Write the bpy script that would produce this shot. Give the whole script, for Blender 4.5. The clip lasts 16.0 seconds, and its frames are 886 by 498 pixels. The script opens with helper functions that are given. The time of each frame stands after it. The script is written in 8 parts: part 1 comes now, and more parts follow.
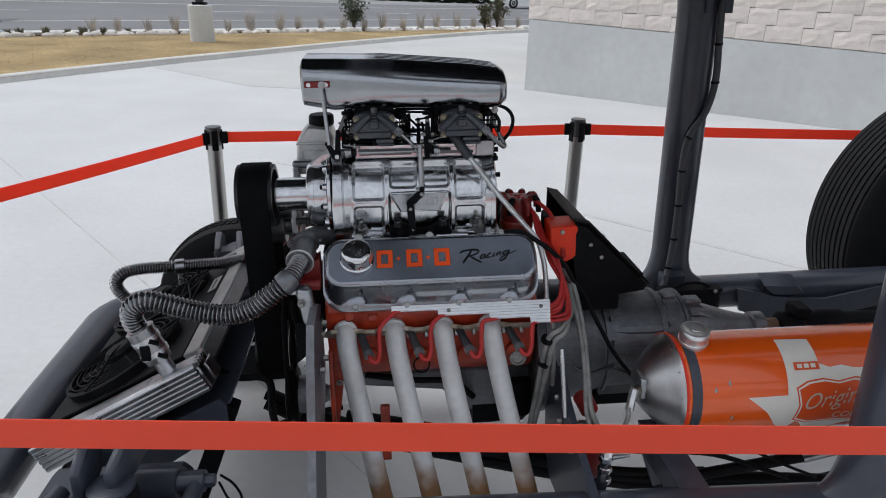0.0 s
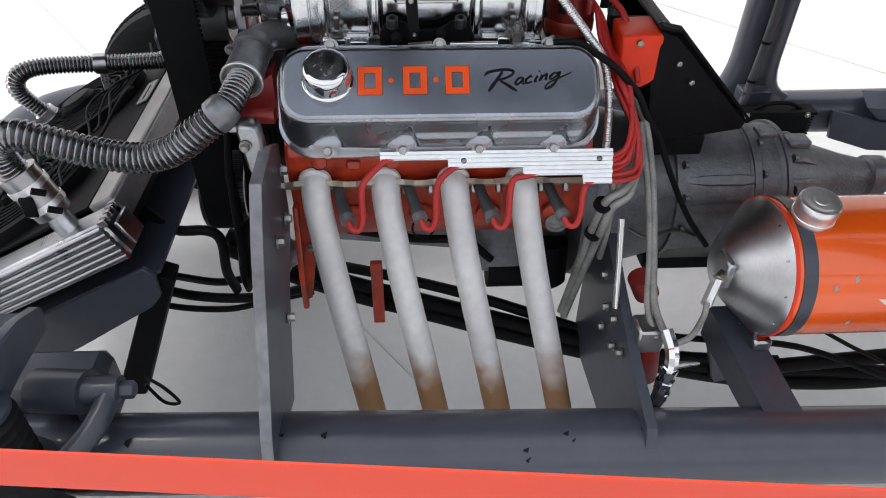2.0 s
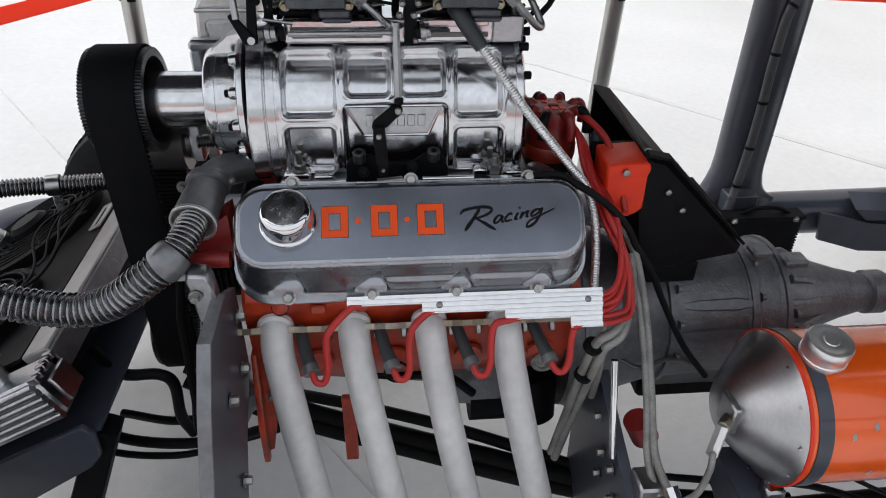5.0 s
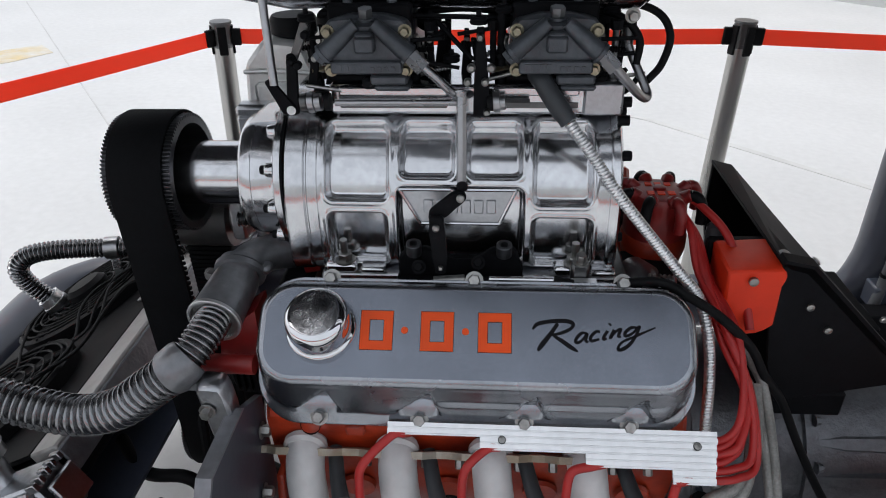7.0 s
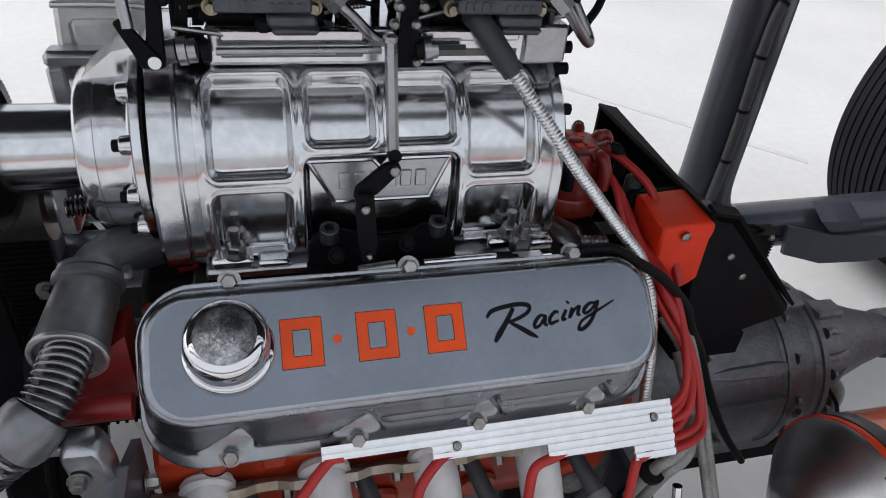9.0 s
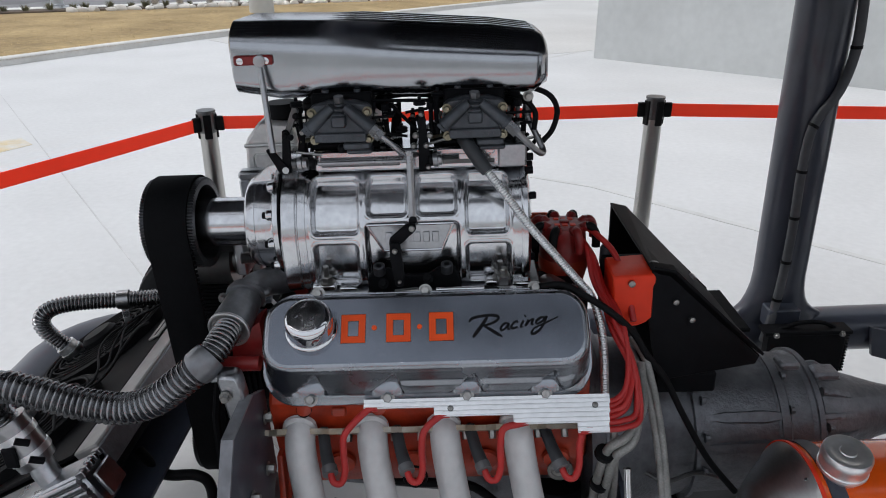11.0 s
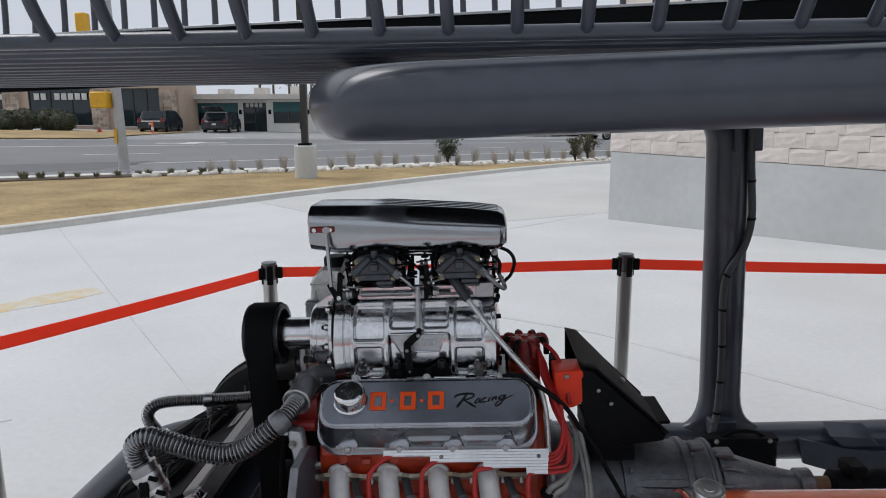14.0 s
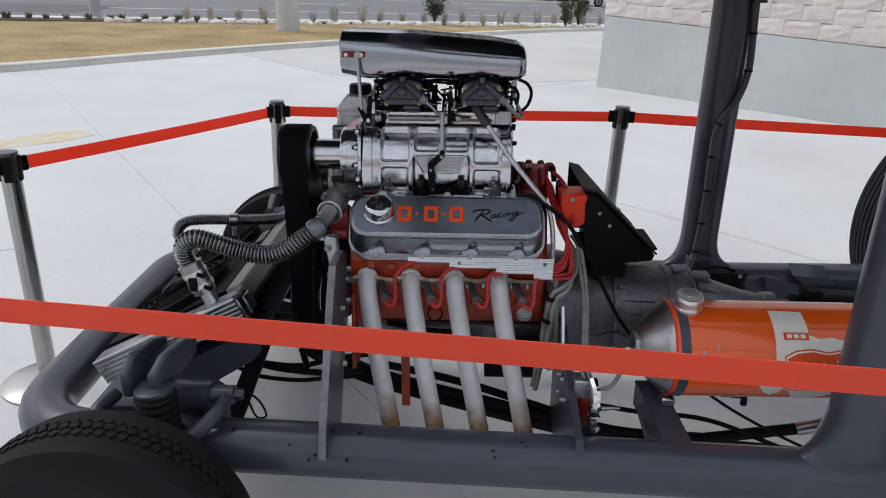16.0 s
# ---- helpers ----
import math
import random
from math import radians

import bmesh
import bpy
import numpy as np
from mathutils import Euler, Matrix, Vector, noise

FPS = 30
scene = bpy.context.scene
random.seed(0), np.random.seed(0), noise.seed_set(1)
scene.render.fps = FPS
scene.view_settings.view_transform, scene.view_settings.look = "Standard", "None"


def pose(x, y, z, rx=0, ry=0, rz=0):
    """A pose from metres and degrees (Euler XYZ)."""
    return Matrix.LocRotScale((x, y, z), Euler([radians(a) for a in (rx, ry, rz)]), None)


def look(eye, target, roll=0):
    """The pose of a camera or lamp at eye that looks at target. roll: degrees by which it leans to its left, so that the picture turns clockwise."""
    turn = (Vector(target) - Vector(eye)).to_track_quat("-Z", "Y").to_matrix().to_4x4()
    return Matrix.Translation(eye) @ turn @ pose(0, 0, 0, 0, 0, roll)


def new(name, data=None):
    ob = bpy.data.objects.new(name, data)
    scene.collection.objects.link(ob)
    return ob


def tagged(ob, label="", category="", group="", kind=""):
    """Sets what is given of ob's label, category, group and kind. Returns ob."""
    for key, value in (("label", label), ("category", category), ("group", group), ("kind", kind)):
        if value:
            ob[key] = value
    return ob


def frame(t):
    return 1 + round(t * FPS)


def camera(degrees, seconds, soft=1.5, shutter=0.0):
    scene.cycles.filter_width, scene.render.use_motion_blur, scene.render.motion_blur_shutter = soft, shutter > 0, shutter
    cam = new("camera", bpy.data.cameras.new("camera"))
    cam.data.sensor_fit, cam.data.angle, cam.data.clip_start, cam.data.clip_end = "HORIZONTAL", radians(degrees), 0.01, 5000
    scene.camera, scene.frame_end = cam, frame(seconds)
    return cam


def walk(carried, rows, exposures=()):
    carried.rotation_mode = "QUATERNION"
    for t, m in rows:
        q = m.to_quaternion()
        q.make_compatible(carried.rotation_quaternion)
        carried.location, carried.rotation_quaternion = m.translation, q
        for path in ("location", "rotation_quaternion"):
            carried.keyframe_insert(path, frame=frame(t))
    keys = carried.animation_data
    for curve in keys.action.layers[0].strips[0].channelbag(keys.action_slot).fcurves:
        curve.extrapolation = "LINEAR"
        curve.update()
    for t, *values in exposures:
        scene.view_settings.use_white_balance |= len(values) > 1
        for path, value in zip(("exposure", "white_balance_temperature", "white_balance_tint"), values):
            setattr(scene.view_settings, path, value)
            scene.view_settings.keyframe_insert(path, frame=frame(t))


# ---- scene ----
cam = camera(65.2, 16.0, 1.0)
PATH = [
    (0, (-0.1609, -1.8385, 1.6104), (-0.0166, -0.3526, 1.0349), 1.77),
    (0.5, (-0.2050, -1.6079, 1.5854), (-0.0323, -0.1564, 0.9348), 3.24),
    (0.7, (-0.179, -1.518, 1.599), (-0.003, 0.266, 0.712), 2.7),
    (1, (-0.1535, -1.4249, 1.5617), (0.0226, -0.0311, 0.7959), 4.27),
    (1.3, (-0.142, -1.339, 1.577), (0.064, 0.320, 0.480), 3.4),
    (1.5, (-0.1118, -1.3365, 1.5249), (0.0364, -0.0393, 0.6001), 2.98),
    (2, (-0.1168, -1.3057, 1.4826), (0.0043, -0.0773, 0.4646), 3.91),
    (2.5, (-0.1186, -1.2921, 1.4684), (0.0127, -0.0815, 0.4306), 5.02),
    (3, (-0.0699, -1.2835, 1.4546), (0.1186, -0.0757, 0.4222), 3.95),
    (3.5, (-0.0405, -1.2706, 1.4578), (0.1480, -0.0636, 0.4246), 3.50),
    (4, (-0.0421, -1.2500, 1.4761), (0.1489, -0.0083, 0.4853), 2.90),
    (4.5, (-0.0766, -1.2015, 1.5031), (0.1190, 0.0844, 0.5712), 2.22),
    (4.7, (-0.0998, -1.1816, 1.5087), (0.0864, 0.1274, 0.6078), 2.64),
    (6.8, (0.0015, -0.9720, 1.4886), (-0.0688, 0.3883, 0.6492), 2.61),
    (7, (-0.0390, -0.9413, 1.4755), (-0.1151, 0.4420, 0.6749), 1.24),
    (7.2, (-0.102, -0.876, 1.482), (0.001, 0.799, 0.394), 3.4),
    (7.5, (-0.1517, -0.8424, 1.4566), (0.0433, 0.4549, 0.5407), 5.23),
    (7.7, (-0.182, -0.840, 1.433), (0.180, 0.766, 0.298), 7.1),
    (8, (-0.1955, -0.8297, 1.4393), (0.1568, 0.4442, 0.5376), 8.72),
    (8.5, (-0.2028, -0.8085, 1.4431), (0.1973, 0.4727, 0.5722), 7.50),
    (9, (-0.1883, -0.7812, 1.4367), (0.2288, 0.4744, 0.5369), 8.01),
    (9.2, (-0.1728, -0.7886, 1.4432), (0.1974, 0.5146, 0.5920), 7.55),
    (11.3, (0.0037, -1.3273, 1.5507), (-0.0141, 0.1458, 0.9264), -0.20),
    (11.5, (0.0043, -1.3810, 1.5604), (0.0246, 0.1005, 0.9565), 0.95),
    (12, (0.0628, -1.5026, 1.5873), (0.0054, 0.0197, 1.0981), -0.18),
    (12.2, (0.090, -1.562, 1.599), (-0.050, 0.345, 1.013), -0.2),
    (12.5, (0.1371, -1.6080, 1.5982), (-0.0167, -0.0773, 1.1586), -0.27),
    (13, (0.1609, -1.6581, 1.6314), (0.0285, -0.1141, 1.2331), 0.04),
    (13.5, (0.1322, -1.7408, 1.6414), (0.0371, -0.1822, 1.2925), -0.75),
    (14, (0.0855, -1.8360, 1.6513), (0.0034, -0.2664, 1.3518), -0.10),
    (14.2, (0.070, -1.889, 1.659), (-0.049, 0.079, 1.326), -0.5),
    (14.5, (0.0548, -1.9363, 1.6375), (-0.0106, -0.3715, 1.3104), -0.35),
    (15, (0.0233, -1.9866, 1.6125), (-0.0141, -0.4552, 1.1504), 0.41),
    (15.3, (0.006, -2.006, 1.616), (-0.015, -0.117, 0.960), 1.7),
    (15.5, (-0.0022, -2.0105, 1.5950), (-0.0164, -0.4978, 1.0740), 2.35),
    (16, (-0.0196, -2.0364, 1.5802), (-0.0398, -0.5485, 0.9922), 2.75),
]
EXPOSURES = [(0.0, -0.16, 6200, 10), (1.0, -0.08, 6250, 10), (2.0, 0.70, 6450, 10), (3.5, 0.96, 6500, 10), (4.5, 0.50, 6500, 10), (7.0, 0.18, 6350, 10), (9.0, 0.22, 6400, 10),
             (11.5, -0.12, 6250, 10), (12.5, -0.18, 6250, 10), (13.5, -0.15, 6250, 10), (14.5, -0.41, 6250, 10), (15.0, -0.12, 6300, 10), (16.0, -0.14, 6200, 10)]

walk(cam, [(t, look(eye, target, roll)) for t, eye, target, roll in PATH], EXPOSURES)

# ---- world and light: an even overcast sky ----
world = bpy.data.worlds.new("overcast_sky")
scene.world = world
world.use_nodes = True
wn, wl = world.node_tree.nodes, world.node_tree.links
sky = wn.new("ShaderNodeTexSky")
sky.sky_type, sky.sun_disc = "NISHITA", False
sky.sun_elevation, sky.sun_rotation, sky.dust_density = radians(57), radians(-73), 4.0
grey = wn.new("ShaderNodeHueSaturation")
grey.inputs["Saturation"].default_value = 0.32
wl.new(sky.outputs["Color"], grey.inputs["Color"])
cloud = wn.new("ShaderNodeMix")  # an even veil of cloud down to the horizon
cloud.data_type, cloud.blend_type = "RGBA", "LIGHTEN"
cloud.inputs["Factor"].default_value = 1.0
cloud.inputs["B"].default_value = (4.85, 5.1, 5.5, 1)
wl.new(grey.outputs["Color"], cloud.inputs["A"])
wl.new(cloud.outputs["Result"], wn["Background"].inputs["Color"])
wn["Background"].inputs["Strength"].default_value = 0.15
sun = new("sun", bpy.data.lights.new("sun", "SUN"))
sun.data.energy, sun.data.angle, sun.data.color = 0.9, radians(30), (1.0, 0.99, 0.975)
sun.matrix_world = look((-5, 1.5, 8), (0, 0, 0))


# ---- materials ----
def material(name, color, rough=0.5, metal=0.0, vary=0.12, grain=40.0, stain=3.0, bump=0.05, bump_scale=None, second=None,
             coat=0.0, rough_vary=0.1, random_vary=0.0, stretch=(1, 1, 1), spec=0.5):
    """Procedural surface: colour varied at a fine and a coarse scale, uneven gloss and fine relief."""
    mat = bpy.data.materials.new(name)
    mat.use_nodes = True
    nodes, links = mat.node_tree.nodes, mat.node_tree.links
    bsdf = nodes["Principled BSDF"]
    where = nodes.new("ShaderNodeNewGeometry")
    place = nodes.new("ShaderNodeMapping")
    place.inputs["Scale"].default_value = stretch
    links.new(where.outputs["Position"], place.inputs["Vector"])
    fine, coarse = nodes.new("ShaderNodeTexNoise"), nodes.new("ShaderNodeTexNoise")
    for tex, scale, detail in ((fine, grain, 5.0), (coarse, stain, 6.0)):
        tex.inputs["Scale"].default_value, tex.inputs["Detail"].default_value = scale, detail
        links.new(place.outputs["Vector"], tex.inputs["Vector"])
    dark = [c * (1 - vary) for c in color]
    light = [min(1.0, c * (1 + vary)) for c in color] if second is None else second
    ramp = nodes.new("ShaderNodeValToRGB")
    ramp.color_ramp.elements[0].position, ramp.color_ramp.elements[1].position = 0.32, 0.68
    ramp.color_ramp.elements[0].color, ramp.color_ramp.elements[1].color = (*dark, 1), (*light, 1)
    links.new(coarse.outputs["Fac"], ramp.inputs["Fac"])
    mix = nodes.new("ShaderNodeMix")
    mix.data_type, mix.blend_type = "RGBA", "MULTIPLY"
    tone = nodes.new("ShaderNodeMapRange")
    tone.inputs["From Min"].default_value, tone.inputs["From Max"].default_value = 0.25, 0.75
    tone.inputs["To Min"].default_value, tone.inputs["To Max"].default_value = 1 - vary, 1 + vary * 0.4
    links.new(fine.outputs["Fac"], tone.inputs["Value"])
    mix.inputs["Factor"].default_value = 1.0
    links.new(ramp.outputs["Color"], mix.inputs["A"])
    links.new(tone.outputs["Result"], mix.inputs["B"])
    last = mix.outputs["Result"]
    if random_vary:
        info = nodes.new("ShaderNodeObjectInfo")
        span = nodes.new("ShaderNodeMapRange")
        span.inputs["To Min"].default_value, span.inputs["To Max"].default_value = 1 - random_vary, 1 + random_vary
        links.new(info.outputs["Random"], span.inputs["Value"])
        again = nodes.new("ShaderNodeMix")
        again.data_type, again.blend_type = "RGBA", "MULTIPLY"
        again.inputs["Factor"].default_value = 1.0
        links.new(last, again.inputs["A"])
        links.new(span.outputs["Result"], again.inputs["B"])
        last = again.outputs["Result"]
    links.new(last, bsdf.inputs["Base Color"])
    bsdf.inputs["Metallic"].default_value, bsdf.inputs["Specular IOR Level"].default_value = metal, spec
    gloss = nodes.new("ShaderNodeMapRange")
    gloss.inputs["To Min"].default_value, gloss.inputs["To Max"].default_value = max(0.02, rough - rough_vary), min(1, rough + rough_vary)
    links.new(coarse.outputs["Fac"], gloss.inputs["Value"])
    links.new(gloss.outputs["Result"], bsdf.inputs["Roughness"])
    if coat:
        bsdf.inputs["Coat Weight"].default_value, bsdf.inputs["Coat Roughness"].default_value = coat, 0.06
    if bump:
        relief = nodes.new("ShaderNodeTexNoise")
        relief.inputs["Scale"].default_value, relief.inputs["Detail"].default_value = bump_scale or grain * 2, 4.0
        links.new(place.outputs["Vector"], relief.inputs["Vector"])
        up = nodes.new("ShaderNodeBump")
        up.inputs["Strength"].default_value, up.inputs["Distance"].default_value = bump, 0.01
        links.new(relief.outputs["Fac"], up.inputs["Height"])
        links.new(up.outputs["Normal"], bsdf.inputs["Normal"])
    return mat


def glass(name, color=(0.02, 0.03, 0.035)):
    mat = bpy.data.materials.new(name)
    mat.use_nodes = True
    bsdf = mat.node_tree.nodes["Principled BSDF"]
    bsdf.inputs["Base Color"].default_value, bsdf.inputs["Roughness"].default_value = (*color, 1), 0.06
    return mat


M_PAINT = material("dark_grey_gloss_paint", (0.043, 0.048, 0.066), 0.35, 0.0, 0.14, 25, 2, 0.03, 8, coat=0.35, rough_vary=0.10, spec=0.4)
M_PAINT_FLAT = material("dark_grey_bracket_paint", (0.040, 0.046, 0.064), 0.42, 0.0, 0.18, 30, 4, 0.03, coat=0.15, spec=0.45)
M_POLISH = material("polished_aluminium", (0.66, 0.665, 0.68), 0.17, 1.0, 0.12, 90, 16, 0.010, 90, rough_vary=0.05)
M_CAST = material("satin_cast_aluminium", (0.44, 0.45, 0.47), 0.30, 1.0, 0.14, 160, 12, 0.06, 320)
# same casting as M_COVER, darkened for the dark overhead that its top reflects
M_COVER_TOP = material("brushed_top_shade_tinted", (0.195, 0.212, 0.248), 0.25, 0.95, 0.10, 260, 14, 0.006, 500, rough_vary=0.05)
M_COVER = material("satin_cover_casting", (0.33, 0.345, 0.372), 0.26, 1.0, 0.12, 180, 16, 0.02, 420, rough_vary=0.06)
M_LETTER = material("orange_inlay_enamel", (0.85, 0.085, 0.008), 0.45, 0.0, 0.06, 60, 12, 0.0, spec=0.3)
M_BOOT_END = material("cloudy_boot_collar", (0.11, 0.115, 0.12), 0.4, 0.0, 0.2, 60, 12, 0.02)
M_CARB_EDGE = material("worn_zinc_edge", (0.17, 0.175, 0.18), 0.4, 0.8, 0.2, 120, 14, 0.03)
M_BRASS = material("yellow_zinc_screw", (0.30, 0.275, 0.20), 0.38, 1.0, 0.25, 120, 30, 0.02)
M_WELDED = material("dull_welded_aluminium", (0.66, 0.66, 0.65), 0.5, 0.85, 0.12, 90, 14, 0.10, 120)
M_SPUN = material("spun_bare_aluminium", (0.52, 0.52, 0.525), 0.33, 1.0, 0.10, 120, 9, 0.015, 260, stretch=(3, 1, 1), rough_vary=0.06)
M_TRANS = material("grey_cast_case", (0.17, 0.176, 0.190), 0.44, 0.65, 0.25, 60, 7, 0.25, 160)
M_COG = material("dark_anodised_cog", (0.075, 0.077, 0.083), 0.38, 0.85, 0.2, 120, 20, 0.03)
M_CHROME = material("chrome", (0.74, 0.74, 0.75), 0.06, 1.0, 0.05, 50, 8, 0.0, rough_vary=0.03)
M_BELT = material("ribbed_black_rubber_belt", (0.005, 0.0052, 0.006), 0.75, 0.0, 0.2, 160, 20, 0.08, spec=0.08)
M_RUBBER = material("black_tyre_rubber", (0.011, 0.0115, 0.013), 0.75, 0.0, 0.25, 60, 6, 0.10, 150, spec=0.2)
M_BLACK = material("black_painted_metal", (0.006, 0.0062, 0.0075), 0.6, 0.0, 0.25, 60, 8, 0.05, spec=0.09)
M_PLASTIC = material("black_plastic", (0.006, 0.006, 0.0068), 0.55, 0.0, 0.2, 60, 8, 0.03, spec=0.12)
M_CARB = material("dark_zinc_carburettor", (0.080, 0.088, 0.100), 0.42, 0.45, 0.25, 120, 14, 0.08, 300)
M_RED_BLOCK = material("orange_red_engine_enamel", (0.33, 0.027, 0.009), 0.38, 0.0, 0.25, 60, 16, 0.06, 120, coat=0.2, second=(0.52, 0.048, 0.011))
M_RED_CAP = material("dark_red_plastic", (0.22, 0.011, 0.010), 0.4, 0.0, 0.25, 60, 14, 0.04)
M_RED_COIL = material("bright_orange_red_plastic", (0.74, 0.040, 0.010), 0.48, 0.0, 0.08, 60, 10, 0.02, spec=0.3)
M_RED_WIRE = material("red_silicone_wire", (0.42, 0.018, 0.016), 0.45, 0.0, 0.1, 60, 12, 0.02)
M_ORANGE = material("glossy_orange_tank_paint", (0.80, 0.105, 0.006), 0.24, 0.0, 0.05, 20, 3, 0.01, coat=0.6, rough_vary=0.05)
M_WHITE = material("white_decal", (0.74, 0.71, 0.64), 0.4, 0.0, 0.05, 40, 6, 0.0)
M_DECAL_RED = material("orange_red_decal", (0.70, 0.085, 0.012), 0.4, 0.0, 0.05, 40, 6, 0.0)
M_INK = material("black_decal_ink", (0.006, 0.006, 0.008), 0.6, 0.0, 0.05, 40, 6, 0.0, spec=0.15)
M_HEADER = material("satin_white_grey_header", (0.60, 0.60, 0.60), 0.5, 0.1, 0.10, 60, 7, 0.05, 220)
M_RUST = material("heat_rusted_pipe_end", (0.30, 0.17, 0.075), 0.62, 0.35, 0.25, 90, 22, 0.08, second=(0.20, 0.145, 0.10))
M_STEEL = material("brushed_steel", (0.40, 0.40, 0.41), 0.30, 1.0, 0.12, 90, 10, 0.02)
M_ZINC = material("zinc_bolt", (0.34, 0.335, 0.32), 0.36, 1.0, 0.25, 120, 30, 0.03)
M_BRAID = material("braided_hose", (0.26, 0.258, 0.245), 0.55, 0.4, 0.25, 320, 30, 0.15, 600)
M_LOOM = material("grey_split_loom", (0.06, 0.063, 0.07), 0.5, 0.0, 0.15, 80, 10, 0.04)
M_BOOT = material("grey_spark_plug_boot", (0.035, 0.039, 0.044), 0.5, 0.0, 0.2, 60, 12, 0.03)
M_CAP = material("pitted_chrome", (0.62, 0.625, 0.64), 0.26, 1.0, 0.55, 380, 60, 0.02, 300, rough_vary=0.08)
M_POLISH_DARK = material("mirror_polished_scoop", (0.42, 0.43, 0.45), 0.19, 1.0, 0.06, 60, 7, 0.015, 40, rough_vary=0.05)
M_BRIGHT = material("bright_extruded_aluminium", (0.84, 0.845, 0.85), 0.40, 1.0, 0.08, 90, 10, 0.02)
M_HOSE = material("plated_corrugated_hose", (0.27, 0.273, 0.28), 0.22, 0.95, 0.2, 90, 14, 0.02)
M_STRIP = material("pale_metal_strip", (0.36, 0.355, 0.34), 0.45, 0.5, 0.14, 60, 9, 0.03)
M_GASKET = material("aged_flange_metal", (0.50, 0.46, 0.39), 0.5, 0.4, 0.2, 120, 24, 0.08, second=(0.36, 0.29, 0.20))
M_BELT_RED = material("woven_red_barrier_belt", (0.97, 0.150, 0.072), 0.60, 0.0, 0.06, 500, 4, 0.05, 900, spec=0.45)
M_POST = material("brushed_stainless_post", (0.44, 0.43, 0.41), 0.28, 1.0, 0.10, 90, 6, 0.02, stretch=(1, 1, 0.1))
M_CONCRETE = material("light_concrete", (0.565, 0.57, 0.57), 0.85, 0.0, 0.06, 22, 0.7, 0.10, 60, spec=0.3)
M_DRIVE = material("worn_driveway_concrete", (0.53, 0.528, 0.515), 0.88, 0.0, 0.07, 16, 0.5, 0.12, 50, spec=0.3)
M_JOINT = material("faint_sawn_joint", (0.505, 0.505, 0.50), 0.9, 0.0, 0.15, 30, 3, 0.0)
M_PANEL = material("smooth_cast_concrete_wall", (0.54, 0.55, 0.54), 0.8, 0.0, 0.07, 9, 0.9, 0.05, 40)
M_STONE = material("split_face_limestone", (0.68, 0.615, 0.565), 0.9, 0.0, 0.09, 18, 3, 0.10, 26, random_vary=0.05)
M_GRASS = material("dormant_straw_lawn", (0.36, 0.25, 0.105), 0.95, 0.0, 0.28, 9, 0.8, 0.6, 60, second=(0.46, 0.335, 0.16))
M_BLADE = material("dry_grass_blade", (0.46, 0.335, 0.165), 0.9, 0.0, 0.25, 20, 1.5, 0.0)
M_MULCH = material("dark_mulch", (0.10, 0.075, 0.055), 0.95, 0.0, 0.3, 30, 4, 0.4)
M_ASPHALT = material("grey_asphalt", (0.185, 0.185, 0.19), 0.85, 0.0, 0.12, 20, 0.25, 0.2, 90)
M_LINE = material("white_road_paint", (0.62, 0.61, 0.58), 0.7, 0.0, 0.12, 20, 2, 0.05)
M_YELLOW_PAINT = material("worn_yellow_marking", (0.64, 0.50, 0.24), 0.8, 0.0, 0.10, 14, 6, 0.05, second=(0.565, 0.565, 0.55))

M_KERB = material("cast_kerb_concrete", (0.66, 0.65, 0.615), 0.85, 0.0, 0.10, 18, 1.2, 0.12, 50)
M_PATCH = material("newer_asphalt_patch", (0.125, 0.125, 0.13), 0.85, 0.0, 0.12, 20, 0.6, 0.2, 90)
M_STAIN = material("faint_paving_stain", (0.54, 0.54, 0.53), 0.85, 0.0, 0.08, 18, 2, 0.05)
M_MORTAR = material("pale_mortar", (0.70, 0.64, 0.59), 0.9, 0.0, 0.08, 25, 3, 0.1)
M_STEEL_DARK = material("dark_steel_cap", (0.14, 0.14, 0.14), 0.35, 0.9, 0.15, 60, 9, 0.02)
M_LAMP = material("dark_bronze_paint", (0.030, 0.028, 0.026), 0.5, 0.0, 0.15, 20, 3, 0.03)
M_SIGNAL = material("galvanised_signal_pole", (0.42, 0.43, 0.44), 0.5, 0.4, 0.1, 20, 3, 0.03)
M_YELLOW = material("signal_yellow", (0.72, 0.40, 0.02), 0.5, 0.0, 0.1, 20, 4, 0.02)
M_ROCK = material("border_limestone", (0.70, 0.66, 0.60), 0.9, 0.0, 0.12, 14, 3, 0.4, 40, random_vary=0.10)
M_LOT = material("weathered_grey_lot", (0.30, 0.30, 0.30), 0.88, 0.0, 0.10, 14, 0.2, 0.15, 60)
M_CLUMP = material("dry_ornamental_grass", (0.44, 0.39, 0.33), 0.9, 0.0, 0.25, 30, 4, 0.0)
M_GREEN = material("dull_green_border_plant", (0.16, 0.15, 0.085), 0.8, 0.0, 0.3, 30, 4, 0.0)
M_LEAF = material("dark_green_leaf", (0.036, 0.056, 0.026), 0.6, 0.0, 0.35, 12, 2, 0.0, second=(0.065, 0.085, 0.04))
M_LEAF_DRY = material("half_dry_leaf", (0.10, 0.095, 0.05), 0.7, 0.0, 0.35, 12, 2, 0.0)
M_BARK = material("grey_brown_bark", (0.115, 0.095, 0.075), 0.9, 0.0, 0.3, 30, 5, 0.3)
M_STUCCO = material("tan_stucco", (0.50, 0.375, 0.285), 0.9, 0.0, 0.08, 8, 0.6, 0.1, 40)
M_PIER = material("brown_stacked_stone", (0.46, 0.365, 0.29), 0.9, 0.0, 0.22, 8, 1.5, 0.3, 20, random_vary=0.3)
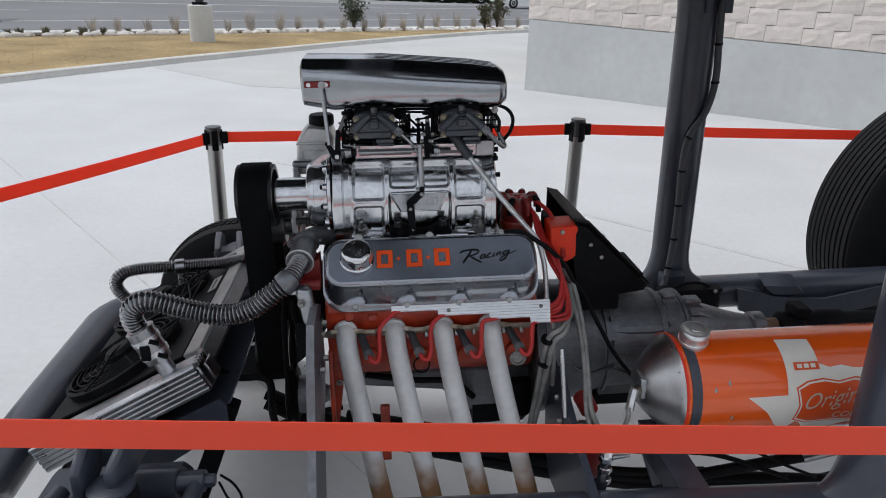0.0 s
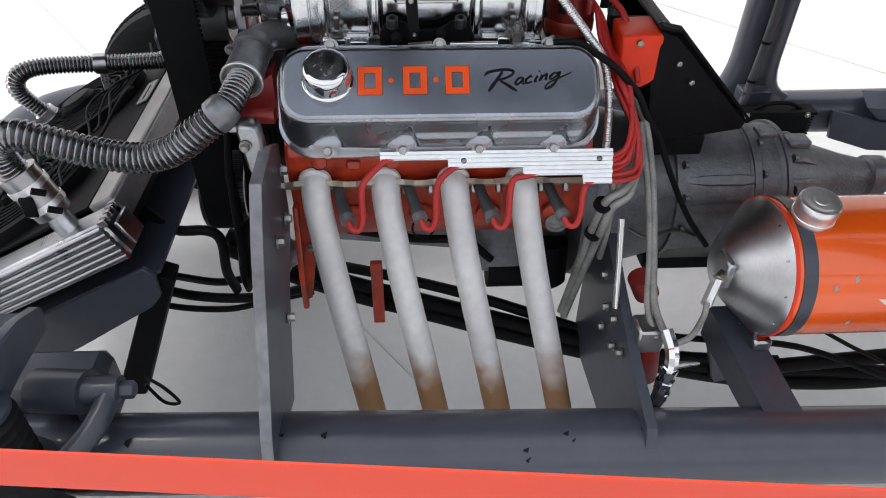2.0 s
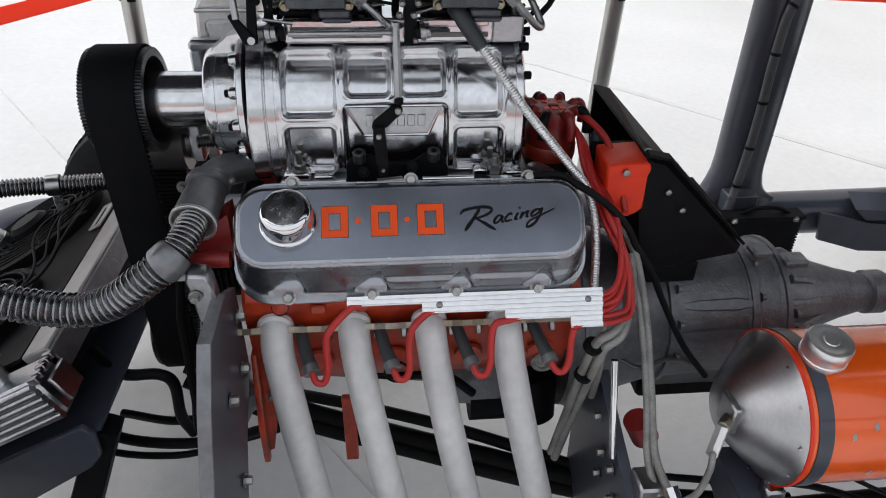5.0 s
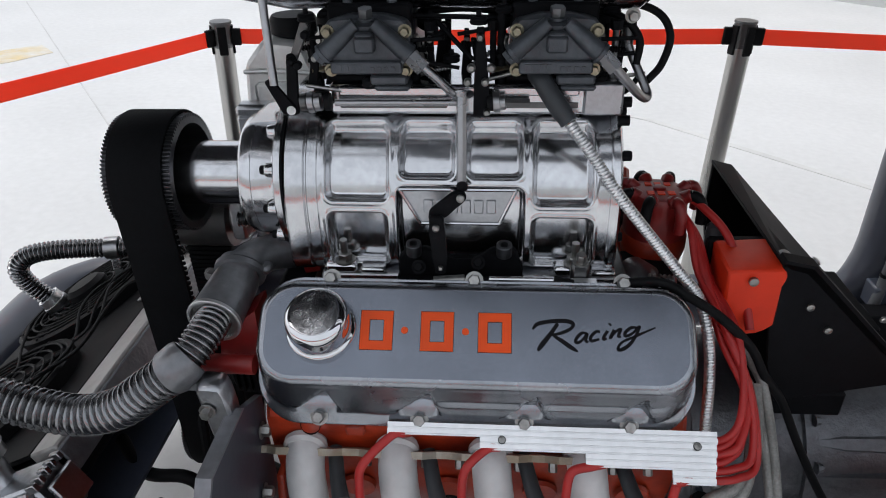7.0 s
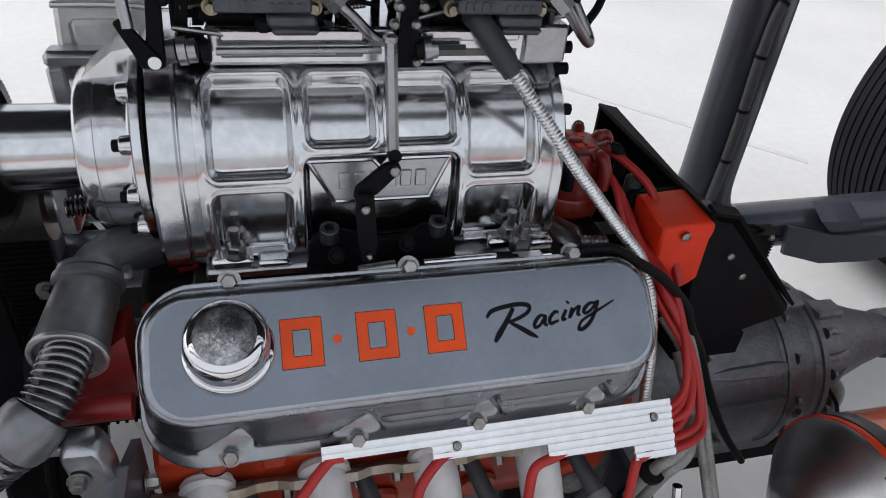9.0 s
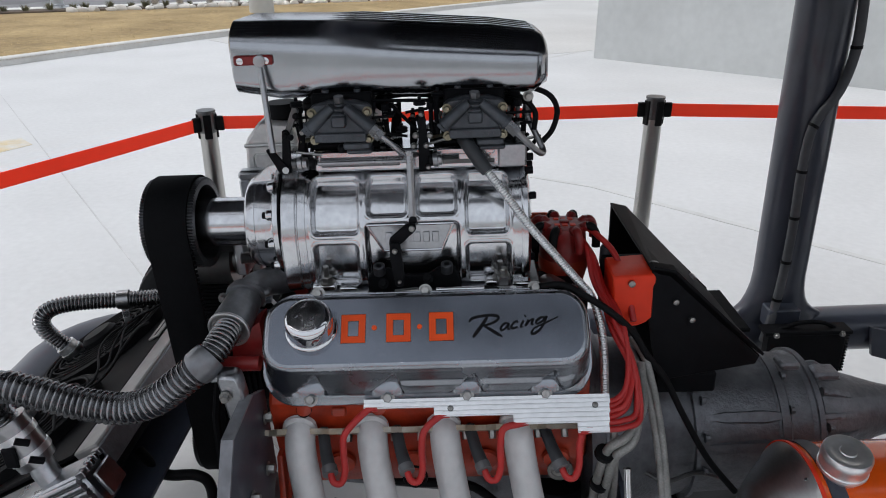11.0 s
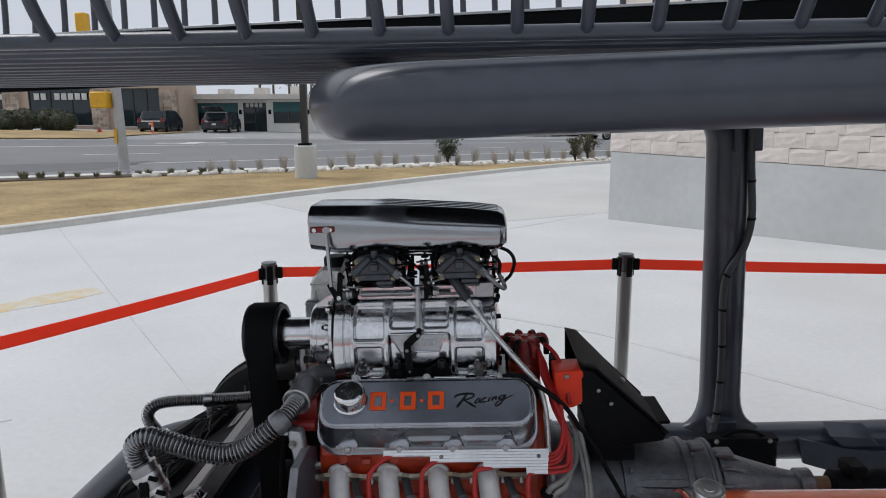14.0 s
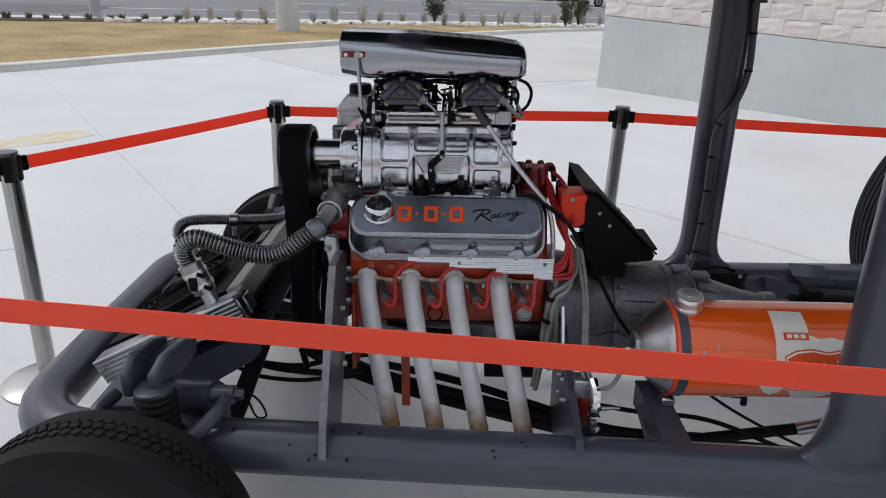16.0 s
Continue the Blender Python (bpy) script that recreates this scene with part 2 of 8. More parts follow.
M_TRIM = material("pale_roof_trim", (0.64, 0.60, 0.55), 0.8, 0.0, 0.1, 6, 0.6, 0.05)
M_WHITEWALL = material("white_painted_wall", (0.82, 0.80, 0.75), 0.85, 0.0, 0.07, 6, 0.5, 0.05)
M_WOODWALL = material("brown_board_wall", (0.28, 0.17, 0.105), 0.8, 0.0, 0.15, 8, 1, 0.1)
M_TEAL = material("teal_window_band", (0.030, 0.13, 0.13), 0.5, 0.0, 0.1, 6, 1, 0.0)
M_ORANGE_WALL = material("orange_brown_panel", (0.42, 0.17, 0.07), 0.8, 0.0, 0.1, 6, 1, 0.0)
M_GLASS = glass("dark_window_glass")
M_BLACK_CAR = material("dark_car_paint", (0.018, 0.02, 0.026), 0.25, 0.2, 0.1, 10, 1, 0.0, coat=0.6)
M_WHITE_CAR = material("white_car_paint", (0.72, 0.72, 0.72), 0.3, 0.0, 0.05, 10, 1, 0.0, coat=0.6)
M_HYDRANT = material("hydrant_red", (0.40, 0.035, 0.025), 0.5, 0.0, 0.15, 20, 4, 0.05)


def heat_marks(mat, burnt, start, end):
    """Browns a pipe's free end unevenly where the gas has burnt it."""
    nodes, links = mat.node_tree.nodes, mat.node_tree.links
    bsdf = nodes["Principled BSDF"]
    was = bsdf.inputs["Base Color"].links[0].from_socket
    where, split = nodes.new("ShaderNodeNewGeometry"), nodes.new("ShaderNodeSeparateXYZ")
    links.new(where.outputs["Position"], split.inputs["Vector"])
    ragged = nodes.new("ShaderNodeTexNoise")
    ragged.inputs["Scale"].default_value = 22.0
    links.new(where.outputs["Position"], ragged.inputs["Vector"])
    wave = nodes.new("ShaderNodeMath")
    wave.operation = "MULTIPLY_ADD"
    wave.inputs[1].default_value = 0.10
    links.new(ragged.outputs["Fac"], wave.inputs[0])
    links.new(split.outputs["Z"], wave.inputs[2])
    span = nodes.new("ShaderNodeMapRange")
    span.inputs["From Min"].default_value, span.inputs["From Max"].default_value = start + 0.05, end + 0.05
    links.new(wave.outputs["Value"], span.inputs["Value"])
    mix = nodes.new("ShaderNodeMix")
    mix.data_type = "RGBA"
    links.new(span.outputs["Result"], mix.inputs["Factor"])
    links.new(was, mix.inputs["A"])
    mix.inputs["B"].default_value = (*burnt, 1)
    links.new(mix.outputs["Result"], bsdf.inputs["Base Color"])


def translucent(mat, color, share):
    """Lets thin cloth pass some of the light that falls on its back."""
    nodes, links = mat.node_tree.nodes, mat.node_tree.links
    through_light, both = nodes.new("ShaderNodeBsdfTranslucent"), nodes.new("ShaderNodeMixShader")
    through_light.inputs["Color"].default_value = (*color, 1)
    both.inputs["Fac"].default_value = share
    links.new(nodes["Principled BSDF"].outputs["BSDF"], both.inputs[1])
    links.new(through_light.outputs["BSDF"], both.inputs[2])
    links.new(both.outputs["Shader"], nodes["Material Output"].inputs["Surface"])


translucent(M_BELT_RED, (1.0, 0.17, 0.085), 0.55)
for socket, value in (("Sheen Weight", 0.8), ("Sheen Roughness", 0.4)):  # loose woven nap
    M_BELT_RED.node_tree.nodes["Principled BSDF"].inputs[socket].default_value = value
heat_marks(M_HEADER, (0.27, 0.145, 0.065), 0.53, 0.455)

# ---- building helpers ----
BASE = {}
CAR = []  # things carried by the raked chassis, tipped together at the end
ON_CAR = False


def thing(name, loc, label, category, group="", kind=""):
    """An Empty at the base of a thing; its parts are given in world coordinates and moved under it."""
    ob = new(name)
    ob.location, ob.empty_display_size = loc, 0.05
    BASE[ob] = Vector(loc)
    if ON_CAR:
        CAR.append(ob)
    return tagged(ob, label, category, group, kind)


def mesh_of(name, bm, mat, smooth=40):
    data = bpy.data.meshes.new(name)
    if bm.faces:
        bmesh.ops.recalc_face_normals(bm, faces=bm.faces)
    bm.to_mesh(data)
    bm.free()
    if mat:
        data.materials.append(mat)
    if smooth:
        data.shade_smooth()
        data.set_sharp_from_angle(angle=radians(smooth))
    return data


def part(name, bm, mat, parent, label="", smooth=40):
    """Links a bmesh, made in world coordinates, as one mesh under a thing or a part."""
    base = BASE[parent]
    bmesh.ops.translate(bm, verts=bm.verts, vec=-base)
    ob = new(name, mesh_of(name, bm, mat, smooth))
    ob.parent = parent
    BASE[ob] = base
    return tagged(ob, label)


def single(name, bm, mat, loc, label, category, group="", kind="", smooth=40):
    """A thing that is one mesh, made in world coordinates, with its origin at loc."""
    bmesh.ops.translate(bm, verts=bm.verts, vec=-Vector(loc))
    ob = new(name, mesh_of(name, bm, mat, smooth))
    ob.location = loc
    BASE[ob] = Vector(loc)
    if ON_CAR:
        CAR.append(ob)
    return tagged(ob, label, category, group, kind)


def box(lo, hi, bevel=0.0, bm=None, m=None, segments=1):
    bm = bm or bmesh.new()
    lo, hi = Vector(lo), Vector(hi)
    made = bmesh.ops.create_cube(bm, size=1.0)["verts"]
    for v in made:
        v.co = Vector([(lo[i] + hi[i]) / 2 + v.co[i] * (hi[i] - lo[i]) for i in range(3)])
    if bevel:
        edges = {e for v in made for e in v.link_edges}
        made = bmesh.ops.bevel(bm, geom=list(edges), offset=bevel, segments=segments, affect="EDGES", profile=0.6)["verts"]
    if m is not None:
        bmesh.ops.transform(bm, matrix=m, verts=list({v for v in made}))
    return bm


def smooth_path(points, steps=8):
    """A Catmull-Rom curve through the points."""
    p = [Vector(q) for q in points]
    p = [2 * p[0] - p[1], *p, 2 * p[-1] - p[-2]]
    out = []
    for i in range(1, len(p) - 2):
        for k in range(steps):
            t = k / steps
            a, b, c, d = p[i - 1:i + 3]
            out.append(0.5 * (2 * b + (c - a) * t + (2 * a - 5 * b + 4 * c - d) * t * t + (3 * b - a - 3 * c + d) * t ** 3))
    return out + [p[-2]]


def even(points, step):
    """Points at an even spacing along a polyline."""
    out, left = [points[0].copy()], step
    for a, b in zip(points, points[1:]):
        length, done = (b - a).length, 0.0
        while length - done >= left:
            done += left
            out.append(a.lerp(b, done / length))
            left = step
        left -= length - done
    return out


def sweep(points, radius, sides=14, bm=None, caps=True):
    """A round tube along points; radius is a number or one number a point."""
    bm = bm or bmesh.new()
    pts = [Vector(p) for p in points]
    radii = radius if isinstance(radius, (list, tuple)) else [radius] * len(pts)
    ahead = (pts[1] - pts[0]).normalized()
    side = ahead.orthogonal().normalized()
    rings = []
    for i, p in enumerate(pts):
        now = (pts[min(i + 1, len(pts) - 1)] - pts[max(i - 1, 0)])
        now = now.normalized() if now.length > 1e-9 else ahead
        side = (side - now * side.dot(now)).normalized()
        up = now.cross(side)
        ahead = now
        rings.append([bm.verts.new(p + radii[i] * (math.cos(a) * side + math.sin(a) * up)) for a in (2 * math.pi * k / sides for k in range(sides))])
    for a, b in zip(rings, rings[1:]):
        for k in range(sides):
            bm.faces.new((a[k], a[(k + 1) % sides], b[(k + 1) % sides], b[k]))
    if caps:
        bm.faces.new(rings[0][::-1])
        bm.faces.new(rings[-1])
    return bm


def rod(a, b, radius, sides=12, bm=None):
    return sweep([a, b], radius, sides, bm)


def lathe(profile, origin, axis, sides=32, bm=None):
    """Turns a profile of (distance along the axis, radius) round an axis through origin."""
    bm = bm or bmesh.new()
    axis = Vector(axis).normalized()
    u = axis.orthogonal().normalized()
    w = axis.cross(u)
    o = Vector(origin)
    rings = []
    for d, r in profile:
        if r < 1e-5:
            rings.append([bm.verts.new(o + axis * d)])
        else:
            rings.append([bm.verts.new(o + axis * d + r * (math.cos(t) * u + math.sin(t) * w)) for t in (2 * math.pi * k / sides for k in range(sides))])
    for a, b in zip(rings, rings[1:]):
        for k in range(sides):
            n = (k + 1) % sides
            if len(a) == 1 and len(b) > 1:
                bm.faces.new((a[0], b[n], b[k]))
            elif len(b) == 1 and len(a) > 1:
                bm.faces.new((a[k], a[n], b[0]))
            elif len(a) > 1:
                bm.faces.new((a[k], a[n], b[n], b[k]))
    for ring, flip in ((rings[0], True), (rings[-1], False)):
        if len(ring) > 1:
            bm.faces.new(ring[::-1] if flip else ring)
    return bm


def loft(rings, bm=None, caps=(True, True)):
    bm = bm or bmesh.new()
    made = [[bm.verts.new(p) for p in ring] for ring in rings]
    for a, b in zip(made, made[1:]):
        for k in range(len(a)):
            n = (k + 1) % len(a)
            bm.faces.new((a[k], a[n], b[n], b[k]))
    if caps[0]:
        bm.faces.new(made[0][::-1])
    if caps[1]:
        bm.faces.new(made[-1])
    return bm


def rounded(hx, hy, r, n=6, cx=0.0, cy=0.0):
    """Corners of a rounded rectangle as (x, y), counter-clockwise."""
    out = []
    for sx, sy, a0 in ((1, 1, 0), (-1, 1, 90), (-1, -1, 180), (1, -1, 270)):
        for k in range(n + 1):
            a = radians(a0 + 90 * k / n)
            out.append((cx + sx * (hx - r) + r * math.cos(a), cy + sy * (hy - r) + r * math.sin(a)))
    return out


def prism(outline, vec, bm=None, bevel=0.0):
    """Extrudes a polygon of world points along vec."""
    bm = bm or bmesh.new()
    a = [bm.verts.new(p) for p in outline]
    b = [bm.verts.new(Vector(p) + Vector(vec)) for p in outline]
    bm.faces.new(a[::-1])
    bm.faces.new(b)
    for k in range(len(a)):
        n = (k + 1) % len(a)
        bm.faces.new((a[k], a[n], b[n], b[k]))
    if bevel:
        edges = {e for v in a + b for e in v.link_edges}
        bmesh.ops.bevel(bm, geom=list(edges), offset=bevel, segments=1, affect="EDGES")
    return bm


def bolt_bm(p, axis, r=0.007, h=0.006, bm=None):
    """A washer and a hex head on it."""
    bm = bm or bmesh.new()
    p, axis = Vector(p), Vector(axis).normalized()
    lathe([(0, r * 1.45), (0.0015, r * 1.45), (0.0015, r * 0.9)], p, axis, 14, bm)
    lathe([(0.0015, r), (h * 0.85, r), (h, r * 0.85), (h, 0)], p, axis, 6, bm)
    return bm


def hose_bm(points, r, pitch, depth, sides=14, fine=4):
    """A corrugated hose: round-backed rings along a smooth curve."""
    path = even(smooth_path(points, 16), pitch / fine)
    return sweep(path, [r - depth * (1 - math.sin(math.pi * (i % fine) / fine) ** 1.3) for i in range(len(path))], sides)


def text_bm(words, size, shear=0.0, thick=0.0004, bold=0.0):
    """The outline of a word as a thin mesh in the xy plane, its left end at the origin."""
    curve = bpy.data.curves.new("word", "FONT")
    curve.body, curve.size, curve.shear, curve.extrude, curve.resolution_u, curve.offset = words, size, shear, thick, 4, bold
    ob = bpy.data.objects.new("word", curve)
    scene.collection.objects.link(ob)
    data = bpy.data.meshes.new_from_object(ob.evaluated_get(bpy.context.evaluated_depsgraph_get()))
    bm = bmesh.new()
    bm.from_mesh(data)
    bpy.data.objects.remove(ob)
    bpy.data.curves.remove(curve)
    bpy.data.meshes.remove(data)
    return bm


# ---- ground, lawn, road ----
def rise(x, y):
    """The far side of the street climbs gently towards its left end."""
    t = min(1.0, max(0.0, (y - 26 - 0.45 * x) / 22))
    return t * max(0.08, 0.12 - 0.0225 * min(5, max(-60, x)))


def grid(xs, ys, height, shear=0.0):
    """A sheet of quads over xs and ys, sheared so that its rows run along the street."""
    bm = bmesh.new()
    rows = [[bm.verts.new((x, y + shear * x, height(x, y + shear * x))) for x in xs] for y in ys]
    for a, b in zip(rows, rows[1:]):
        for k in range(len(a) - 1):
            bm.faces.new((a[k], a[k + 1], b[k + 1], b[k]))
    return bm


ground = single("ground", grid([-900, -300, -120, -80, -60, -50, -40, -34, -28, -24, -20, -16, -12, -8, -4, 0, 4, 8, 16, 30, 60, 150, 900],
                               [-600, -100, -30, -10, 0, 8, 14, 18, 20, 22, 24, 26, 28, 30, 32, 34, 36, 38, 40, 42, 44, 46, 48, 50, 54, 60, 80, 150, 400, 1500], rise),
                M_CONCRETE, (0, 0, 0), "pale broom-finished concrete paving around the display", "ground", kind="structure", smooth=0)

KERB = smooth_path([(-15.0, -3.5, 0), (-10.0, 3.4, 0), (-6.85, 7.55, 0), (-5.35, 10.1, 0), (-4.05, 12.25, 0), (-2.95, 13.9, 0), (-0.5, 17.5, 0), (2.2, 20.9, 0), (4.67, 23.4, 0), (10.0, 27.2, 0), (24.0, 35.0, 0)], 6)
STREET = [Vector((x, 22.1 + 0.56 * x, 0)) for x in (-60, -30, -16, -12, -8, -4, 0, 4, 8, 16, 40, 80)]


def along(path, width, height, lift=0.0, shift=0.0, bm=None):
    """A bar of a box section along a level path; shift moves it to the path's left."""
    bm = bm or bmesh.new()
    rings = []
    for i, p in enumerate(path):
        d = (path[min(i + 1, len(path) - 1)] - path[max(i - 1, 0)]).normalized()
        left = Vector((-d.y, d.x, 0))
        a, b = p + left * shift, p + left * (shift + width)
        up = Vector((0, 0, lift))
        rings.append([a + up, b + up, b + up + Vector((0, 0, height)), a + left * 0.035 + up + Vector((0, 0, height)), a + left * 0.012 + up + Vector((0, 0, height - 0.02))])
    return loft(rings, bm)


def lawn_bm():
    bm = bmesh.new()
    rows = []
    for p in KERB:
        q = Vector((p.x - 4.5, 0, 0)) if p.y < 12 else p
        sx = min(p.x + 0.3, max(-40.0, p.x - (22.1 + 0.56 * p.x - p.y) * 0.8))
        sx = p.x - max(0.0, (22.1 + 0.56 * p.x - p.y)) * 0.5
        sy = max(p.y + 0.02, 22.1 + 0.56 * sx - 0.12)
        end = Vector((sx, sy, 0))
        rows.append([bm.verts.new((*p.lerp(end, t).xy, 0.080 + 0.03 * math.sin(math.pi * t))) for t in (0, 0.25, 0.5, 0.75, 1.0)])
    for a, b in zip(rows, rows[1:]):
        for k in range(4):
            bm.faces.new((a[k], b[k], b[k + 1], a[k + 1]))
    return bm


lawn = single("lawn", lawn_bm(), M_GRASS, (-6, 14, 0.0), "dormant straw-coloured lawn strip behind a concrete kerb", "lawn", kind="structure", smooth=0)
kerb = single("kerb", along(KERB, 0.16, 0.11), M_KERB, (-6, 12, 0), "pale concrete kerb edging the lawn", "kerb", kind="structure", smooth=30)
single("road_kerb", along(STREET, 0.55, 0.14), M_KERB, (0, 22.1, 0), "concrete kerb and gutter along the street", "kerb", kind="structure", smooth=30)
road = single("road", grid([-90, -60, -40, -30, -24, -18, -12, -6, 0, 6, 12, 20, 40, 80], [22.8, 25, 28, 31, 34, 37, 40, 43, 46.5], lambda x, y: rise(x, y) + 0.012, 0.56), M_ASPHALT,
              (0, 34, 0), "worn grey asphalt street with white lane lines", "road", kind="structure", smooth=0)
single("parking_lot", grid([-20.2, -12, -6, 0, 6, 12, 20, 40, 80], [46.6, 50, 54, 58, 62, 70, 80], lambda x, y: rise(x, y) + 0.015, 0.56), M_LOT, (0, 52, 0), "weathered grey parking lot before the shops", "parking lot", kind="structure", smooth=0)


def stripe(x0, x1, y, width, mat=M_LINE, name="lane_line", steps=14):
    xs = [x0 + (x1 - x0) * k / steps for k in range(steps + 1)]
    return part(name, grid(xs, (y, y + width), lambda x, yy: rise(x, yy) + 0.02, 0.56), mat, road, smooth=0)


stripe(-60, 60, 29.0, 0.22), stripe(-60, 60, 40.6, 0.25)
for k in range(-7, 6):
    stripe(k * 8.0, k * 8.0 + 2.6, 34.6, 0.2, name="lane_dash", steps=3)
stripe(-16.5, -13.5, 42.4, 0.5, name="turn_arrow", steps=3)
stripe(-15.4, -14.6, 41.9, 1.5, name="turn_arrow", steps=3)
stripe(-36, -33.0, 32.0, 9.0, name="stop_bar", steps=2)
stripe(-24, -12, 26.2, 4.0, M_PATCH, name="asphalt_patch", steps=8)

# sawn joints and stains in the paving, yellow arrow worn on the concrete
def seam(a, b, width=0.008, mat=M_JOINT, name="paving_joint"):
    a, b = Vector((*a, 0)), Vector((*b, 0))
    d = (b - a).normalized()
    n = Vector((-d.y, d.x, 0)) * width / 2
    return part(name, prism([a - n, b - n, b + n, a + n], (0, 0, 0.003)), mat, ground, smooth=0)


DRIVE = [(2.3, 10.35), (0.97, 9.5), (0.0, 8.9), (-2.2, 9.4), (-4.3, 11.6), (-3.0, 13.6), (-0.6, 17.2), (2.1, 20.6), (4.6, 23.1), (10.0, 26.8), (24.0, 34.5), (24.0, 20.0)]
part("driveway_slab", prism([(x, y, 0.0) for x, y in DRIVE], (0, 0, 0.004)), M_DRIVE, ground, "older greyer concrete of the driveway", smooth=0)
J1, J2 = Vector((-6.47, 8.48)), Vector((2.6, -3.6))
seam(J1, J2)
seam((-2.5, 1.64), (-6.0, -1.0), 0.005)
seam((1.02, 3.38), (2.6, 1.85), 0.05, M_STAIN, "paving_stain"), seam((1.02, 3.38), (-1.2, 4.6), 0.04, M_STAIN, "paving_stain")
seam((0.57, 8.5), (2.36, 10.47), 0.05, M_STAIN, "paving_stain"), seam((0.0, 8.6), (3.45, 16.6), 0.03, M_STAIN, "paving_stain")
ap = [(-4.55, 3.45), (-4.22, 3.98), (-4.05, 4.30), (-3.72, 4.66), (-3.50, 4.44), (-3.66, 4.12), (-3.95, 3.82), (-4.35, 3.25)]
part("worn_arrow", prism([(x, y, 0.0) for x, y in ap], (0, 0, 0.003)), M_YELLOW_PAINT, ground, "worn yellow floor arrow", smooth=0)

# ---- the cart: built level, then tipped with its rake ----
ON_CAR = True
R_TUBE = 0.067


def rail_z(x):
    return 0.436 + (1.0 - x) * 0.026


cart = thing("shopping_cart_frame", (0.2, 0, 0.35), "giant shopping-cart chassis of glossy dark grey painted tube", "cart frame")
near = [(2.7, -0.64, rail_z(2.6)), (1.0, -0.625, rail_z(1.0)), (-0.5, -0.607, rail_z(-0.5)), (-0.86, -0.60, rail_z(-0.86))]
corner = [(-0.89 - 0.20 * math.sin(a), -0.40 - 0.20 * math.cos(a), 0.488) for a in (radians(k * 12) for k in range(1, 8))]
corner_far = [(x - 0.02, -y, z) for x, y, z in corner[::-1]]
far = [(-0.86, 0.60, rail_z(-0.86)), (-0.5, 0.607, rail_z(-0.5)), (1.0, 0.605, 0.429), (2.7, 0.66, 0.417)]
part("lower_rail", sweep([*near, *corner, (-1.10, 0, 0.49), *corner_far, *far], R_TUBE, 32), M_PAINT, cart)
TOP_Z = 1.678
loop = [(2.7, -0.61, TOP_Z - 0.01), (0.06, -0.61, TOP_Z)]
loop += [(0.06 - 0.18 * math.sin(a), -0.43 - 0.18 * math.cos(a), TOP_Z) for a in (radians(k * 9) for k in range(1, 11))]
loop += [(x, -y, z) for x, y, z in loop[::-1]]
part("upper_loop", sweep(loop, R_TUBE, 36), M_PAINT, cart)


def upright(x, y, r=0.071):
    z0 = rail_z(x)
    rings = [(z0, 0.15), (z0 + 0.060, 0.14), (z0 + 0.072, 0.117), (z0 + 0.09, 0.098), (z0 + 0.115, 0.084), (z0 + 0.15, 0.0745), (z0 + 0.19, r),
             (TOP_Z - 0.17, r), (TOP_Z - 0.13, 0.0745), (TOP_Z - 0.10, 0.085), (TOP_Z - 0.08, 0.1), (TOP_Z - 0.06, 0.13)]
    bm = lathe([(z - z0, q) for z, q in rings], (x, y, z0), (0, 0, 1), 32)
    for v in bm.verts:
        h = min(v.co.z - z0, TOP_Z - v.co.z)
        half = 0.045 if h < 0.065 else min(0.066, 0.045 + (h - 0.065) * 0.5)
        v.co.y = y + (v.co.y - y) * min(1.0, half / max(half, math.hypot(v.co.x - x, v.co.y - y)))
    return bm


part("upright", upright(0.993, 0.60), M_PAINT, cart)
part("upright", upright(0.990, -0.625, 0.068), M_PAINT, cart)

M_EDGE = material("pale_plate_edge", (0.20, 0.205, 0.22), 0.35, 0.5, 0.25, 60, 12, 0.04)
# engine mounting plates, folded steel standing on the rail
LEFT = [(-0.690, 0.50), (-0.600, 0.50), (-0.487, 0.455), (-0.440, 0.53), (-0.370, 0.63), (-0.275, 0.71), (-0.275, 0.870), (-0.330, 0.898), (-0.437, 0.897), (-0.495, 0.828), (-0.583, 0.690), (-0.660, 0.575)]
lplate = part("engine_plate", prism([(-0.283, y, z) for y, z in LEFT], (0.009, 0, 0)), M_PAINT_FLAT, cart, "flat grey steel engine mounting plate")
FOLD = LEFT[:1] + LEFT[:6:-1]
for (y0, z0), (y1, z1) in zip(FOLD, FOLD[1:]):
    part("plate_edge", prism([(-0.292, y0, z0), (-0.274, y0, z0), (-0.274, y1, z1), (-0.292, y1, z1)], (0, -0.004, 0.003)), M_EDGE, lplate, smooth=0)
for y, z in ((-0.415, 0.768), (-0.328, 0.750), (-0.432, 0.612), (-0.300, 0.832)):
    part("bolt", bolt_bm((-0.272, y, z), (1, 0, 0), 0.008, 0.012), M_ZINC, lplate)
rplate = part("engine_plate", prism([(0.325, -0.665, 0.475), (0.325, -0.60, 0.46), (0.325, -0.437, 0.315), (0.325, -0.20, 0.29), (0.325, -0.18, 0.66), (0.325, -0.28, 0.655), (0.325, -0.384, 0.61), (0.325, -0.53, 0.56), (0.325, -0.635, 0.535)], (0.010, 0, 0)), M_PAINT_FLAT, cart, "flat grey steel engine mounting plate")
part("plate_edge", prism([(0.325, -0.28, 0.662), (0.325, -0.386, 0.617), (0.325, -0.532, 0.567), (0.325, -0.642, 0.54), (0.325, -0.672, 0.475), (0.325, -0.665, 0.473), (0.325, -0.636, 0.534), (0.325, -0.53, 0.559), (0.325, -0.384, 0.609), (0.325, -0.28, 0.654)], (0.018, 0, 0)), M_PAINT_FLAT, rplate)
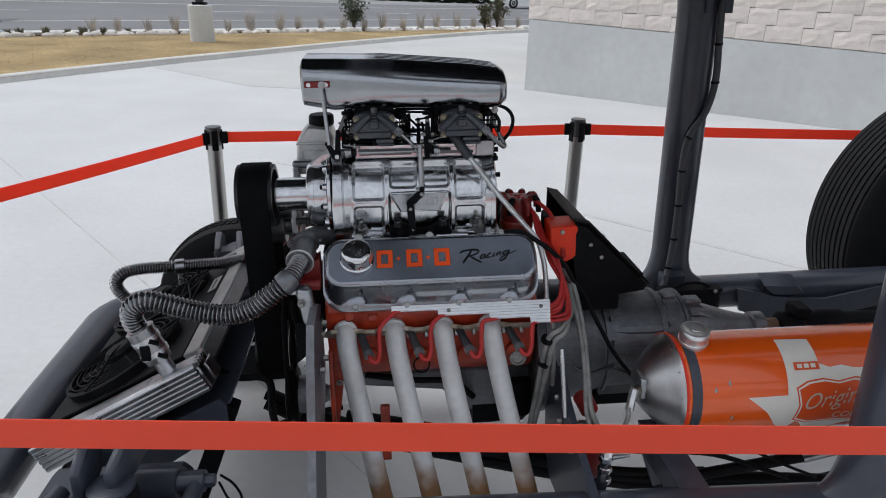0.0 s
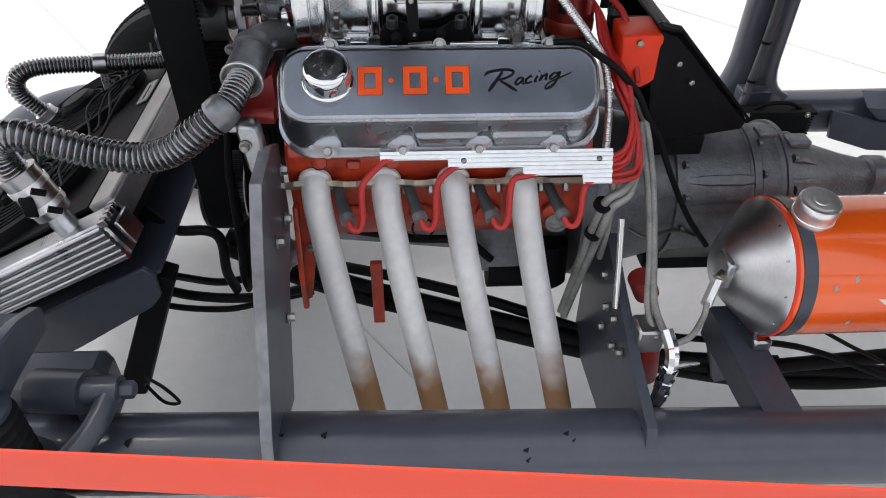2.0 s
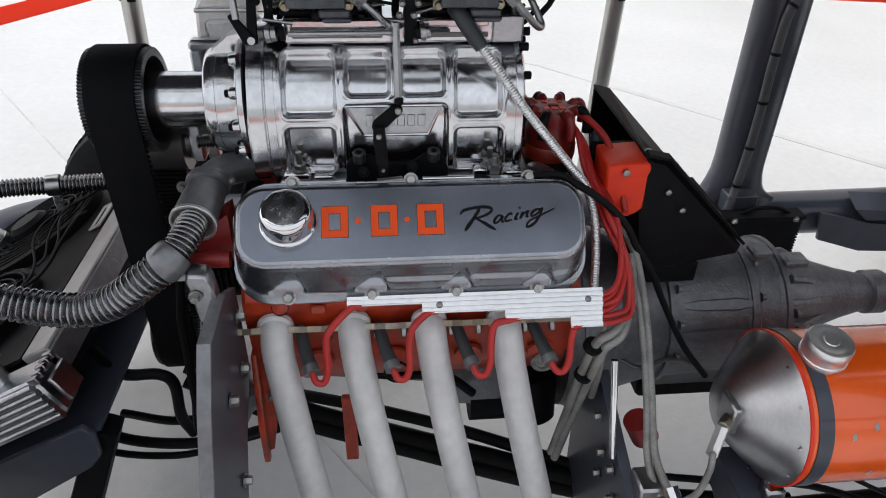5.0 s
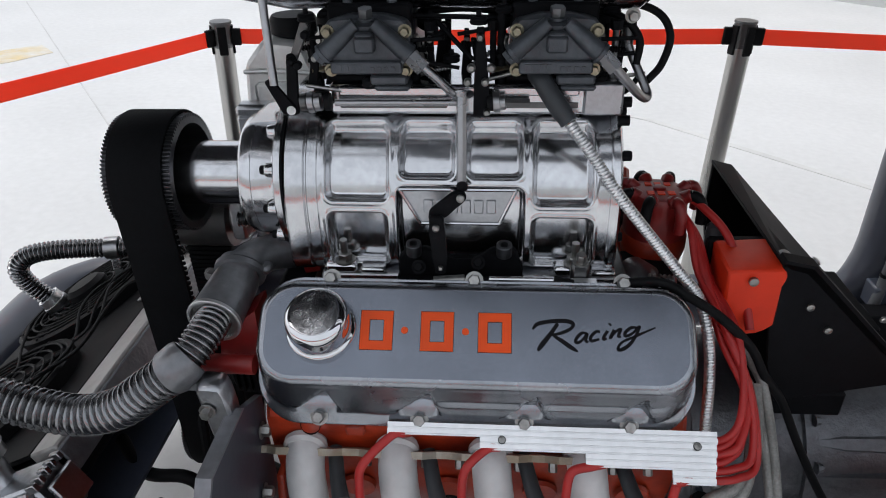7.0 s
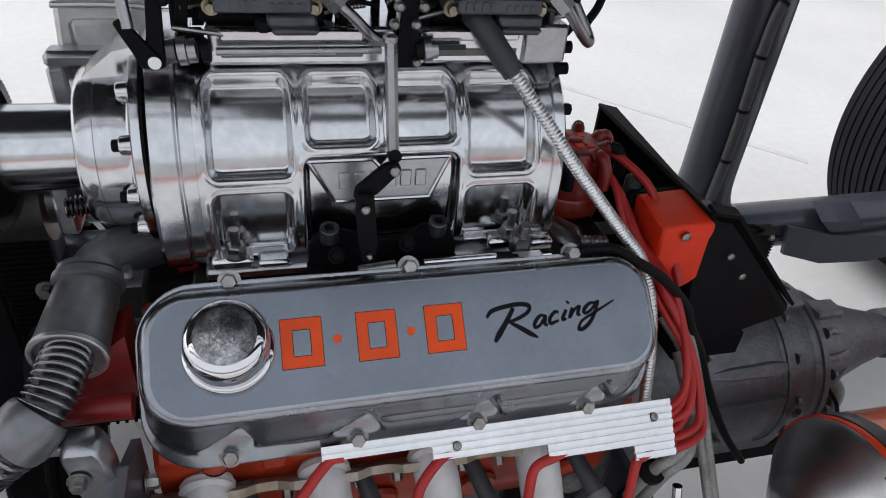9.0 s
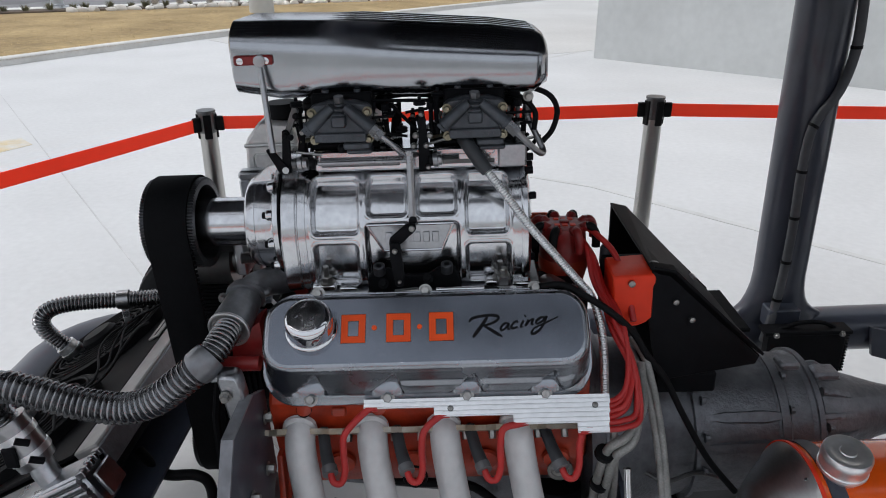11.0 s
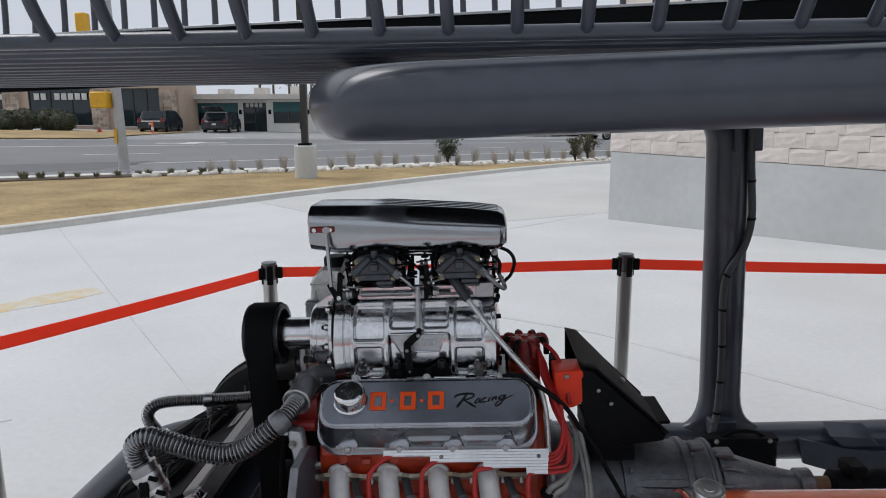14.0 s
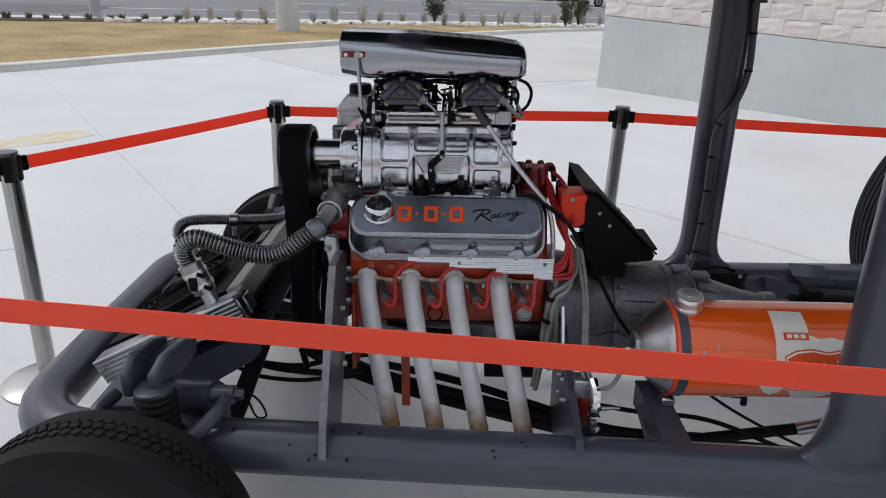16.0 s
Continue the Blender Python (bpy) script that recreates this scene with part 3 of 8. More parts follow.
for y, z in ((-0.33, 0.60), (-0.37, 0.555), (-0.42, 0.57), (-0.44, 0.52), (-0.37, 0.50), (-0.48, 0.545)):
    part("bolt", bolt_bm((0.322, y, z), (-1, 0, 0), 0.007, 0.010), M_ZINC, rplate)
    part("bolt", bolt_bm((0.336, y, z), (1, 0, 0), 0.007, 0.010), M_ZINC, rplate)
part("tank_support", prism([(0.555, -0.64, 0.495), (0.625, -0.64, 0.493), (0.600, -0.36, 0.527), (0.53, -0.36, 0.527)], (0, 0, 0.009)), M_PAINT_FLAT, cart, "flat grey strap carrying the tank")
part("support_web", prism([(0.556, -0.62, 0.497), (0.532, -0.36, 0.525), (0.532, -0.36, 0.46), (0.556, -0.60, 0.44)], (0.008, 0, 0)), M_PAINT_FLAT, cart)
chips = random.Random(21)
for k in range(16):
    x, a = chips.uniform(-0.55, 0.95), radians(chips.uniform(95, 175))
    ry, rz, ca, sa = -0.614, rail_z(x), math.cos(a), math.sin(a)
    dx, da, q = chips.uniform(0.002, 0.006), chips.uniform(0.03, 0.16), R_TUBE + 0.0004
    spots = [(x + s * dx + u * 0.004, ry + q * math.cos(a + v * da), rz + q * math.sin(a + v * da)) for s, u, v in ((-1, 0, 0), (0, 1, -0.6), (1, -1, 1), (-0.4, -1, 0.5))]
    part("paint_chip", prism(spots, (0, 0.0005 * ca, 0.0005 * sa)), M_INK, cart, smooth=0)
# gusset bracket on the far rail
part("gusset", prism([(1.25, 0.525, 0.475), (1.42, 0.53, 0.43), (1.62, 0.53, 0.41), (2.1, 0.53, 0.50), (2.1, 0.53, 0.42), (1.6, 0.53, 0.32), (1.42, 0.53, 0.33), (1.27, 0.525, 0.38)], (0, 0.012, 0)), M_PAINT_FLAT, cart)
part("gusset_tab", prism([(1.36, 0.53, 0.48), (1.50, 0.53, 0.47), (1.53, 0.53, 0.44), (1.41, 0.53, 0.44)], (0, 0.06, 0.03)), M_PAINT_FLAT, cart)
part("junction_box", box((0.93, 0.49, 0.50), (1.02, 0.545, 0.56), 0.004), M_PAINT_FLAT, cart)
# wiring on the far upright, tied at intervals
wiring = [(0.93, 0.50, 0.46), (0.935, 0.49, 0.52), (0.955, 0.512, 0.585), (0.965, 0.517, 0.70), (0.968, 0.520, 0.83), (0.966, 0.521, 0.96), (0.975, 0.520, 1.08), (1.03, 0.528, 1.17), (1.06, 0.545, 1.27), (1.055, 0.545, 1.40), (1.045, 0.535, 1.52), (1.045, 0.53, 1.63)]
loom_up = part("cable_loom", sweep(smooth_path(wiring, 6), 0.0125, 12), M_LOOM, cart, "grey corrugated cable loom tied to the upright")
for k in (2, 3, 4, 5, 6, 8, 9):
    a, b = Vector(wiring[k]), Vector(wiring[k + 1])
    d = (b - a).normalized() * 0.004
    part("cable_tie", sweep([a - d, a + d], 0.0145, 12), M_PLASTIC, loom_up)
part("loom_bracket", box((1.050, 0.520, 1.50), (1.078, 0.575, 1.62), 0.003), M_PAINT_FLAT, cart)
part("loom_bracket", box((0.985, 0.515, 1.50), (1.005, 0.53, 1.62), 0.002), M_PAINT_FLAT, cart)

# ---- basket ----
basket = thing("wire_basket", (0.4, 0, 1.75), "grey painted wire basket of curved ribs and long floor rods", "basket")


def basket_z(x):
    return 1.786 - 0.028 * x


part("rim", rod((-1.7, -0.645, basket_z(-1.7)), (2.6, -0.645, basket_z(2.6)), 0.0135, 16), M_PAINT, basket)
part("rim", rod((-1.7, 0.645, basket_z(-1.7)), (2.6, 0.645, basket_z(2.6)), 0.0135, 16), M_PAINT, basket)
for k in range(12):
    y = -0.585 + 0.1064 * k
    part("floor_rod", rod((-1.7, y, basket_z(-1.7) - 0.006), (2.6, y, basket_z(2.6) - 0.006), 0.0085, 8), M_PAINT, basket)
for x in (-1.1, -0.62, 1.2, 2.0):
    part("floor_bar", box((x - 0.012, -0.63, basket_z(x) + 0.002), (x + 0.012, 0.63, basket_z(x) + 0.012), 0.001), M_PAINT, basket)
for k in range(36):
    x = -1.60 + 0.1125 * k + 0.014
    for side in (-1, 1):
        z = basket_z(x)
        path = smooth_path([(x, side * 0.645, z), (x, side * 0.662, z + 0.014), (x, side * 0.690, z + 0.050), (x, side * 0.718, z + 0.11), (x, side * 0.742, z + 0.21), (x, side * 0.757, z + 0.36), (x, side * 0.77, z + 0.62)], 4)
        part("rib", sweep(path, 0.0112, 10), M_PAINT, basket)
part("skirt_board", box((-1.7, 0.60, 1.80), (2.6, 0.612, 1.985), 0.002), M_BLACK, basket, "black inner skirting board of the basket")
# added black panel: shades the engine and darkens what polished parts reflect from above
part("floor_liner", prism([(-1.7, -0.44, basket_z(-1.7) + 0.016), (2.6, -0.44, basket_z(2.6) + 0.016), (2.6, 0.60, basket_z(2.6) + 0.016), (-1.7, 0.60, basket_z(-1.7) + 0.016)], (0, 0, 0.006)), M_BLACK, basket, "black panel added over the basket floor rods to block sky light", smooth=0)
part("skirt_cap", box((-1.7, 0.594, 1.985), (2.6, 0.618, 1.994), 0.001), M_STEEL, basket)

# ---- wheels ----
def tyre_profile(r, w, rim):
    h = w / 2
    return [(-h * 0.72, rim), (-h * 0.92, rim + 0.02), (-h, (r + rim) / 2), (-h * 0.96, r - 0.035), (-h * 0.84, r - 0.008), (-h * 0.6, r - 0.002), (0, r),
            (h * 0.6, r - 0.002), (h * 0.84, r - 0.008), (h * 0.96, r - 0.035), (h, (r + rim) / 2), (h * 0.92, rim + 0.02), (h * 0.72, rim)]


def wheel(x, y, r, w, rim, tread, label, outer):
    wh = thing("wheel", (x, y, 0), label, "wheel", "cart wheels")
    tyre = part("tyre", lathe(tyre_profile(r, w, rim), (x, y, r), (0, 1, 0), 96), M_RUBBER, wh)
    part("rim", lathe([(-w * 0.36, rim * 0.99), (-w * 0.40, rim * 1.03), (-w * 0.40, rim * 0.95), (-w * 0.30, rim * 0.9), (-w * 0.22, rim * 0.45), (-w * 0.26, rim * 0.3), (-w * 0.26, 0)], (x, y, r), (0, outer, 0), 64), M_CHROME, wh, "chromed steel rim")
    bm = bmesh.new()
    if tread == "block":
        rows = 7
        for i in range(rows):
            off = (i - (rows - 1) / 2) * w * 0.118
            n = 84
            rr = r - 0.0022 * abs(i - 3) ** 1.8
            for k in range(n):
                a = 2 * math.pi * (k + 0.5 * (i % 2)) / n
                m = Matrix.Translation((x, y + off, r)) @ Matrix.Rotation(a, 4, "Y") @ Matrix.Translation((0, 0, rr + 0.003)) @ Matrix.Rotation(radians(28 if i % 2 else -28), 4, "Z")
                box((-0.0085, -w * 0.050, -0.007), (0.0085, w * 0.050, 0.003), 0, bm, m)
        tagged(part("tread_pattern", bm, M_RUBBER, tyre, smooth=0), kind="stuff")
    else:
        for i in range(9):
            off = (i - 4) * w * 0.088
            rr = r - 0.004 * (abs(i - 4) / 4) ** 3
            lathe([(off - w * 0.033, rr - 0.004), (off - w * 0.031, rr + 0.006), (off + w * 0.031, rr + 0.006), (off + w * 0.033, rr - 0.004)], (x, y, r), (0, 1, 0), 96, bm)
        tagged(part("tread_pattern", bm, M_RUBBER, tyre), kind="stuff")
    return wh


ON_CAR = False  # the wheels stand on the ground
wheel(-0.765, -0.825, 0.326, 0.175, 0.18, "block", "black front tyre with worn block tread on chrome rim", -1)
wheel(-0.715, 0.86, 0.345, 0.175, 0.18, "block", "black front tyre with worn block tread on chrome rim", 1)
wheel(2.47, 0.94, 0.63, 0.36, 0.27, "rib", "large black grooved rear tyre beside the rail", 1)
wheel(2.47, -0.94, 0.63, 0.36, 0.27, "rib", "large black grooved rear tyre beside the rail", -1)
ON_CAR = True
part("rear_tube", rod((2.66, -0.64, rail_z(2.6)), (2.66, 0.66, rail_z(2.6)), R_TUBE, 24), M_PAINT, cart)
part("rear_tube", rod((2.66, -0.61, TOP_Z - 0.01), (2.66, 0.61, TOP_Z - 0.01), R_TUBE, 24), M_PAINT, cart)
for y in (-0.62, 0.63):
    part("rear_post", rod((2.6, y, rail_z(2.6)), (2.6, y, TOP_Z), 0.06, 24), M_PAINT, cart)
part("rear_axle", rod((2.45, -0.80, 0.53), (2.45, 0.80, 0.53), 0.05, 20), M_BLACK, cart)

# ---- front suspension ----
def suspension(side):
    s = thing("front_suspension", (-0.74, side * 0.66, 0.35), "dark grey front suspension arms with coil spring", "suspension", "front suspensions")
    Y = lambda y: side * y
    part("upper_arm", sweep(smooth_path([(-0.535, Y(0.585), 0.602), (-0.55, Y(0.64), 0.585), (-0.60, Y(0.69), 0.555), (-0.68, Y(0.73), 0.54), (-0.76, Y(0.74), 0.54)], 6), 0.019, 12), M_PAINT_FLAT, s)
    part("upper_arm", sweep(smooth_path([(-0.82, Y(0.575), 0.60), (-0.84, Y(0.64), 0.585), (-0.82, Y(0.70), 0.555), (-0.76, Y(0.74), 0.54)], 6), 0.019, 12), M_PAINT_FLAT, s)
    part("pivot_shaft", rod((-0.52, Y(0.575), 0.603), (-0.60, Y(0.575), 0.603), 0.024, 16), M_PAINT_FLAT, s)
    part("pivot_bolt", bolt_bm((-0.52, Y(0.575), 0.603), (1, 0, 0), 0.015, 0.022), M_PAINT_FLAT, s)
    part("cross_member", box((-0.90, Y(0.50) - 0.06, 0.44), (-0.58, Y(0.50) + 0.06, 0.57), 0.02), M_PAINT_FLAT, s)
    part("rubber_bellows", hose_bm([(-0.672, Y(0.67), 0.545), (-0.672, Y(0.67), 0.61), (-0.672, Y(0.67), 0.675)], 0.049, 0.0205, 0.011, 28, 8), M_RUBBER, s, "ribbed black rubber bellows", smooth=75)
    part("spring_cup", lathe([(0, 0.03), (0.006, 0.046), (0.014, 0.046), (0.022, 0.03)], (-0.672, Y(0.67), 0.668), (0, 0, 1), 24), M_PAINT_FLAT, s)
    part("lower_seat", lathe([(0, 0.062), (0.02, 0.064), (0.028, 0.05)], (-0.672, Y(0.67), 0.522), (0, 0, 1), 28), M_PAINT_FLAT, s)
    for x, dx in ((-0.740, 0.0), (-0.676, 0.012)):
        part("tower_leg", prism([(x, Y(0.69), 0.665), (x, Y(0.645), 0.648), (x + dx, Y(0.60), 0.675), (x + 0.02 + dx, Y(0.52), 0.69), (x + 0.02 + dx, Y(0.51), 0.73), (x + 0.015 + dx, Y(0.56), 0.75), (x + dx, Y(0.64), 0.752), (x, Y(0.69), 0.725)], (0.022, 0, 0), bevel=0.004), M_PAINT_FLAT, s)
    part("tower_web", prism([(-0.735, Y(0.60), 0.675), (-0.715, Y(0.52), 0.69), (-0.715, Y(0.515), 0.72), (-0.735, Y(0.60), 0.71)], (0.085, 0, 0)), M_PAINT_FLAT, s)
    part("arm_bush", rod((-0.57, Y(0.575), 0.60), (-0.66, Y(0.56), 0.59), 0.036, 20), M_PAINT_FLAT, s)
    part("rebound_stop", box((-0.60, Y(0.56) - 0.03, 0.53), (-0.56, Y(0.56) + 0.03, 0.59), 0.006), M_PAINT_FLAT, s)


suspension(-1), suspension(1)

# ---- engine ----
engine = thing("engine", (0, 0, 0.45), "orange-red painted V8 engine block under polished parts", "engine")
part("block", prism([(-0.265, -0.155, 0.60), (-0.265, -0.155, 0.78), (-0.265, -0.07, 0.93), (-0.265, 0.07, 0.93), (-0.265, 0.155, 0.78), (-0.265, 0.155, 0.60)], (0.56, 0, 0), bevel=0.01), M_RED_BLOCK, engine)
for side in (-1, 1):
    part("cylinder_head", prism([(-0.262, side * 0.10, 0.87), (-0.262, side * 0.15, 0.66), (-0.262, side * 0.262, 0.66), (-0.262, side * 0.285, 0.72), (-0.262, side * 0.287, 0.80), (-0.262, side * 0.306, 0.852), (-0.262, side * 0.300, 0.866), (-0.262, side * 0.21, 0.99)], (0.524, 0, 0), bevel=0.006), M_RED_BLOCK, engine)
    part("intake_wall", box((-0.27, min(side * 0.06, side * 0.17), 0.93), (0.28, max(side * 0.06, side * 0.17), 0.975), 0.01), M_BLACK, engine)
for k in range(4):
    x = -0.155 + 0.1225 * k
    part("head_boss", lathe([(0, 0.013), (0.010, 0.012), (0.012, 0.007), (0.012, 0)], (x - 0.05, -0.296, 0.846), (0, -1, 0.2), 16), M_RED_BLOCK, engine)
    part("plug_recess", lathe([(0, 0.024), (0.006, 0.022), (0.006, 0)], (x, -0.286, 0.725), (0, -1, -0.2), 16), M_RED_BLOCK, engine)
part("oil_pan", prism([(-0.22, -0.15, 0.595), (0.29, -0.15, 0.595), (0.29, -0.15, 0.43), (0.09, -0.15, 0.45), (0.04, -0.15, 0.54), (-0.22, -0.15, 0.55)], (0, 0.30, 0), bevel=0.012), M_TRANS, engine)
part("mount_bracket", prism([(-0.262, -0.270, 0.755), (-0.262, -0.305, 0.755), (-0.262, -0.335, 0.62), (-0.262, -0.340, 0.54), (-0.262, -0.325, 0.535), (-0.262, -0.300, 0.62)], (0.010, 0, 0), bevel=0.002), M_RED_BLOCK, engine)
part("mount_bracket", prism([(-0.254, -0.288, 0.750), (-0.226, -0.280, 0.750), (-0.232, -0.290, 0.64), (-0.246, -0.318, 0.55), (-0.254, -0.322, 0.55)], (0, 0.006, 0)), M_RED_BLOCK, engine)
part("bracket_bolt", bolt_bm((-0.240, -0.300, 0.660), (0, -1, 0), 0.006, 0.008), M_ZINC, engine)
part("mount_tab", box((-0.145, -0.12, 0.27), (-0.118, -0.105, 0.46), 0.002), M_RED_BLOCK, engine)
part("oil_filter", lathe([(0, 0.048), (0.09, 0.048), (0.098, 0.04), (0.1, 0)], (0.235, -0.17, 0.56), (0, -0.25, -1), 28), M_BLACK, engine, "black screw-on oil filter with illegible print")
part("head_hole", lathe([(0, 0.013), (0.0015, 0.013), (0.0015, 0)], (-0.205, -0.3035, 0.848), (0, -1, 0.35), 20), M_BLACK, engine)
part("head_step", box((-0.16, -0.310, 0.836), (-0.135, -0.296, 0.853), 0.003), M_RED_BLOCK, engine)
part("core_plug", lathe([(0, 0.022), (0.004, 0.022), (0.004, 0.016), (0.001, 0.015), (0.001, 0)], (0.22, -0.289, 0.70), (0, -1, 0), 20), M_ZINC, engine)

SLOPE = radians(43)
FU, FV, FW = Vector((1, 0, 0)), Vector((0, math.cos(SLOPE), math.sin(SLOPE))), Vector((0, -math.sin(SLOPE), math.cos(SLOPE)))
FACE = Vector((0.0, -0.2874, 0.9958))
COVER_BOLTS = (-0.1865, -0.0635, 0.0625, 0.1865)


def face(u, v, w=0.0):
    return FACE + FU * u + FV * v + FW * w


def rail_w(v):
    """Height of the tilted gasket rail below the cover's top face."""
    return -0.0673 + (v + 0.1005) * 0.2645


def cover_outline(hx, v0, v1, r):
    """A rounded outline whose front edge is finely divided."""
    pts = rounded(hx, (v1 - v0) / 2, r, 10, 0, (v0 + v1) / 2)
    (ax, ay), (bx, by) = pts[32], pts[33]
    return pts[:33] + [(ax + (bx - ax) * k / 160, ay + (by - ay) * k / 160) for k in range(1, 160)] + pts[33:]


def cover_bm():
    """The cast cover: flat lip, flared wall with a notch over each front bolt, rolled top edge."""
    rings = []
    for lift, hx, v0, v1, r in ((0.0, 0.2640, -0.1120, 0.0600, 0.056), (0.0045, 0.2645, -0.1125, 0.0605, 0.056), (0.0062, 0.2632, -0.111, 0.0592, 0.055), (0.0066, 0.2602, -0.1015, 0.0565, 0.051), (0.0085, 0.2595, -0.0985, 0.0560, 0.050)):
        rings.append([face(u, v, rail_w(v) + lift) for u, v in cover_outline(hx, v0, v1, r)])
    low, top = cover_outline(0.2590, -0.0965, 0.0555, 0.050), cover_outline(0.2575, -0.0740, 0.0535, 0.046)
    for k in range(15):
        s = k / 14
        ring = []
        for (u0, v0), (u1, v1) in zip(low, top):
            u, v = u0 + (u1 - u0) * s, v0 + (v1 - v0) * s
            w = (rail_w(v0) + 0.012) * (1 - s) - 0.011 * s
            if v < -0.05 and abs(u) < 0.235:
                for ub in COVER_BOLTS:
                    q = 1 - abs(u - ub - 0.016 * s) / max(0.003, 0.027 * (1 - s / 0.86))
                    if q > 0 and s < 0.86:
                        v += 0.017 * min(1.0, q * 2.0) * (1 - s / 0.86) ** 0.7
                ledge = min(1.0, max(0.0, (0.52 - s) / 0.10)) * min(1.0, max(0.0, (u + 0.06) / 0.03))
                v -= 0.0035 * ledge
            ring.append(face(u, v, w))
        rings.append(ring)
    for w, inset in ((-0.0070, 0.0012), (-0.0042, 0.0030), (-0.0018, 0.0058), (-0.0004, 0.0090), (0.0, 0.0115)):
        rings.append([face(u, v, w) for u, v in cover_outline(0.2575 - inset, -0.0740 + inset, 0.0535 - inset, 0.046 - inset)])
    return loft(rings)


cover = part("valve_cover", cover_bm(), M_COVER, engine, "cast aluminium valve cover, its brushed top coloured darker as shade", smooth=38)
# thin sheet over the flat top; carries the painted-in dark reflection
top_ring = lambda w: [face(x, y, w) for x, y in rounded(0.2458, 0.05205, 0.0346, 10, 0, -0.01025)]
part("cover_top", loft([top_ring(0.0001), top_ring(0.0004)]), M_COVER_TOP, cover, "brushed blue-grey cover top with lettering, dark reflection put into its colour")
LIP = Vector((0, -math.sin(radians(57.8)), math.cos(radians(57.8))))
for x in COVER_BOLTS:
    v = -0.1035
    part("bolt", bolt_bm(face(x, v, rail_w(v) + 0.0062), LIP, 0.0078, 0.010), M_ZINC, cover)
for x in (-0.175, 0.0, 0.178):
    v = 0.0605
    part("bolt", bolt_bm(face(x, v, rail_w(v) + 0.004), LIP, 0.0078, 0.013), M_ZINC, cover)
filler = part("oil_filler_cap", lathe([(-0.024, 0.0405), (0, 0.0405), (0.003, 0.0415), (0.0055, 0.0405), (0.0065, 0.0378), (0.0125, 0.0376), (0.027, 0.0376), (0.0335, 0.0366), (0.0380, 0.0338), (0.0400, 0.0300), (0.0406, 0.0270)], face(-0.178, -0.007, 0.0), (FW + FV * 0.27).normalized(), 64), M_CHROME, cover, "chrome push-in oil filler cap, pitted on top", smooth=60)
part("cap_top", lathe([(0.0406, 0.0270), (0.0412, 0.018), (0.0418, 0)], face(-0.178, -0.007, 0.0), (FW + FV * 0.27).normalized(), 64), M_CAP, filler, "pitted chrome top", smooth=60)


def mark(points, w0, w1, mat, name, bm=None):
    return part(name, loft([[face(u, v, w) for u, v in points] for w in (w0, w1)]), mat, cover, smooth=0)


def block_mark(u0):
    """A plain rectangular emblem with a hollow middle, edged in dark ink."""
    u1, v0, v1, t = u0 + 0.038, -0.0300, 0.0160, 0.0105
    for grow, w0, w1, mat, name in ((0.0006, 0.0004, 0.0006, M_INK, "emblem_edge"), (0.0, 0.0006, 0.0010, M_LETTER, "emblem_bar")):
        for a, b, c, d in ((u0, u0 + t, v0, v1), (u1 - t, u1, v0, v1), (u0 + t, u1 - t, v1 - t, v1), (u0 + t, u1 - t, v0, v0 + t)):
            mark([(a - grow, c - grow), (b + grow, c - grow), (b + grow, d + grow), (a - grow, d + grow)], w0, w1, mat, name)


for u in (-0.1315, -0.0605, 0.0065):
    block_mark(u)
for u in (-0.0795, -0.0085):
    mark([(u + 0.0042 * math.cos(a), -0.0065 + 0.0042 * math.sin(a)) for a in (k * math.pi / 6 for k in range(12))], 0.0004, 0.0010, M_LETTER, "emblem_dot")


def brush(points, name="script_stroke"):
    """One inked brush stroke: a ribbon through (u, v, half width) laid on the cover."""
    mid = smooth_path([(u, v, 0) for u, v, h in points], 6)
    half = [p.x for p in smooth_path([(h, 0, 0) for u, v, h in points], 6)]
    bm = bmesh.new()
    rows = []
    for i, p in enumerate(mid):
        d = (mid[min(i + 1, len(mid) - 1)] - mid[max(i - 1, 0)]).normalized()
        n = Vector((-d.y, d.x, 0)) * max(0.0005, half[i] * 1.15)
        rows.append([face(q.x * 1.03 - 0.0035, q.y * 1.1 - 0.0065, w) for w, q in ((0.0004, p - n), (0.0004, p + n), (0.0009, p + n), (0.0009, p - n))])
    loft(rows, bm)
    return part(name, bm, M_INK, cover, smooth=0)


# the script word in single strokes: R, a, c, i, n, g
brush([(0.0705, 0.0045, 0.001), (0.0760, 0.0100, 0.0018), (0.0900, 0.0130, 0.0018), (0.1060, 0.0140, 0.0019), (0.1150, 0.0115, 0.0018), (0.1130, 0.0060, 0.0016), (0.1020, 0.0010, 0.0015), (0.0890, -0.0020, 0.0010)])
brush([(0.0985, 0.0110, 0.0018), (0.0900, -0.0005, 0.0021), (0.0805, -0.0120, 0.0024), (0.0760, -0.0180, 0.0014)])
brush([(0.0935, -0.0020, 0.0012), (0.1030, -0.0075, 0.0019), (0.1130, -0.0140, 0.0020), (0.1200, -0.0180, 0.0008)])
brush([(0.1305, 0.0010, 0.0010), (0.1250, 0.0015, 0.0014), (0.1190, -0.0040, 0.0016), (0.1185, -0.0085, 0.0015), (0.1240, -0.0070, 0.0012), (0.1310, 0.0010, 0.0012), (0.1290, -0.0060, 0.0015), (0.1320, -0.0080, 0.0011)])
brush([(0.1450, 0.0030, 0.0012), (0.1410, 0.0035, 0.0014), (0.1350, -0.0020, 0.0016), (0.1355, -0.0065, 0.0015), (0.1440, -0.0045, 0.0010)])
brush([(0.1535, 0.0045, 0.0014), (0.1490, -0.0020, 0.0015), (0.1490, -0.0045, 0.0014), (0.1525, -0.0035, 0.0008)])
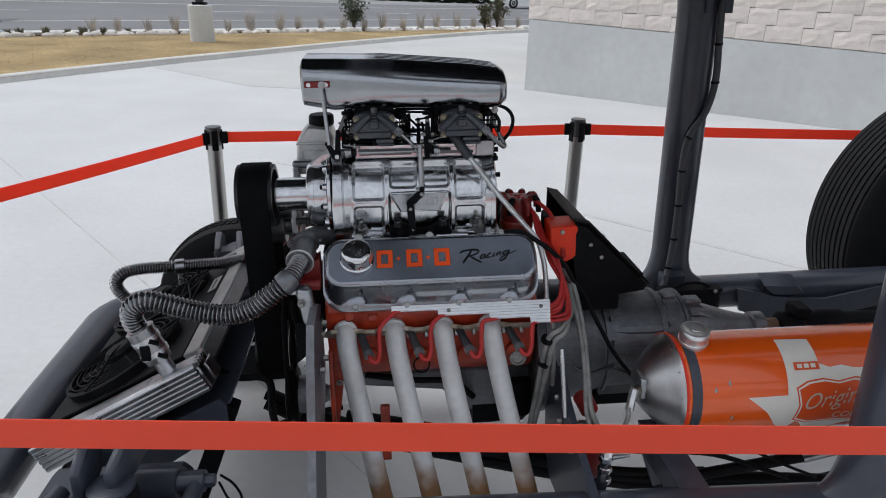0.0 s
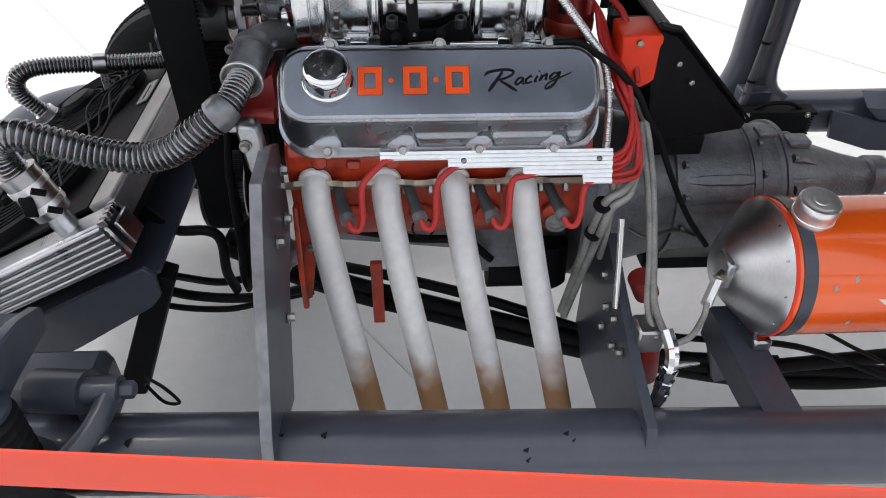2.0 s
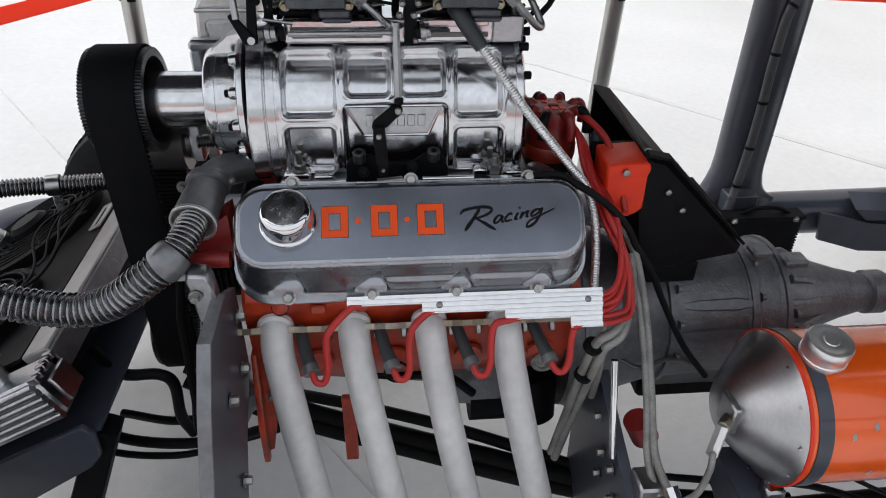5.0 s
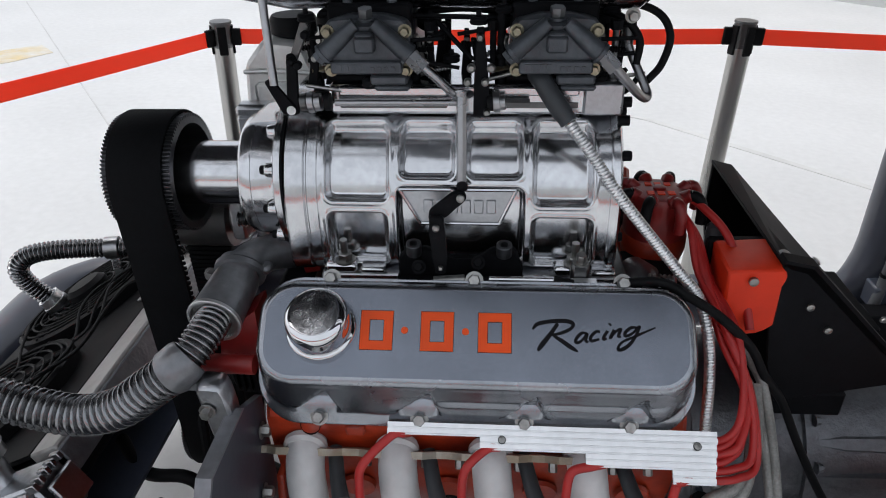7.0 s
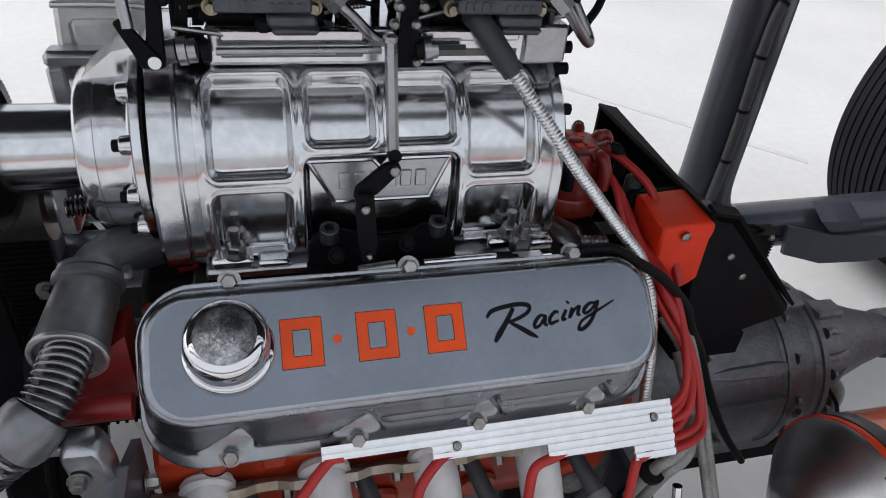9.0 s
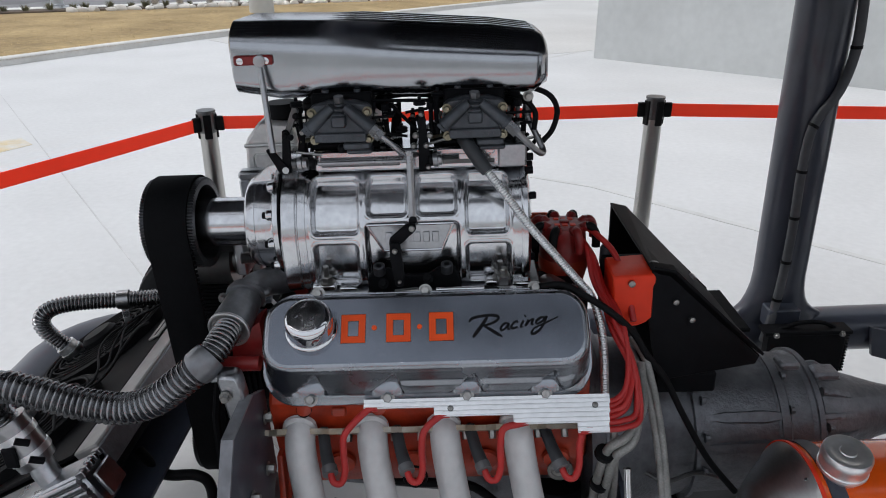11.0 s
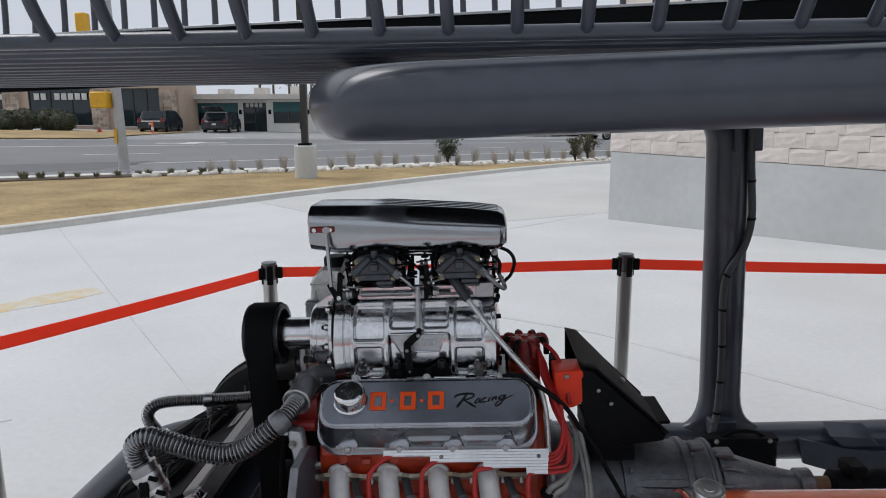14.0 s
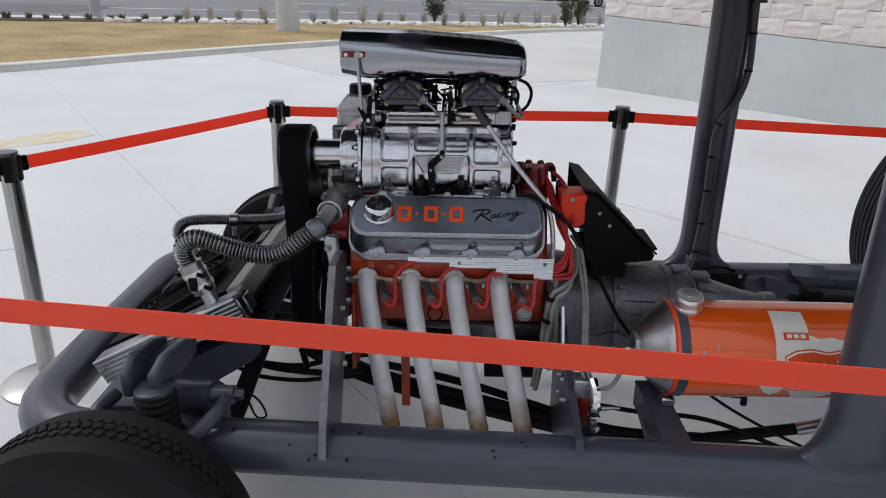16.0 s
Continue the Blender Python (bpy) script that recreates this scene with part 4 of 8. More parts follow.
brush([(0.1555, 0.0105, 0.0016), (0.1570, 0.0120, 0.0016)])
brush([(0.1605, 0.0060, 0.0013), (0.1560, -0.0030, 0.0014), (0.1620, 0.0035, 0.0011), (0.1680, 0.0065, 0.0014), (0.1650, -0.0005, 0.0014), (0.1680, -0.0015, 0.0009)])
brush([(0.1870, 0.0080, 0.0010), (0.1800, 0.0085, 0.0014), (0.1730, 0.0035, 0.0016), (0.1730, -0.0005, 0.0014), (0.1800, 0.0020, 0.0012), (0.1890, 0.0100, 0.0013), (0.1800, -0.0060, 0.0016), (0.1700, -0.0140, 0.0017), (0.1640, -0.0145, 0.0014), (0.1690, -0.0070, 0.0011), (0.1850, 0.0000, 0.0012), (0.2060, 0.0090, 0.0007)])

# plug wire cover: four stepped rows of ribbed extrusion, lying nearly flat
LD, LN = Vector((0, -0.788, -0.616)), Vector((0, -0.616, 0.788))
LOOM = Vector((0, -0.329, 0.876))


def on_loom(x, s, h=0.0):
    return LOOM + LD * s * 0.95 + LN * h + Vector((x, 0, 0))


loom = None
for k, (x0, s0, s1) in enumerate(((-0.101, -0.005, 0.0105), (0.010, 0.0105, 0.0262), (0.1335, 0.0262, 0.0420), (0.2315, 0.0420, 0.0585))):
    bm = bmesh.new()
    profile = [(s0, 0.0), (s0, 0.0030)]
    for a, b in ((s0, s0 + (s1 - s0) * 0.52), (s0 + (s1 - s0) * 0.52, s1)):
        profile += [(a + 0.0004, 0.0046), (b - 0.0024, 0.0040), (b - 0.0021, 0.0020), (b, 0.0020)]
    profile += [(s1, 0.0030), (s1, 0.0)]
    ends = [(x0, 1.0), (x0 + 0.002, 1.0), (0.2845 - 0.002 * k, 1.0), (0.2860 - 0.002 * k, 0.96)]
    loft([[on_loom(x, s, h) for s, h in profile] for x, g in ends], bm)
    if loom is None:
        loom = part("wire_loom_cover", bm, M_BRIGHT, engine, "ribbed bright aluminium plug wire cover", smooth=20)
    else:
        part("cover_strip", bm, M_BRIGHT, loom, smooth=20)
for x, s in ((0.036, 0.0135), (0.262, 0.0135)):
    part("screw", lathe([(0, 0.0040), (0.0012, 0.0040), (0.0016, 0.0018), (0.0008, 0.0016), (0.0008, 0)], on_loom(x, s, 0.0044), LN, 16), M_ZINC, loom)
    part("screw_ring", lathe([(0, 0.0048), (0.0004, 0.0048), (0.0004, 0.0040)], on_loom(x, s, 0.0044), LN, 16), M_BLACK, loom)


def header(k):
    x = -0.216 + 0.1195 * k
    pts = smooth_path([(x, -0.285, 0.812), (x + 0.001, -0.305, 0.808), (x + 0.003, -0.327, 0.788), (x + 0.010, -0.346, 0.74), (x + 0.029, -0.385, 0.64), (x + 0.058, -0.435, 0.51), (x + 0.082, -0.475, 0.40), (x + 0.092, -0.49, 0.355)], 7)
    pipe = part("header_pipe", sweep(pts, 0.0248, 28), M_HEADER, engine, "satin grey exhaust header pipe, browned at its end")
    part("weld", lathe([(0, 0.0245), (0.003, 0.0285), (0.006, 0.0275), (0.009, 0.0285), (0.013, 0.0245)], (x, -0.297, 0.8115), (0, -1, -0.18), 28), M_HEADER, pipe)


for k in range(4):
    header(k)
gasket = []
for k in range(97):
    x = -0.278 + 0.530 * k / 96
    near_port = min(abs(x - (-0.216 + 0.1195 * i)) for i in range(4))
    t = min(1.0, max(0.0, (0.052 - near_port) / 0.020))
    gasket.append((x, 0.012 + 0.016 * t * t * (3 - 2 * t)))
FLANGE_UP, FLANGE_OUT = Vector((0, -0.75, 0.66)), Vector((0, -0.66, -0.75))
port_line = lambda x, g: Vector((x, -0.296, 0.802)) + FLANGE_UP * g
part("header_flange", prism([port_line(x, g) for x, g in gasket] + [port_line(x, -g) for x, g in gasket[::-1]], FLANGE_OUT * 0.009), M_GASKET, engine, "thick aged header flange", smooth=25)
for k in range(4):
    x = -0.158 + 0.1195 * k
    for dx in (-0.022, 0.022):
        part("bolt", bolt_bm((x + dx, -0.300, 0.795), (0, -0.66, -0.75), 0.006, 0.014), M_ZINC, engine)

# plug boots and red leads
def lead(k):
    x = -0.164 + 0.1225 * k
    part("plug_boot", sweep([(x - 0.016, -0.295, 0.800), (x - 0.006, -0.335, 0.786), (x + 0.003, -0.362, 0.776)], [0.0095, 0.0100, 0.0110], 18), M_BOOT, engine)
    part("boot_collar", sweep([(x + 0.002, -0.360, 0.777), (x + 0.006, -0.371, 0.772)], 0.0126, 18), M_BOOT_END, engine, "translucent grey boot collar")
    lx, ls = ((-0.098, 0.008), (0.016, 0.021), (0.138, 0.037), (0.236, 0.052))[k]
    end = on_loom(lx + 0.018, ls, -0.003)
    part("plug_lead", sweep(smooth_path([(x + 0.005, -0.368, 0.773), (x + 0.012, -0.381, 0.764), (x + 0.024, -0.382, 0.764), (x + 0.031, -0.378, 0.785), (x + 0.031, -0.373, 0.82), (x + 0.036, -0.366, min(0.848, end.z - 0.004)), (lx + 0.002, end.y - 0.004, end.z - 0.001), end], 6), 0.0055, 12), M_RED_WIRE, engine, "red plug lead")


for k in range(4):
    lead(k)
stray = random.Random(17)
for k in range(6):
    o = k * 0.0095 + stray.uniform(-0.002, 0.002)
    s, j, q = on_loom(0.272, 0.006 + o * 0.95, -0.004), stray.uniform(-0.010, 0.010), stray.uniform(-0.008, 0.008)
    part("plug_lead", sweep(smooth_path([s, s + Vector((0.022 + o * 0.15 + q * 0.6, 0.006, -0.001)), (0.312 + o * 0.36 + q * 0.7, -0.316 - o * 0.4 + j, 0.884 - o * 0.8), (0.326 + o * 0.16, -0.278 + j, 0.912 - o * 0.3 + q), (0.316 - o * 0.1 + j, -0.225, 0.952 + q), (0.306 - 0.35 * o, -0.165 + q, 0.985 + 0.2 * o), (0.296 - 0.25 * o, -0.11, 1.02 + 0.3 * o), (0.276, -0.082 + 0.5 * o, 1.045)], 7), 0.0048, 10), M_RED_WIRE, engine, "red plug lead")


# ---- supercharger ----
blower = thing("supercharger", (0, -0.04, 0.98), "polished finned roots supercharger with black drive belt", "supercharger")
BY, BZ, BA, BB = -0.040, 1.080, 0.142, 0.128


def section(offset=0.0, n=96):
    """The case's rounded outline, its points evenly spaced along it."""
    fine = []
    for k in range(1601):
        a = 2 * math.pi * k / 1600
        c, s = math.cos(a), math.sin(a)
        power, tall = (2.2, BB) if s > 0 else (6.5, 0.082)
        fine.append(Vector((BY + (BA + offset) * math.copysign(abs(c) ** (2 / power), c), BZ + (tall + offset) * math.copysign(abs(s) ** (2 / power), s), 0)))
    length = sum((q - p).length for p, q in zip(fine, fine[1:]))
    return [(p.x, p.y) for p in even(fine, length / n * 0.99999)[:n]]


def sdf_panel(x, z, x0, x1, z0, z1, r=0.011):
    dx, dz = abs(x - (x0 + x1) / 2) - (x1 - x0) / 2 + r, abs(z - (z0 + z1) / 2) - (z1 - z0) / 2 + r
    return math.hypot(max(dx, 0), max(dz, 0)) + min(max(dx, dz), 0) - r


PANELS = [(-0.1860, -0.1060, 1.103, 1.188), (-0.0940, -0.0250, 1.131, 1.188), (-0.0120, 0.0570, 1.131, 1.188), (0.0690, 0.1415, 1.099, 1.188),
          (-0.1850, -0.1100, 1.008, 1.089), (-0.0975, 0.0600, 1.008, 1.1225), (0.0685, 0.1440, 1.008, 1.084)]


def blower_case():
    base = section(0.0, 400)
    rings = []
    for i in range(220):
        x = -0.197 + 0.359 * i / 219
        ring = []
        for y, z in base:
            d = min(sdf_panel(x, z, *p) for p in PANELS)
            t = min(1.0, max(0.0, -d / 0.0056))
            t = t * t * (3 - 2 * t)
            k = 1 - 0.0125 * t / 0.12
            rim = 0.0012 * math.exp(-((d - 0.0022) / 0.0022) ** 2) / 0.12
            k += rim if z > 1.0 else 0.0
            ring.append((x, BY + (y - BY) * k, BZ + (z - BZ) * (k if z > BZ else 1)))
        rings.append(ring)
    return loft(rings)


case = part("case", blower_case(), M_POLISH, blower, "polished ribbed alloy case", smooth=70)
# raised badge of plain bars on the case
yb = BY - BA + 0.008
badge_side = [(-0.0935, 1.1195), (-0.030, 1.1195), (-0.022, 1.110), (-0.014, 1.1195), (0.0490, 1.1195), (0.0295, 1.0735), (-0.0680, 1.0735)]
part("badge", prism([(x, yb, z) for x, z in badge_side], (0, -0.004, 0), bevel=0.0012), M_CAST, case, "trapezium badge with raised bars")
for k in range(6):
    part("badge_bar", box((-0.064 + 0.0155 * k, yb - 0.0062, 1.088), (-0.0525 + 0.0155 * k, yb - 0.0035, 1.106), 0.0010), M_CAST, case)
for a, c in zip(badge_side, badge_side[1:] + badge_side[:1]):
    part("badge_rim", rod((a[0], yb - 0.004, a[1]), (c[0], yb - 0.004, c[1]), 0.0026, 8), M_POLISH, case)
front = part("front_plate", loft([[(x, y, z) for y, z in section(o)] for x, o in ((-0.196, 0.003), (-0.2075, 0.004), (-0.2095, 0.0015), (-0.2105, 0.0015), (-0.2125, 0.005), (-0.234, 0.006), (-0.2375, 0.003))]), M_POLISH, blower, smooth=35)
for y0 in (-0.09, 0.02):
    part("plate_ear", lathe([(0, 0.011), (0.028, 0.011), (0.031, 0.008), (0.031, 0)], (-0.236, y0, BZ + 0.116), (1, 0, 0), 20), M_POLISH, front)
GY, GZ = -0.088, 1.100
part("gear_flange", lathe([(0, 0.103), (0.003, 0.1035), (0.0075, 0.1035), (0.0095, 0.101)], (-0.2400, GY + 0.006, GZ), (-1, 0, 0), 96), M_POLISH, blower, smooth=35)
part("plate_gasket", lathe([(0, 0.102), (0.0025, 0.102)], (-0.2375, GY + 0.006, GZ), (-1, 0, 0), 64), M_BLACK, blower)
part("gear_cover", lathe([(0, 0.091), (0.004, 0.0855), (0.009, 0.0830), (0.034, 0.0812), (0.0345, 0.0800), (0.0355, 0.0800), (0.036, 0.0812), (0.049, 0.0800), (0.0535, 0.0765), (0.0545, 0.070), (0.0545, 0.045)], (-0.2470, GY, GZ), (-1, 0, 0), 96), M_POLISH, blower, smooth=35)
part("snout", lathe([(0, 0.0445), (0.006, 0.0435), (0.11, 0.0435), (0.11, 0)], (-0.299, GY, GZ), (-1, 0, 0), 64), M_POLISH, blower)
part("cover_rib", loft([[(x, GY - 0.02, GZ + 0.075), (x, GY + 0.03, GZ + 0.075), (x, GY + 0.03, h), (x, GY - 0.02, h)] for x, h in ((-0.242, GZ + 0.108), (-0.262, GZ + 0.104), (-0.292, GZ + 0.080))]), M_POLISH, blower)
for k in range(12):
    a = 2 * math.pi * k / 12 + 0.10
    cy, cz = GY + 0.006 + 0.0955 * math.cos(a), GZ + 0.0955 * math.sin(a)
    boss = part("bolt_boss", lathe([(0, 0.0095), (0.009, 0.0088), (0.0105, 0.0075), (0.0105, 0)], (-0.2485, cy, cz), (-1, 0, 0), 18), M_POLISH, blower)
    part("socket_bolt", lathe([(0, 0.0058), (0.0055, 0.0058), (0.0065, 0.0050), (0.0065, 0.003), (0.003, 0.003), (0.003, 0)], (-0.2590, cy, cz), (-1, 0, 0), 14), M_BLACK, boss)
part("rear_cover", loft([[(x, y, z) for y, z in section(o)] for x, o in ((0.162, 0.003), (0.166, 0.0045), (0.172, 0.004), (0.176, -0.002), (0.181, -0.03), (0.184, -0.06))]), M_POLISH, blower)
for k in range(10):
    a = 2 * math.pi * k / 10
    part("bolt", bolt_bm((0.174, BY + 0.128 * math.cos(a), BZ + 0.015 + 0.095 * math.sin(a)), (1, 0, 0), 0.007, 0.014), M_BLACK, blower)
part("base_flange", box((-0.20, -0.188, 0.991), (0.178, 0.105, 1.004), 0.0035), M_CAST, blower)
part("flange_gasket", box((-0.198, -0.186, 0.9875), (0.176, 0.105, 0.991), 0.0), M_BLACK, blower)
part("manifold_rail", box((-0.215, -0.198, 0.976), (0.20, 0.10, 0.9875), 0.003), M_STEEL_DARK, blower)
part("intake_manifold", box((-0.225, -0.17, 0.93), (0.20, 0.10, 0.976), 0.012), M_CAST, blower)
for x in (-0.168, 0.125):
    seat = part("stud_seat", box((x - 0.026, -0.190, 1.004), (x + 0.016, -0.168, 1.0185), 0.004), M_POLISH, blower)
    part("washer", lathe([(0, 0.0135), (0.002, 0.0135), (0.002, 0)], (x, -0.180, 1.0185), (0, -0.05, 1), 20), M_ZINC, seat)
    part("nut", lathe([(0, 0.0098), (0.009, 0.0098), (0.0105, 0.0085), (0.0105, 0)], (x, -0.180, 1.0205), (0, -0.05, 1), 6), M_ZINC, seat, smooth=20)
    part("stud_end", rod((x, -0.1805, 1.030), (x, -0.182, 1.050), 0.0048, 12), M_ZINC, seat)
    part("pocket_step", box((x + 0.020, -0.190, 1.004), (x + 0.052, -0.168, 1.013), 0.003), M_POLISH, blower)
# black linkage bracket, bell cranks and rods on the near side
link = part("linkage_bracket", prism([(-0.097, -0.184, 1.003), (0.060, -0.184, 1.003), (0.060, -0.184, 1.020), (0.050, -0.184, 1.046), (0.022, -0.184, 1.046), (0.0, -0.184, 1.030), (-0.03, -0.184, 1.030), (-0.06, -0.184, 1.046), (-0.085, -0.184, 1.046), (-0.097, -0.184, 1.03)], (0, -0.010, 0), bevel=0.002), M_BLACK, blower, "black throttle linkage bracket")
part("bracket_shelf", box((-0.099, -0.214, 1.000), (0.062, -0.184, 1.006), 0.002), M_BLACK, link)
part("bracket_shelf", box((0.055, -0.222, 0.994), (0.165, -0.184, 1.0), 0.002), M_BLACK, link)
for x, y in ((-0.076, -0.196), (0.036, -0.196)):
    part("cap_screw", lathe([(0, 0.0098), (0.016, 0.0098), (0.017, 0.0088), (0.017, 0.0052), (0.009, 0.0050), (0.009, 0)], (x, y, 1.040), (0, -0.25, 1), 18), M_COG, link)
part("bracket_bolt", bolt_bm((-0.070, -0.206, 1.026), (0, -0.8, 0.5), 0.0062, 0.007), M_BLACK, link)
part("bracket_bolt", bolt_bm((0.004, -0.200, 1.030), (0, -0.8, 0.5), 0.0062, 0.007), M_BLACK, link)
part("bell_crank", prism([(-0.0475, -0.222, 1.030), (-0.0345, -0.222, 1.030), (-0.0325, -0.222, 1.052), (-0.0350, -0.222, 1.090), (-0.0365, -0.222, 1.108), (-0.0530, -0.222, 1.108), (-0.0535, -0.222, 1.088), (-0.0500, -0.222, 1.050)], (0, -0.007, 0), bevel=0.0020), M_BLACK, link)
part("bell_crank", prism([(-0.0550, -0.214, 1.100), (-0.0530, -0.214, 1.112), (-0.0260, -0.212, 1.1345), (-0.0130, -0.212, 1.1360), (-0.0090, -0.212, 1.1275), (-0.0150, -0.212, 1.1190), (-0.0330, -0.214, 1.106), (-0.0400, -0.214, 1.098)], (0, -0.007, 0), bevel=0.0020), M_BLACK, link)
for x, y, z, r in ((-0.045, -0.229, 1.094, 0.0042), (-0.0165, -0.219, 1.128, 0.0048), (-0.0405, -0.229, 1.040, 0.0030)):
    part("pivot", lathe([(0, r), (0.005, r), (0.0065, r * 0.6), (0.0065, 0)], (x, y, z), (0, -1, 0.2), 14), M_ZINC, link)
part("rod_end", lathe([(-0.004, 0.003), (-0.004, 0.0066), (0.004, 0.0066), (0.004, 0.003)], (-0.0150, -0.208, 1.138), (0, -1, 0.2), 20), M_BLACK, link)
part("throttle_rod", rod((-0.0160, -0.205, 1.142), (-0.0165, -0.178, 1.238), 0.0058, 6), M_STEEL, link, smooth=20)
part("rod_tip", rod((-0.0165, -0.178, 1.236), (-0.0165, -0.1775, 1.241), 0.0072, 10), M_STEEL, link)
part("pull_rod", rod((-0.050, -0.224, 1.017), (-0.012, -0.222, 1.019), 0.0062, 12), M_ZINC, link)
part("pull_rod", rod((-0.014, -0.222, 1.019), (0.022, -0.222, 1.020), 0.0030, 10), M_BLACK, link)
part("pull_rod", rod((0.018, -0.222, 1.020), (0.102, -0.222, 1.020), 0.0042, 12), M_CHROME, link)
part("cable_clamp", box((0.116, -0.238, 1.002), (0.150, -0.214, 1.020), 0.002), M_BRIGHT, link)
part("cable_clamp", box((0.118, -0.214, 1.010), (0.140, -0.196, 1.038), 0.004), M_STEEL_DARK, link)
part("clamp_bolt", bolt_bm((0.129, -0.208, 1.038), (0, -0.3, 1), 0.0065, 0.014), M_ZINC, link)
part("cable_nut", rod((0.148, -0.224, 1.014), (0.158, -0.224, 1.014), 0.0078, 6), M_CHROME, link, smooth=20)
part("boot", rod((0.096, -0.222, 1.020), (0.120, -0.224, 1.016), 0.0058, 12), M_PLASTIC, link)
part("throttle_cable", sweep(smooth_path([(0.155, -0.224, 1.014), (0.19, -0.230, 1.024), (0.224, -0.235, 1.0275), (0.256, -0.238, 1.010), (0.298, -0.238, 0.981), (0.343, -0.235, 0.935), (0.372, -0.228, 0.885), (0.41, -0.215, 0.83), (0.45, -0.215, 0.75), (0.50, -0.225, 0.66), (0.56, -0.225, 0.58)], 8), 0.0060, 12), M_PLASTIC, blower, "black throttle cable")
# cog pulleys and belt
PX0, PX1 = -0.467, -0.396


def cog(y, z, r, n=92):
    """A toothed drum with an open hub, turned as one piece."""
    def ring(x, q, tooth=0.0):
        out = []
        for k in range(n * 4):
            a = 2 * math.pi * k / (n * 4)
            s = q + (tooth if k % 4 in (1, 2) else 0.0)
            out.append((x, y + s * math.cos(a), z + s * math.sin(a)))
        return out
    return loft([ring(PX0 + 0.03, 0.02), ring(PX0 + 0.03, r - 0.014), ring(PX0 - 0.010, r - 0.010), ring(PX0 - 0.010, r - 0.001, 0.0042), ring(PX1 + 0.009, r - 0.001, 0.0042),
                 ring(PX1 + 0.009, r - 0.010), ring(PX1 - 0.035, r - 0.014), ring(PX1 - 0.035, 0.02)])


part("top_pulley", cog(GY, GZ, 0.077), M_COG, blower, "black toothed pulley", smooth=30)
part("crank_pulley", cog(-0.07, 0.64, 0.077), M_COG, blower, "black toothed pulley", smooth=30)
part("idler_pulley", lathe([(0, 0.05), (0.085, 0.05), (0.085, 0.03), (0.11, 0.025), (0.12, 0.0)], (PX0, 0.01, 0.985), (1, 0, 0), 40), M_STEEL_DARK, blower)
part("idler_shaft", rod((-0.40, -0.02, 1.040), (-0.345, -0.02, 1.040), 0.026, 24), M_STEEL_DARK, blower)
part("idler_arm", prism([(-0.357, -0.075, 1.055), (-0.340, -0.075, 1.055), (-0.336, -0.075, 1.045), (-0.336, -0.075, 0.985), (-0.357, -0.075, 0.985)], (0, 0.14, 0), bevel=0.004), M_CAST, blower)


def belt_bm():
    """The toothed belt: a flat back outside, fine teeth inside."""
    r, top, low = 0.0790, Vector((GY, GZ)), Vector((-0.07, 0.64))

    def outline(grow):
        out = []
        for k in range(29):
            a = math.pi * k / 28
            out.append((top.x - (r + grow) * math.cos(a), top.y + (r + grow) * math.sin(a)))
        for k in range(29):
            a = math.pi * k / 28
            out.append((low.x + (r + grow) * math.cos(a), low.y - (r + grow) * math.sin(a)))
        return out
    bm = bmesh.new()
    rings = [[bm.verts.new((x, y, z)) for y, z in outline(g)] for x, g in ((PX0, 0), (PX0, 0.0055), (PX0 + 0.001, 0.006), (PX1 - 0.001, 0.006), (PX1, 0.0055), (PX1, 0))]
    rings.append(rings[0])
    for a, b in zip(rings, rings[1:]):
        for k in range(len(a)):
            n = (k + 1) % len(a)
            bm.faces.new((a[k], a[n], b[n], b[k]))
    return bm


drive = part("drive_belt", belt_bm(), M_BELT, blower, "wide black toothed drive belt")
for side in (1, -1):
    teeth = bmesh.new()
    for k in range(56):
        t = (k + 0.5) / 56
        y, z = (GY + (-0.07 - GY) * t) + side * 0.0790, 1.10 - 0.46 * t
        box((PX0 + 0.001, min(y, y - side * 0.004), z - 0.0021), (PX1 + 0.0018, max(y, y - side * 0.004), z + 0.0021), 0, teeth)
    tagged(part("belt_teeth", teeth, M_BELT, drive, smooth=0), kind="stuff")
# adapter plate under the carburettors with linkage shaft
part("carburettor_adapter", box((-0.178, -0.138, 1.200), (0.168, 0.06, 1.236), 0.004), M_POLISH, blower)
part("adapter_step", box((0.125, -0.142, 1.200), (0.172, 0.06, 1.240), 0.003), M_CAST, blower)
for x0, x1 in ((-0.165, -0.035), (0.02, 0.12)):
    part("adapter_slot", box((x0, -0.1388, 1.208), (x1, -0.134, 1.216), 0.001), M_STEEL_DARK, blower)
    part("adapter_pad", box((x0, -0.142, 1.224), (x1, -0.134, 1.235), 0.002), M_POLISH, blower)
for z in (1.212, 1.189):
    part("side_bolt", rod((0.170, -0.125, z), (0.184, -0.125, z), 0.0065, 10), M_BLACK, blower)

